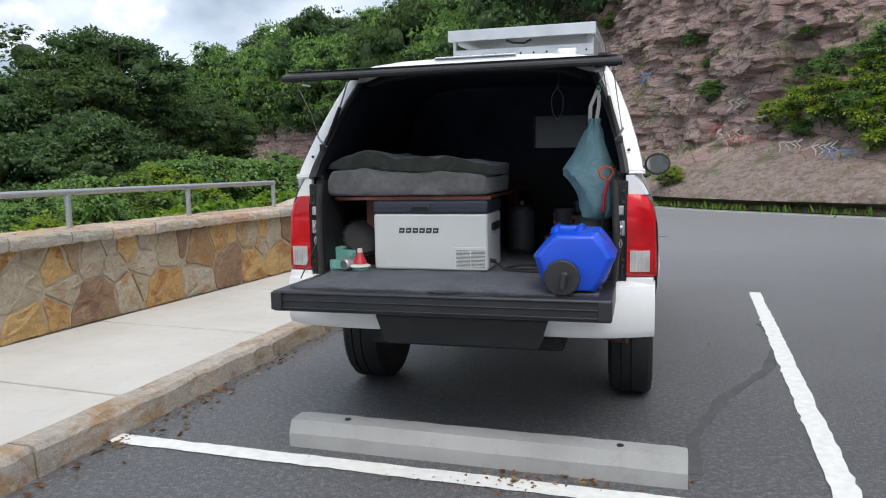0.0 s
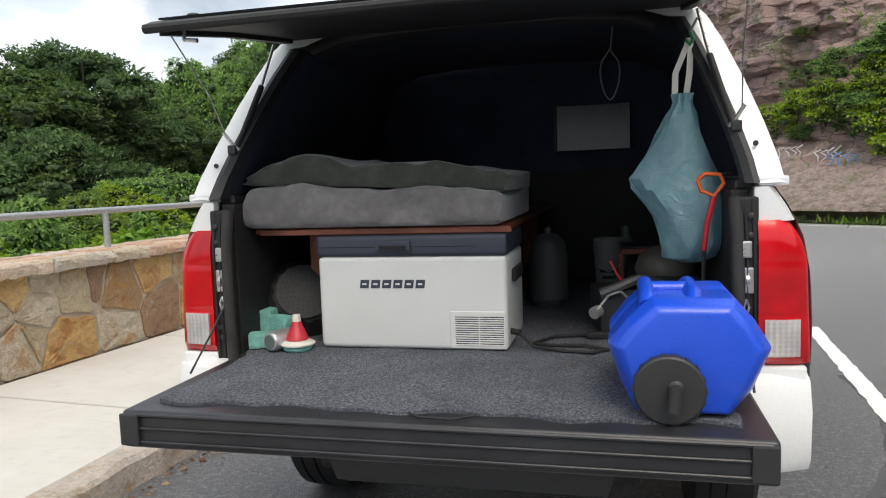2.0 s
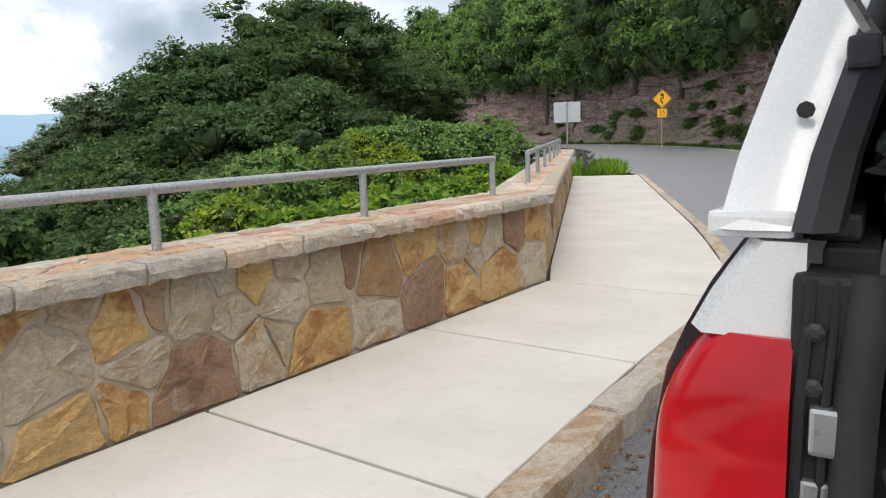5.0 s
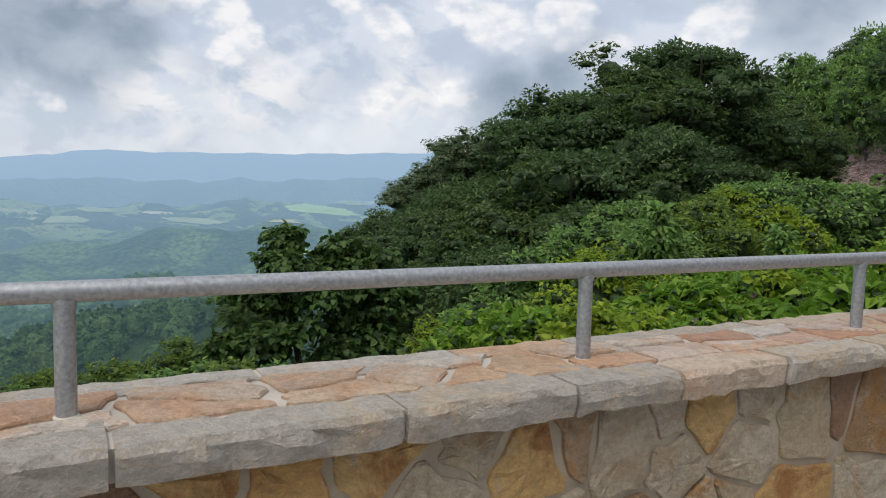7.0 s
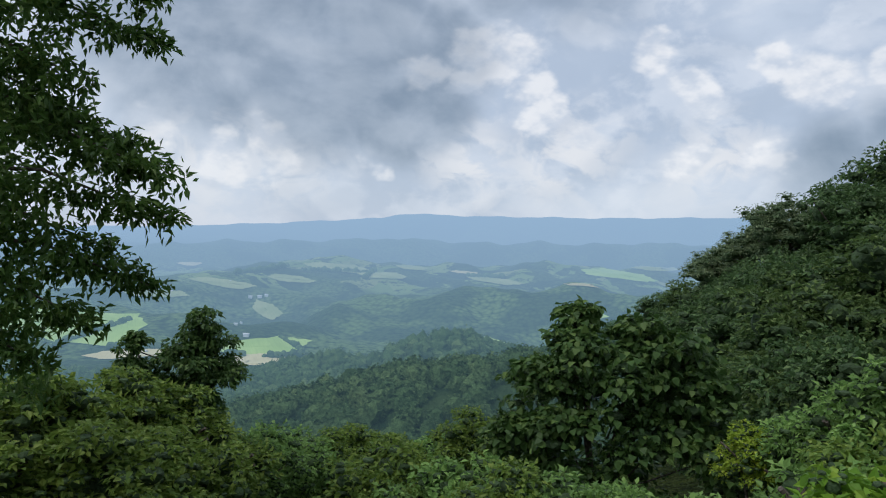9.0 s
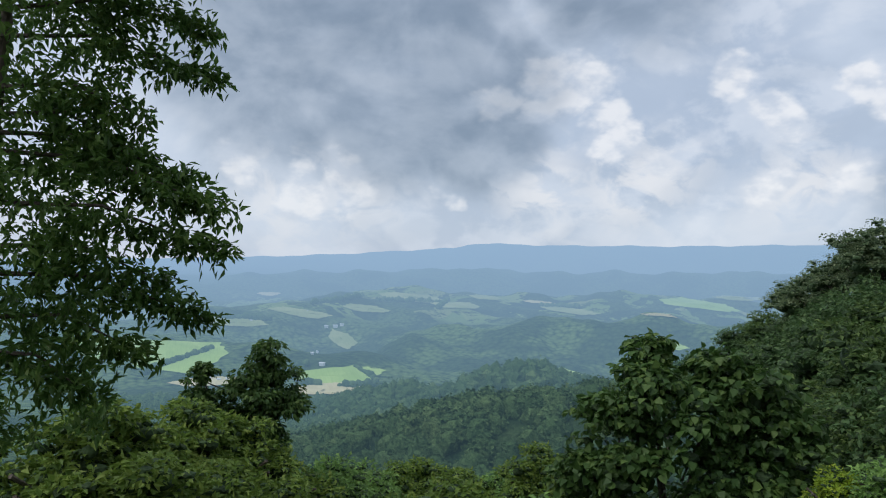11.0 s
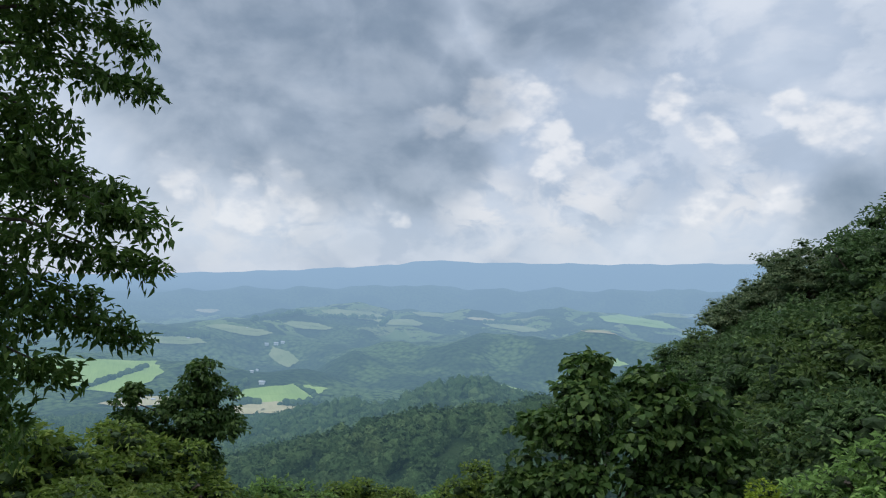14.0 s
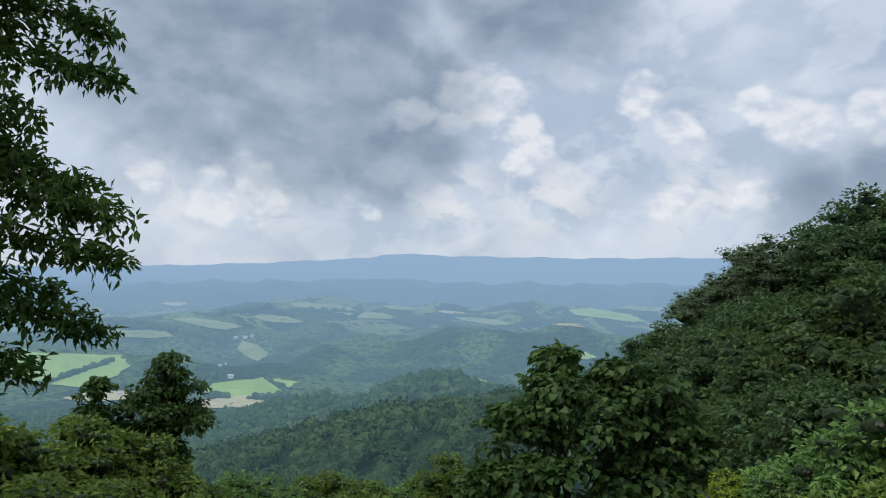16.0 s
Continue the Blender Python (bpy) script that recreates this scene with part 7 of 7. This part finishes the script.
def overhanging_tree():
    """The tree beside the viewpoint: limbs that reach over the valley, with twigs of narrow leaves."""
    rng = np.random.default_rng(77)
    x, y = place(108, 9.6)
    g = ground_at(x, y)
    t = thing("overhanging_tree", pose(x, y, g), "dark tree with drooping twigs of narrow leaves", "tree")
    h0 = 1.78 - g
    bm = tube([(0, 0, -0.4), (0.05, 0.1, h0 * 0.5), (-0.2, 0.15, h0), (-0.3, 0.3, h0 + 2.6), (-0.2, 0.2, h0 + 5)], [0.13, 0.1, 0.085, 0.06, 0.03], 9)
    # limbs: elevation and azimuth of the tip as seen from the viewpoint, and where it leaves the trunk
    twigs = []
    for el, az, rise, n in ((21.6, 93.1, 3.0, 50), (18.8, 92.3, 2.8, 64), (16, 92.7, 2.5, 60), (13, 92.5, 2.2, 60), (9.8, 96.7, 1.6, 34), (7.6, 97.3, 1.3, 40), (5.6, 93.9, 1.1, 60), (3.2, 91.1, 0.9, 84), (0.2, 91.3, 0.3, 72), (-2.4, 94.7, -0.2, 40), (-5, 92.1, -0.5, 70), (-7.4, 95.9, -1.0, 44), (25.6, 95.3, 3.6, 50), (-10.4, 99.3, -1.4, 40)):
        px, py = place(az, 9.1 + rng.normal() * 0.3)
        tip = Vector((px - x, py - y, h0 + 9.1 * math.tan(radians(el)) - 0.0))
        root = Vector((-0.2, 0.15, h0 + rise + 0.2))
        mid = root.lerp(tip, 0.5) + Vector((0, 0, 0.25))
        tube([root, mid, tip], [0.035, 0.02, 0.005], 6, bm)
        for i in range(int(n * 1.8)):
            k = 0.12 + 0.9 * rng.random() ** 0.8
            c = root * (1 - k) ** 2 + mid * 2 * k * (1 - k) + tip * k * k
            spread = 0.4 * (1.12 - k) + 0.05
            twigs.append(c + Vector(rng.normal(size=3) * (spread * 0.8, spread * 0.9, spread * 0.42)))
    # the thick of the crown, out to the other side
    for i in range(1150):
        az, el = 98.5 + 14 * rng.random(), -13 + 45 * rng.random()
        d = 8.7 + 2.2 * rng.random()
        px, py = place(az, d)
        twigs.append(Vector((px - x, py - y, h0 + d * math.tan(radians(el)))))
    part("trunk", bm, M["bark"], t, "slender dark trunk and limbs", True)
    C = np.array([tuple(c) for c in twigs])
    per = 8
    n = len(C) * per
    base = np.repeat(C, per, 0)
    hang = unit(rng.normal(size=(len(C), 3)) * 0.55 + np.array([0.25, 0.15, -0.4]))
    A = unit(np.repeat(hang, per, 0) * 0.8 + rng.normal(size=(n, 3)) * 0.55)
    P = base + A * 0.03 + rng.normal(size=(n, 3)) * 0.055
    N = unit(rng.normal(size=(n, 3)) * 0.6 + np.array([0, 0, 1.0]))
    L = 0.1 + 0.075 * rng.random(n)
    v, f = leaf_arrays(P, A, N, L, L * 0.2)
    raw("crown", v, f, M["leaf_overhang"], t)
    return t


overhanging_tree()


# distant woods on the spurs: crowns past counting
def far_woods(name, r0, r1, az0, az1, gap, size, mesh, label, tufts):
    rng = np.random.default_rng(int(r0))
    n = int(radians(az1 - az0) * (r1 * r1 - r0 * r0) / 2 / gap ** 2)
    az = az0 + (az1 - az0) * rng.random(n)
    r = np.sqrt(r0 * r0 + (r1 * r1 - r0 * r0) * rng.random(n))
    x, y = -3.3 - r * np.sin(np.radians(az)), 5.45 + r * np.cos(np.radians(az))
    z = ground_height(x, y)
    bv, bf = mesh
    V, F, off = [], [], 0
    for i in range(n):
        s = size * (0.65 + 0.7 * rng.random())
        at = np.array([x[i], y[i], z[i] + s * 0.1])
        wide = np.array([1, 1, 0.95 + 0.35 * rng.random()])
        v = lumpy(bv, i * 0.7, 0.36, 3.4) * s * wide + at
        V.append(v)
        F += (bf + off).tolist()
        off += len(v)
        if tufts:
            e = unit(rng.normal(size=(tufts, 3)) + np.array([0, 0, 0.5]))
            P = lumpy(e, i * 0.7, 0.36, 3.4) * s * wide * (0.93 + 0.16 * rng.random((tufts, 1))) + at
            A = unit(rng.normal(size=(tufts, 3)) * 0.7 + e * 0.4)
            N = unit(e * 0.7 + np.array([0, 0, 0.7]) + rng.normal(size=(tufts, 3)) * 0.35)
            L = s * (0.2 + 0.16 * rng.random(tufts))
            v, f = leaf_arrays(P, A, N, L, L * 0.42)
            V.append(v)
            F += (f + off).tolist()
            off += len(v)
    data = bpy.data.meshes.new(name)
    data.from_pydata(np.concatenate(V).tolist(), [], F)
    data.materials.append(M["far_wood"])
    return tagged(new(name, data), label, "forest", kind="stuff")


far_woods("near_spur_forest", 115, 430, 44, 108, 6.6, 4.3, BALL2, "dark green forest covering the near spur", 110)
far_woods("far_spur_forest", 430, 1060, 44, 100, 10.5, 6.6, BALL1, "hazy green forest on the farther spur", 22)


# fields, farm buildings and tree rows on the valley floor
def on_land(az, el, r0=1000.0):
    """Where a sight line from the overlook comes down on the country."""
    r = np.arange(r0, 4600.0, 6.0)
    z = far_height(np.full_like(r, az), r)
    hit = np.nonzero(z > 1.78 + r * math.tan(radians(el)))[0]
    i = int(hit[0]) if len(hit) else len(r) - 1
    return r[i]


def field_material(name, a, b):
    k = Nodes(name)
    v = k.coords("world")
    col = k.mix(k.ramp(k.noise(v, 0.012, 5, 0.6), 0.38, 0.62), a, b)
    col = k.mix(k.ramp(k.noise(k.coords("world", (0.02, 0.3, 0.0)), 1.0, 4), 0.45, 0.65, 0, 0.25), col, tuple(q * 0.7 for q in a))
    k.set(Base_Color=col, Roughness=1.0, Specular_IOR_Level=0.05)
    painted_haze(k, from_view(k))
    return k.m


M["pasture"] = field_material("sunlit pasture", (0.36, 0.52, 0.15), (0.46, 0.62, 0.2))
M["hay"] = field_material("mown hay meadow", (0.56, 0.5, 0.28), (0.66, 0.6, 0.36))
M["meadow"] = field_material("rough hill meadow", (0.3, 0.36, 0.16), (0.4, 0.44, 0.22))


def field(az, el, wide, tall, lean, kind, label):
    """A field draped on the land: its middle, half its width and height in degrees as seen from the overlook, its lean."""
    rng = np.random.default_rng(int(az * 100 + el * 10 + 900))
    r_mid = on_land(az, el)
    rings, sides, run = 3, 6, 5
    n = sides * run
    turns = [(i + 0.6 * (rng.random() - 0.5)) * 2 * math.pi / sides for i in range(sides)]
    corners = [Vector((math.cos(a), math.sin(a))) * (0.85 + 0.35 * rng.random()) for a in turns]
    V, F = [], []
    for q in range(rings + 1):
        for i in range(n):
            c = corners[i // run].lerp(corners[(i // run + 1) % sides], (i % run) / run) * (1 + 0.05 * math.sin(i * 2.7)) * (q / rings)
            da, de = 1.3 * wide * c.x, 1.15 * tall * c.y
            r = min(max(on_land(az + da, el + de + lean * da), r_mid * 0.8), r_mid * 1.25)
            t = radians(az + da)
            x, y = -3.3 - r * math.sin(t), 5.45 + r * math.cos(t)
            V.append((x, y, ground_at(x, y) + 0.0018 * r))
    for q in range(rings):
        for i in range(n):
            j = (i + 1) % n
            F.append((q * n + i, q * n + j, (q + 1) * n + j, (q + 1) * n + i))
    return tagged(raw("field", V, F, M[kind], None, "", True), label, "field", kind="structure")


for az, el, wide, tall, lean, kind, label in (
        (81.25, -9.00, 2.6, 0.62, -0.08, "pasture", "bright green pasture on a round knoll"), (82.45, -10.00, 3.0, 0.36, -0.06, "hay", "pale mown hay meadow below the pasture"),
        (93.25, -7.55, 2.9, 1.15, 0.06, "pasture", "wide bright green pasture on a slope"), (90.85, -9.45, 2.2, 0.3, 0.0, "hay", "pale hay strip beside farm buildings"), (97.85, -6.95, 2.2, 0.7, 0.05, "pasture", "green pasture near a farm track"),
        (76.05, -2.75, 2.4, 0.32, 0.06, "meadow", "pale green hill meadow below a wooded crest"), (72.35, -3.25, 1.6, 0.25, 0.0, "meadow", "pale green hill meadow"), (70.25, -2.53, 1.1, 0.16, 0.05, "meadow", "small pale meadow on a crest"),
        (63.45, -3.30, 2.0, 0.2, 0.07, "meadow", "long pale meadow on a hillside"), (66.05, -2.75, 1.0, 0.1, 0.05, "hay", "thin straw-coloured strip"), (54.05, -2.35, 2.3, 0.34, 0.08, "pasture", "long green field on the far slope"), (51.05, -1.75, 1.4, 0.14, 0.0, "meadow", "far pale field"), (56.45, -3.30, 1.3, 0.13, 0.02, "hay", "straw-coloured hay strip"),
        (56.45, -5.65, 1.4, 0.26, 0.0, "pasture", "green clearing among woods"), (63.45, -8.05, 0.9, 0.2, 0.2, "pasture", "small green clearing"), (71.05, -9.30, 1.3, 0.2, -0.1, "hay", "pale clearing between wooded spurs"),
        (87.05, -2.80, 0.8, 0.12, 0.0, "hay", "far pale field"), (81.25, -6.25, 1.0, 0.55, 0.3, "meadow", "pale meadow in a side valley"), (89.25, -5.05, 2.0, 0.3, 0.05, "meadow", "pale green hillside meadow"), (84.25, -4.25, 1.9, 0.3, 0.1, "meadow", "pale green hillside meadow"), (79.45, -3.75, 1.6, 0.22, 0.08, "meadow", "green hillside meadow")):
    field(az, el, wide, tall, lean, kind, label)

M["barn_roof"] = field_material("pale metal roof", (0.6, 0.62, 0.66), (0.7, 0.72, 0.75))
M["barn_wall"] = field_material("white boarded wall", (0.75, 0.75, 0.74), (0.82, 0.82, 0.8))


def farm_building(az, el, length, turn, label):
    """A gabled building standing on the valley floor."""
    r = on_land(az, el)
    x, y = -3.3 - r * math.sin(radians(az)), 5.45 + r * math.cos(radians(az))
    t = thing("farm_building", pose(x, y, ground_at(x, y), 0, 0, turn), label, "house", "farm buildings in the valley")
    w, h = length * 0.55, length * 0.3
    part("wall", box(-length / 2, length / 2, -w / 2, w / 2, -4, h + 2, 0.1, 1), M["barn_wall"], t)
    part("roof", loft([[Vector((q, -w / 2 - 1, h + 2)), Vector((q, w / 2 + 1, h + 2)), Vector((q, 0, h + 2 + w * 0.35))] for q in (-length / 2 - 1, length / 2 + 1)]), M["barn_roof"], t)


for az, el, length, turn in ((82.75, -8.17, 10, 60), (91.15, -9.25, 7, 10), (90.45, -9.30, 6, 80), (91.85, -9.20, 6, 40), (89.85, -9.35, 6, 20), (81.85, -5.17, 12, 70), (82.55, -5.27, 11, 80), (81.35, -5.10, 10, 60), (83.15, -7.15, 7, 30), (83.55, -7.30, 6, 70), (88.25, -4.85, 8, 50), (84.05, -4.05, 7, 0)):
    farm_building(az, el, length, turn, "small white farm building far down in the valley")

rng_v = np.random.default_rng(61)
V, F, off = [], [], 0
for az0, el0, az1, el1, n in ((84.05, -9.65, 82.85, -9.70, 9), (81.35, -9.80, 78.35, -9.65, 9), (85.85, -8.55, 83.85, -8.15, 10), (95.85, -8.75, 90.85, -6.95, 24), (92.35, -8.95, 89.35, -9.05, 14), (84.85, -9.25, 84.25, -8.55, 10), (78.45, -9.35, 80.25, -8.25, 12), (73.35, -3.05, 78.65, -3.00, 18), (79.85, -2.75, 83.85, -3.45, 20), (62.85, -2.95, 65.85, -3.05, 14), (86.85, -4.75, 90.85, -4.65, 16), (73.05, -2.85, 73.85, -3.55, 10)):
    for i in range(n):
        q = (i + 0.5 * rng_v.random()) / n
        az, el = az0 + (az1 - az0) * q, el0 + (el1 - el0) * q
        r = on_land(az, el)
        x, y = -3.3 - r * math.sin(radians(az)), 5.45 + r * math.cos(radians(az))
        s = (4.5 + 3.5 * rng_v.random()) * (1.0 if r < 2000 else 1.5)
        v = lumpy(BALL2[0], i + az0, 0.3, 3.0) * s * np.array([1, 1, 1.05]) + np.array([x, y, ground_at(x, y) + s * 0.7])
        V.append(v)
        F += (BALL2[1] + off).tolist()
        off += len(v)
tagged(raw("field_tree_rows", np.concatenate(V), F, M["far_wood"]), "dark rows of trees between far fields", "trees", kind="stuff")
# ---- signs, guard rail, verge and litter ----
M["sign_back"] = plain("bare sign aluminium", (0.5, 0.53, 0.55), 0.5, 0.4, vary=0.1, where="world")
M["sign_yellow"] = plain("yellow sign sheeting", (0.85, 0.42, 0.01), 0.45, vary=0.06, where="world")
M["sign_black"] = plain("black sign print", (0.012, 0.012, 0.012), 0.5, where="world")

board = thing("road_sign", pose(-5.15, 31.4, 0, 0, 0, 8), "blank back of a white road sign on a steel post", "sign")
part("panel", box(-0.5, 0.5, 0.03, 0.035, 1.72, 2.48, 0.002, 1), M["sign_back"], board, "bare aluminium back")
part("post", tube([(0, 0, -0.3), (0, 0, 2.45)], 0.028, 10), M["galv"], board, "", True)
for z in (1.85, 2.35):
    part("bracket", box(-0.06, 0.06, 0.015, 0.03, z, z + 0.04, 0.003, 1), M["galv"], board)

warn = thing("curve_warning_sign", pose(-2.15, 46.5, 0, 0, 0, 2), "yellow diamond winding-road sign with a 15 speed plate", "sign")
part("post", tube([(0, 0.02, -0.3), (0, 0.02, 3.4)], 0.03, 10), M["galv"], warn, "", True)
dm = pose(0, -0.02, 2.98, 90)
dia = part("diamond", prism([Vector((0.52, 0)), Vector((0, 0.52)), Vector((-0.52, 0)), Vector((0, -0.52))], 0.0, 0.004, 0.0015), M["sign_yellow"], warn, "yellow diamond", m=dm)
part("border", loft([[Vector((r * c, r * d, z)) for c, d in ((1, 0), (0, 1), (-1, 0), (0, -1))] for r, z in ((0.49, 0.0045), (0.49, 0.006), (0.462, 0.006), (0.462, 0.0045))], True, False), M["sign_black"], dia)
part("winding_arrow", tube([(0.02, -0.3, 0.01), (0.02, -0.2, 0.01), (-0.1, -0.1, 0.01), (-0.08, 0.0, 0.01), (0.08, 0.04, 0.01), (0.06, 0.12, 0.01), (0, 0.2, 0.01)], 0.035, 6), M["sign_black"], dia)
part("arrow_head", prism([Vector((-0.12, 0.16)), Vector((0.12, 0.16)), Vector((0, 0.34))], 0.006, 0.012), M["sign_black"], dia)
plate = part("speed_plate", box(-0.25, 0.25, -0.03, -0.026, 1.95, 2.42, 0.001, 1), M["sign_yellow"], warn, "yellow plate reading 15 M.P.H.")


def words(text, size, parent, m, material):
    c = bpy.data.curves.new("lettering", "FONT")
    c.body, c.size, c.extrude, c.align_x = text, size, 0.002, "CENTER"
    tmp = bpy.data.objects.new("lettering", c)
    data = bpy.data.meshes.new_from_object(tmp)
    bpy.data.objects.remove(tmp)
    bpy.data.curves.remove(c)
    data.materials.clear()
    data.materials.append(material)
    ob = new("lettering", data)
    ob.parent, ob.matrix_basis = parent, m
    return ob


words("15", 0.34, plate, pose(0, -0.033, 2.13, 90), M["sign_black"])
words("M.P.H.", 0.12, plate, pose(0, -0.033, 2.0, 90), M["sign_black"])

guard = thing("guard_rail", pose(-3.55, 23.5, 0), "galvanized steel guard rail beyond the parapet", "guard rail")
line = [Vector(p) for p in ((0.1, 0.3), (-0.05, 3.0), (-0.9, 6.5), (-2.6, 10.5), (-5.2, 15.5), (-8.2, 21))]
WB = [(0.0, 0.44), (0.05, 0.48), (0.05, 0.52), (0.0, 0.56), (0.0, 0.6), (0.05, 0.64), (0.05, 0.68), (0.0, 0.74)]
rows = []
for i, p in enumerate(line):
    d = (line[min(i + 1, 5)] - line[max(i - 1, 0)]).normalized()
    n = Vector((d.y, -d.x))
    rows.append([Vector((*(p + n * x), z)) for x, z in WB] + [Vector((*(p + n * (x - 0.006)), z)) for x, z in WB[::-1]])
part("beam", loft(rows), M["galv"], guard)
for p in [line[0].lerp(line[1], 0.3), line[1], line[1].lerp(line[2], 0.5), line[2], line[2].lerp(line[3], 0.5), line[3], line[4], line[5]]:
    part("post", box(p.x - 0.16, p.x - 0.03, p.y - 0.05, p.y + 0.05, -0.3, 0.74, 0.004, 1), M["bark"], guard)

# graffiti and a pale far line on the rock: plain strokes of paint
RNG_S = np.random.default_rng(12)
M["spray_white"] = plain("white spray paint", (0.58, 0.56, 0.55), 0.7, where="world")
M["spray_blue"] = plain("blue spray paint", (0.1, 0.28, 0.55), 0.7, where="world")
M["spray_red"] = plain("red spray paint", (0.6, 0.1, 0.09), 0.7, where="world")


def cliff_point(az, el, eye=(0.044, 0.44, 1.38)):
    """Where a sight line from the lot meets the cliff."""
    d = np.array([-math.sin(radians(az)), math.cos(radians(az))])
    tz = math.tan(radians(el))
    P = np.stack([CX, CY], -1) - np.array(eye[:2])
    along_d = P @ d
    off = np.abs(P @ np.array([d[1], -d[0]])) + np.abs(CZ - eye[2] - tz * along_d) + np.where(along_d < 3, 99, 0)
    i, j = np.unravel_index(np.argmin(off), off.shape)
    return Vector((CX[i, j], CY[i, j], CZ[i, j])) - 0.22 * Vector((d[0], d[1], 0))


for az, el, kind, w in ((-19.5, 1.9, "spray_white", 0.9), (-20.4, 1.5, "spray_red", 0.9), (-18.6, 2.3, "spray_red", 0.7), (-18.2, 4.6, "spray_blue", 0.6), (-13.2, 6.3, "spray_blue", 0.35), (-26.3, 0.4, "spray_blue", 0.6), (-25.2, 0.6, "spray_white", 0.5), (-15.2, -0.8, "spray_red", 0.5), (-23.4, 0.9, "spray_white", 0.5), (-19.8, 4.0, "spray_white", 0.6)):
    c = cliff_point(az, el)
    tag = thing("graffiti", Matrix.Translation(c) @ pose(0, 0, 0, 90, 0, az), "faded spray-paint scrawl on the rock face", "graffiti", "graffiti on the cliff")
    for i in range(4):
        x = -w / 2 + w * i / 3
        part("stroke", tube([(x + RNG_S.normal() * 0.05, -0.16 + RNG_S.normal() * 0.05, 0), (x + 0.1 + RNG_S.normal() * 0.06, 0.0, 0.03), (x - 0.05, 0.12, 0), (x + 0.12, 0.2 + RNG_S.normal() * 0.04, 0.02)], 0.022, 5), M[kind], tag)

# grass along the verge and beside the pavement's end
def grass(name, spots, label, lo, hi, material):
    P = np.array(spots)
    n = len(P)
    A = unit(RNG_S.normal(size=(n, 3)) * 0.35 + np.array([0, 0, 1.0]))
    N = unit(RNG_S.normal(size=(n, 3)) * np.array([1, 1, 0.1]))
    L = lo + (hi - lo) * RNG_S.random(n)
    v, f = leaf_arrays(P, A, N, L, np.full(n, 0.012) + L * 0.03, 0.05)
    ob = raw(name, v, f, material)
    return tagged(ob, label, "grass", kind="stuff")


spots = []
for p, n in along(CLIFF, 0.5):
    for _ in range(26):
        q = p + n * (1.25 - 2.4 * RNG_S.random()) + Vector(RNG_S.normal(size=2)) * 0.3
        spots.append((q.x, q.y, -0.03))
for _ in range(42000):
    i, j = int(RNG_S.integers(0, 60)), int(RNG_S.integers(0, CX.shape[1]))
    if math.sin(j * 0.05) + math.sin(j * 0.013 + i * 0.4) + RNG_S.normal() * 0.6 > 0.2:
        spots.append((CX[i, j], CY[i, j], CZ[i, j] - 0.02))
grass("verge_grass", spots, "green grass verge below the cliff", 0.1, 0.3, M["leaf_bright"])
spots = []
for _ in range(2600):
    q = WALL_2 @ Vector((0.1 + 1.3 * RNG_S.random(), 14.75 + 3.2 * RNG_S.random(), 0))
    spots.append((q.x, q.y, 0.0))
for _ in range(9000):
    y = -1 + 14 * RNG_S.random()
    d = 0.15 + 2.2 * RNG_S.random()
    q = WALL @ Vector((-0.32 - d, y, 0)) if y < 5 else WALL_2 @ Vector((-0.5 - d, (y - 5) * 1.5, 0))
    spots.append((q.x, q.y, 0.15 - 0.3 * d))
grass("rough_grass", spots, "rough green grass behind the parapet and past the pavement", 0.2, 0.62, M["leaf_bright"])

# dry leaves and grit along the kerb
P, S = [], []
for _ in range(520):
    y = -3.5 + 8.4 * RNG_S.random()
    q = WALL @ Vector((interp(y, KERB_X) + 0.2 + abs(RNG_S.normal()) * 0.09, y, 0))
    P.append((q.x, q.y, 0.006))
    S.append(0.012 + 0.03 * RNG_S.random() ** 2)
for _ in range(90):
    q = Vector((0.3 + RNG_S.normal() * 0.35, 3.56 + RNG_S.normal() * 0.06 - 0.08, 0))
    P.append((q.x, q.y, 0.006))
    S.append(0.01 + 0.03 * RNG_S.random() ** 2)
for _ in range(110):
    P.append((-1.0 + 4 * RNG_S.random(), 2.2 + 4.5 * RNG_S.random(), 0.006))
    S.append(0.006 + 0.014 * RNG_S.random() ** 2)
n = len(P)
A = unit(RNG_S.normal(size=(n, 3)) * np.array([1, 1, 0.25]))
N = unit(np.array([0, 0, 1.0]) + RNG_S.normal(size=(n, 3)) * 0.3)
v, f = leaf_arrays(np.array(P), A, N, np.array(S) * 1.4, np.array(S) * 0.45)
v[:, 2] = np.maximum(v[:, 2], 0.003)
tagged(raw("leaf_litter", v, f, leaf_material("dry brown leaves", (0.12, 0.05, 0.02), (0.24, 0.12, 0.05), (0.36, 0.28, 0.18), 0.1)), "dry brown leaves and grit along the kerb", "leaf litter", kind="stuff")
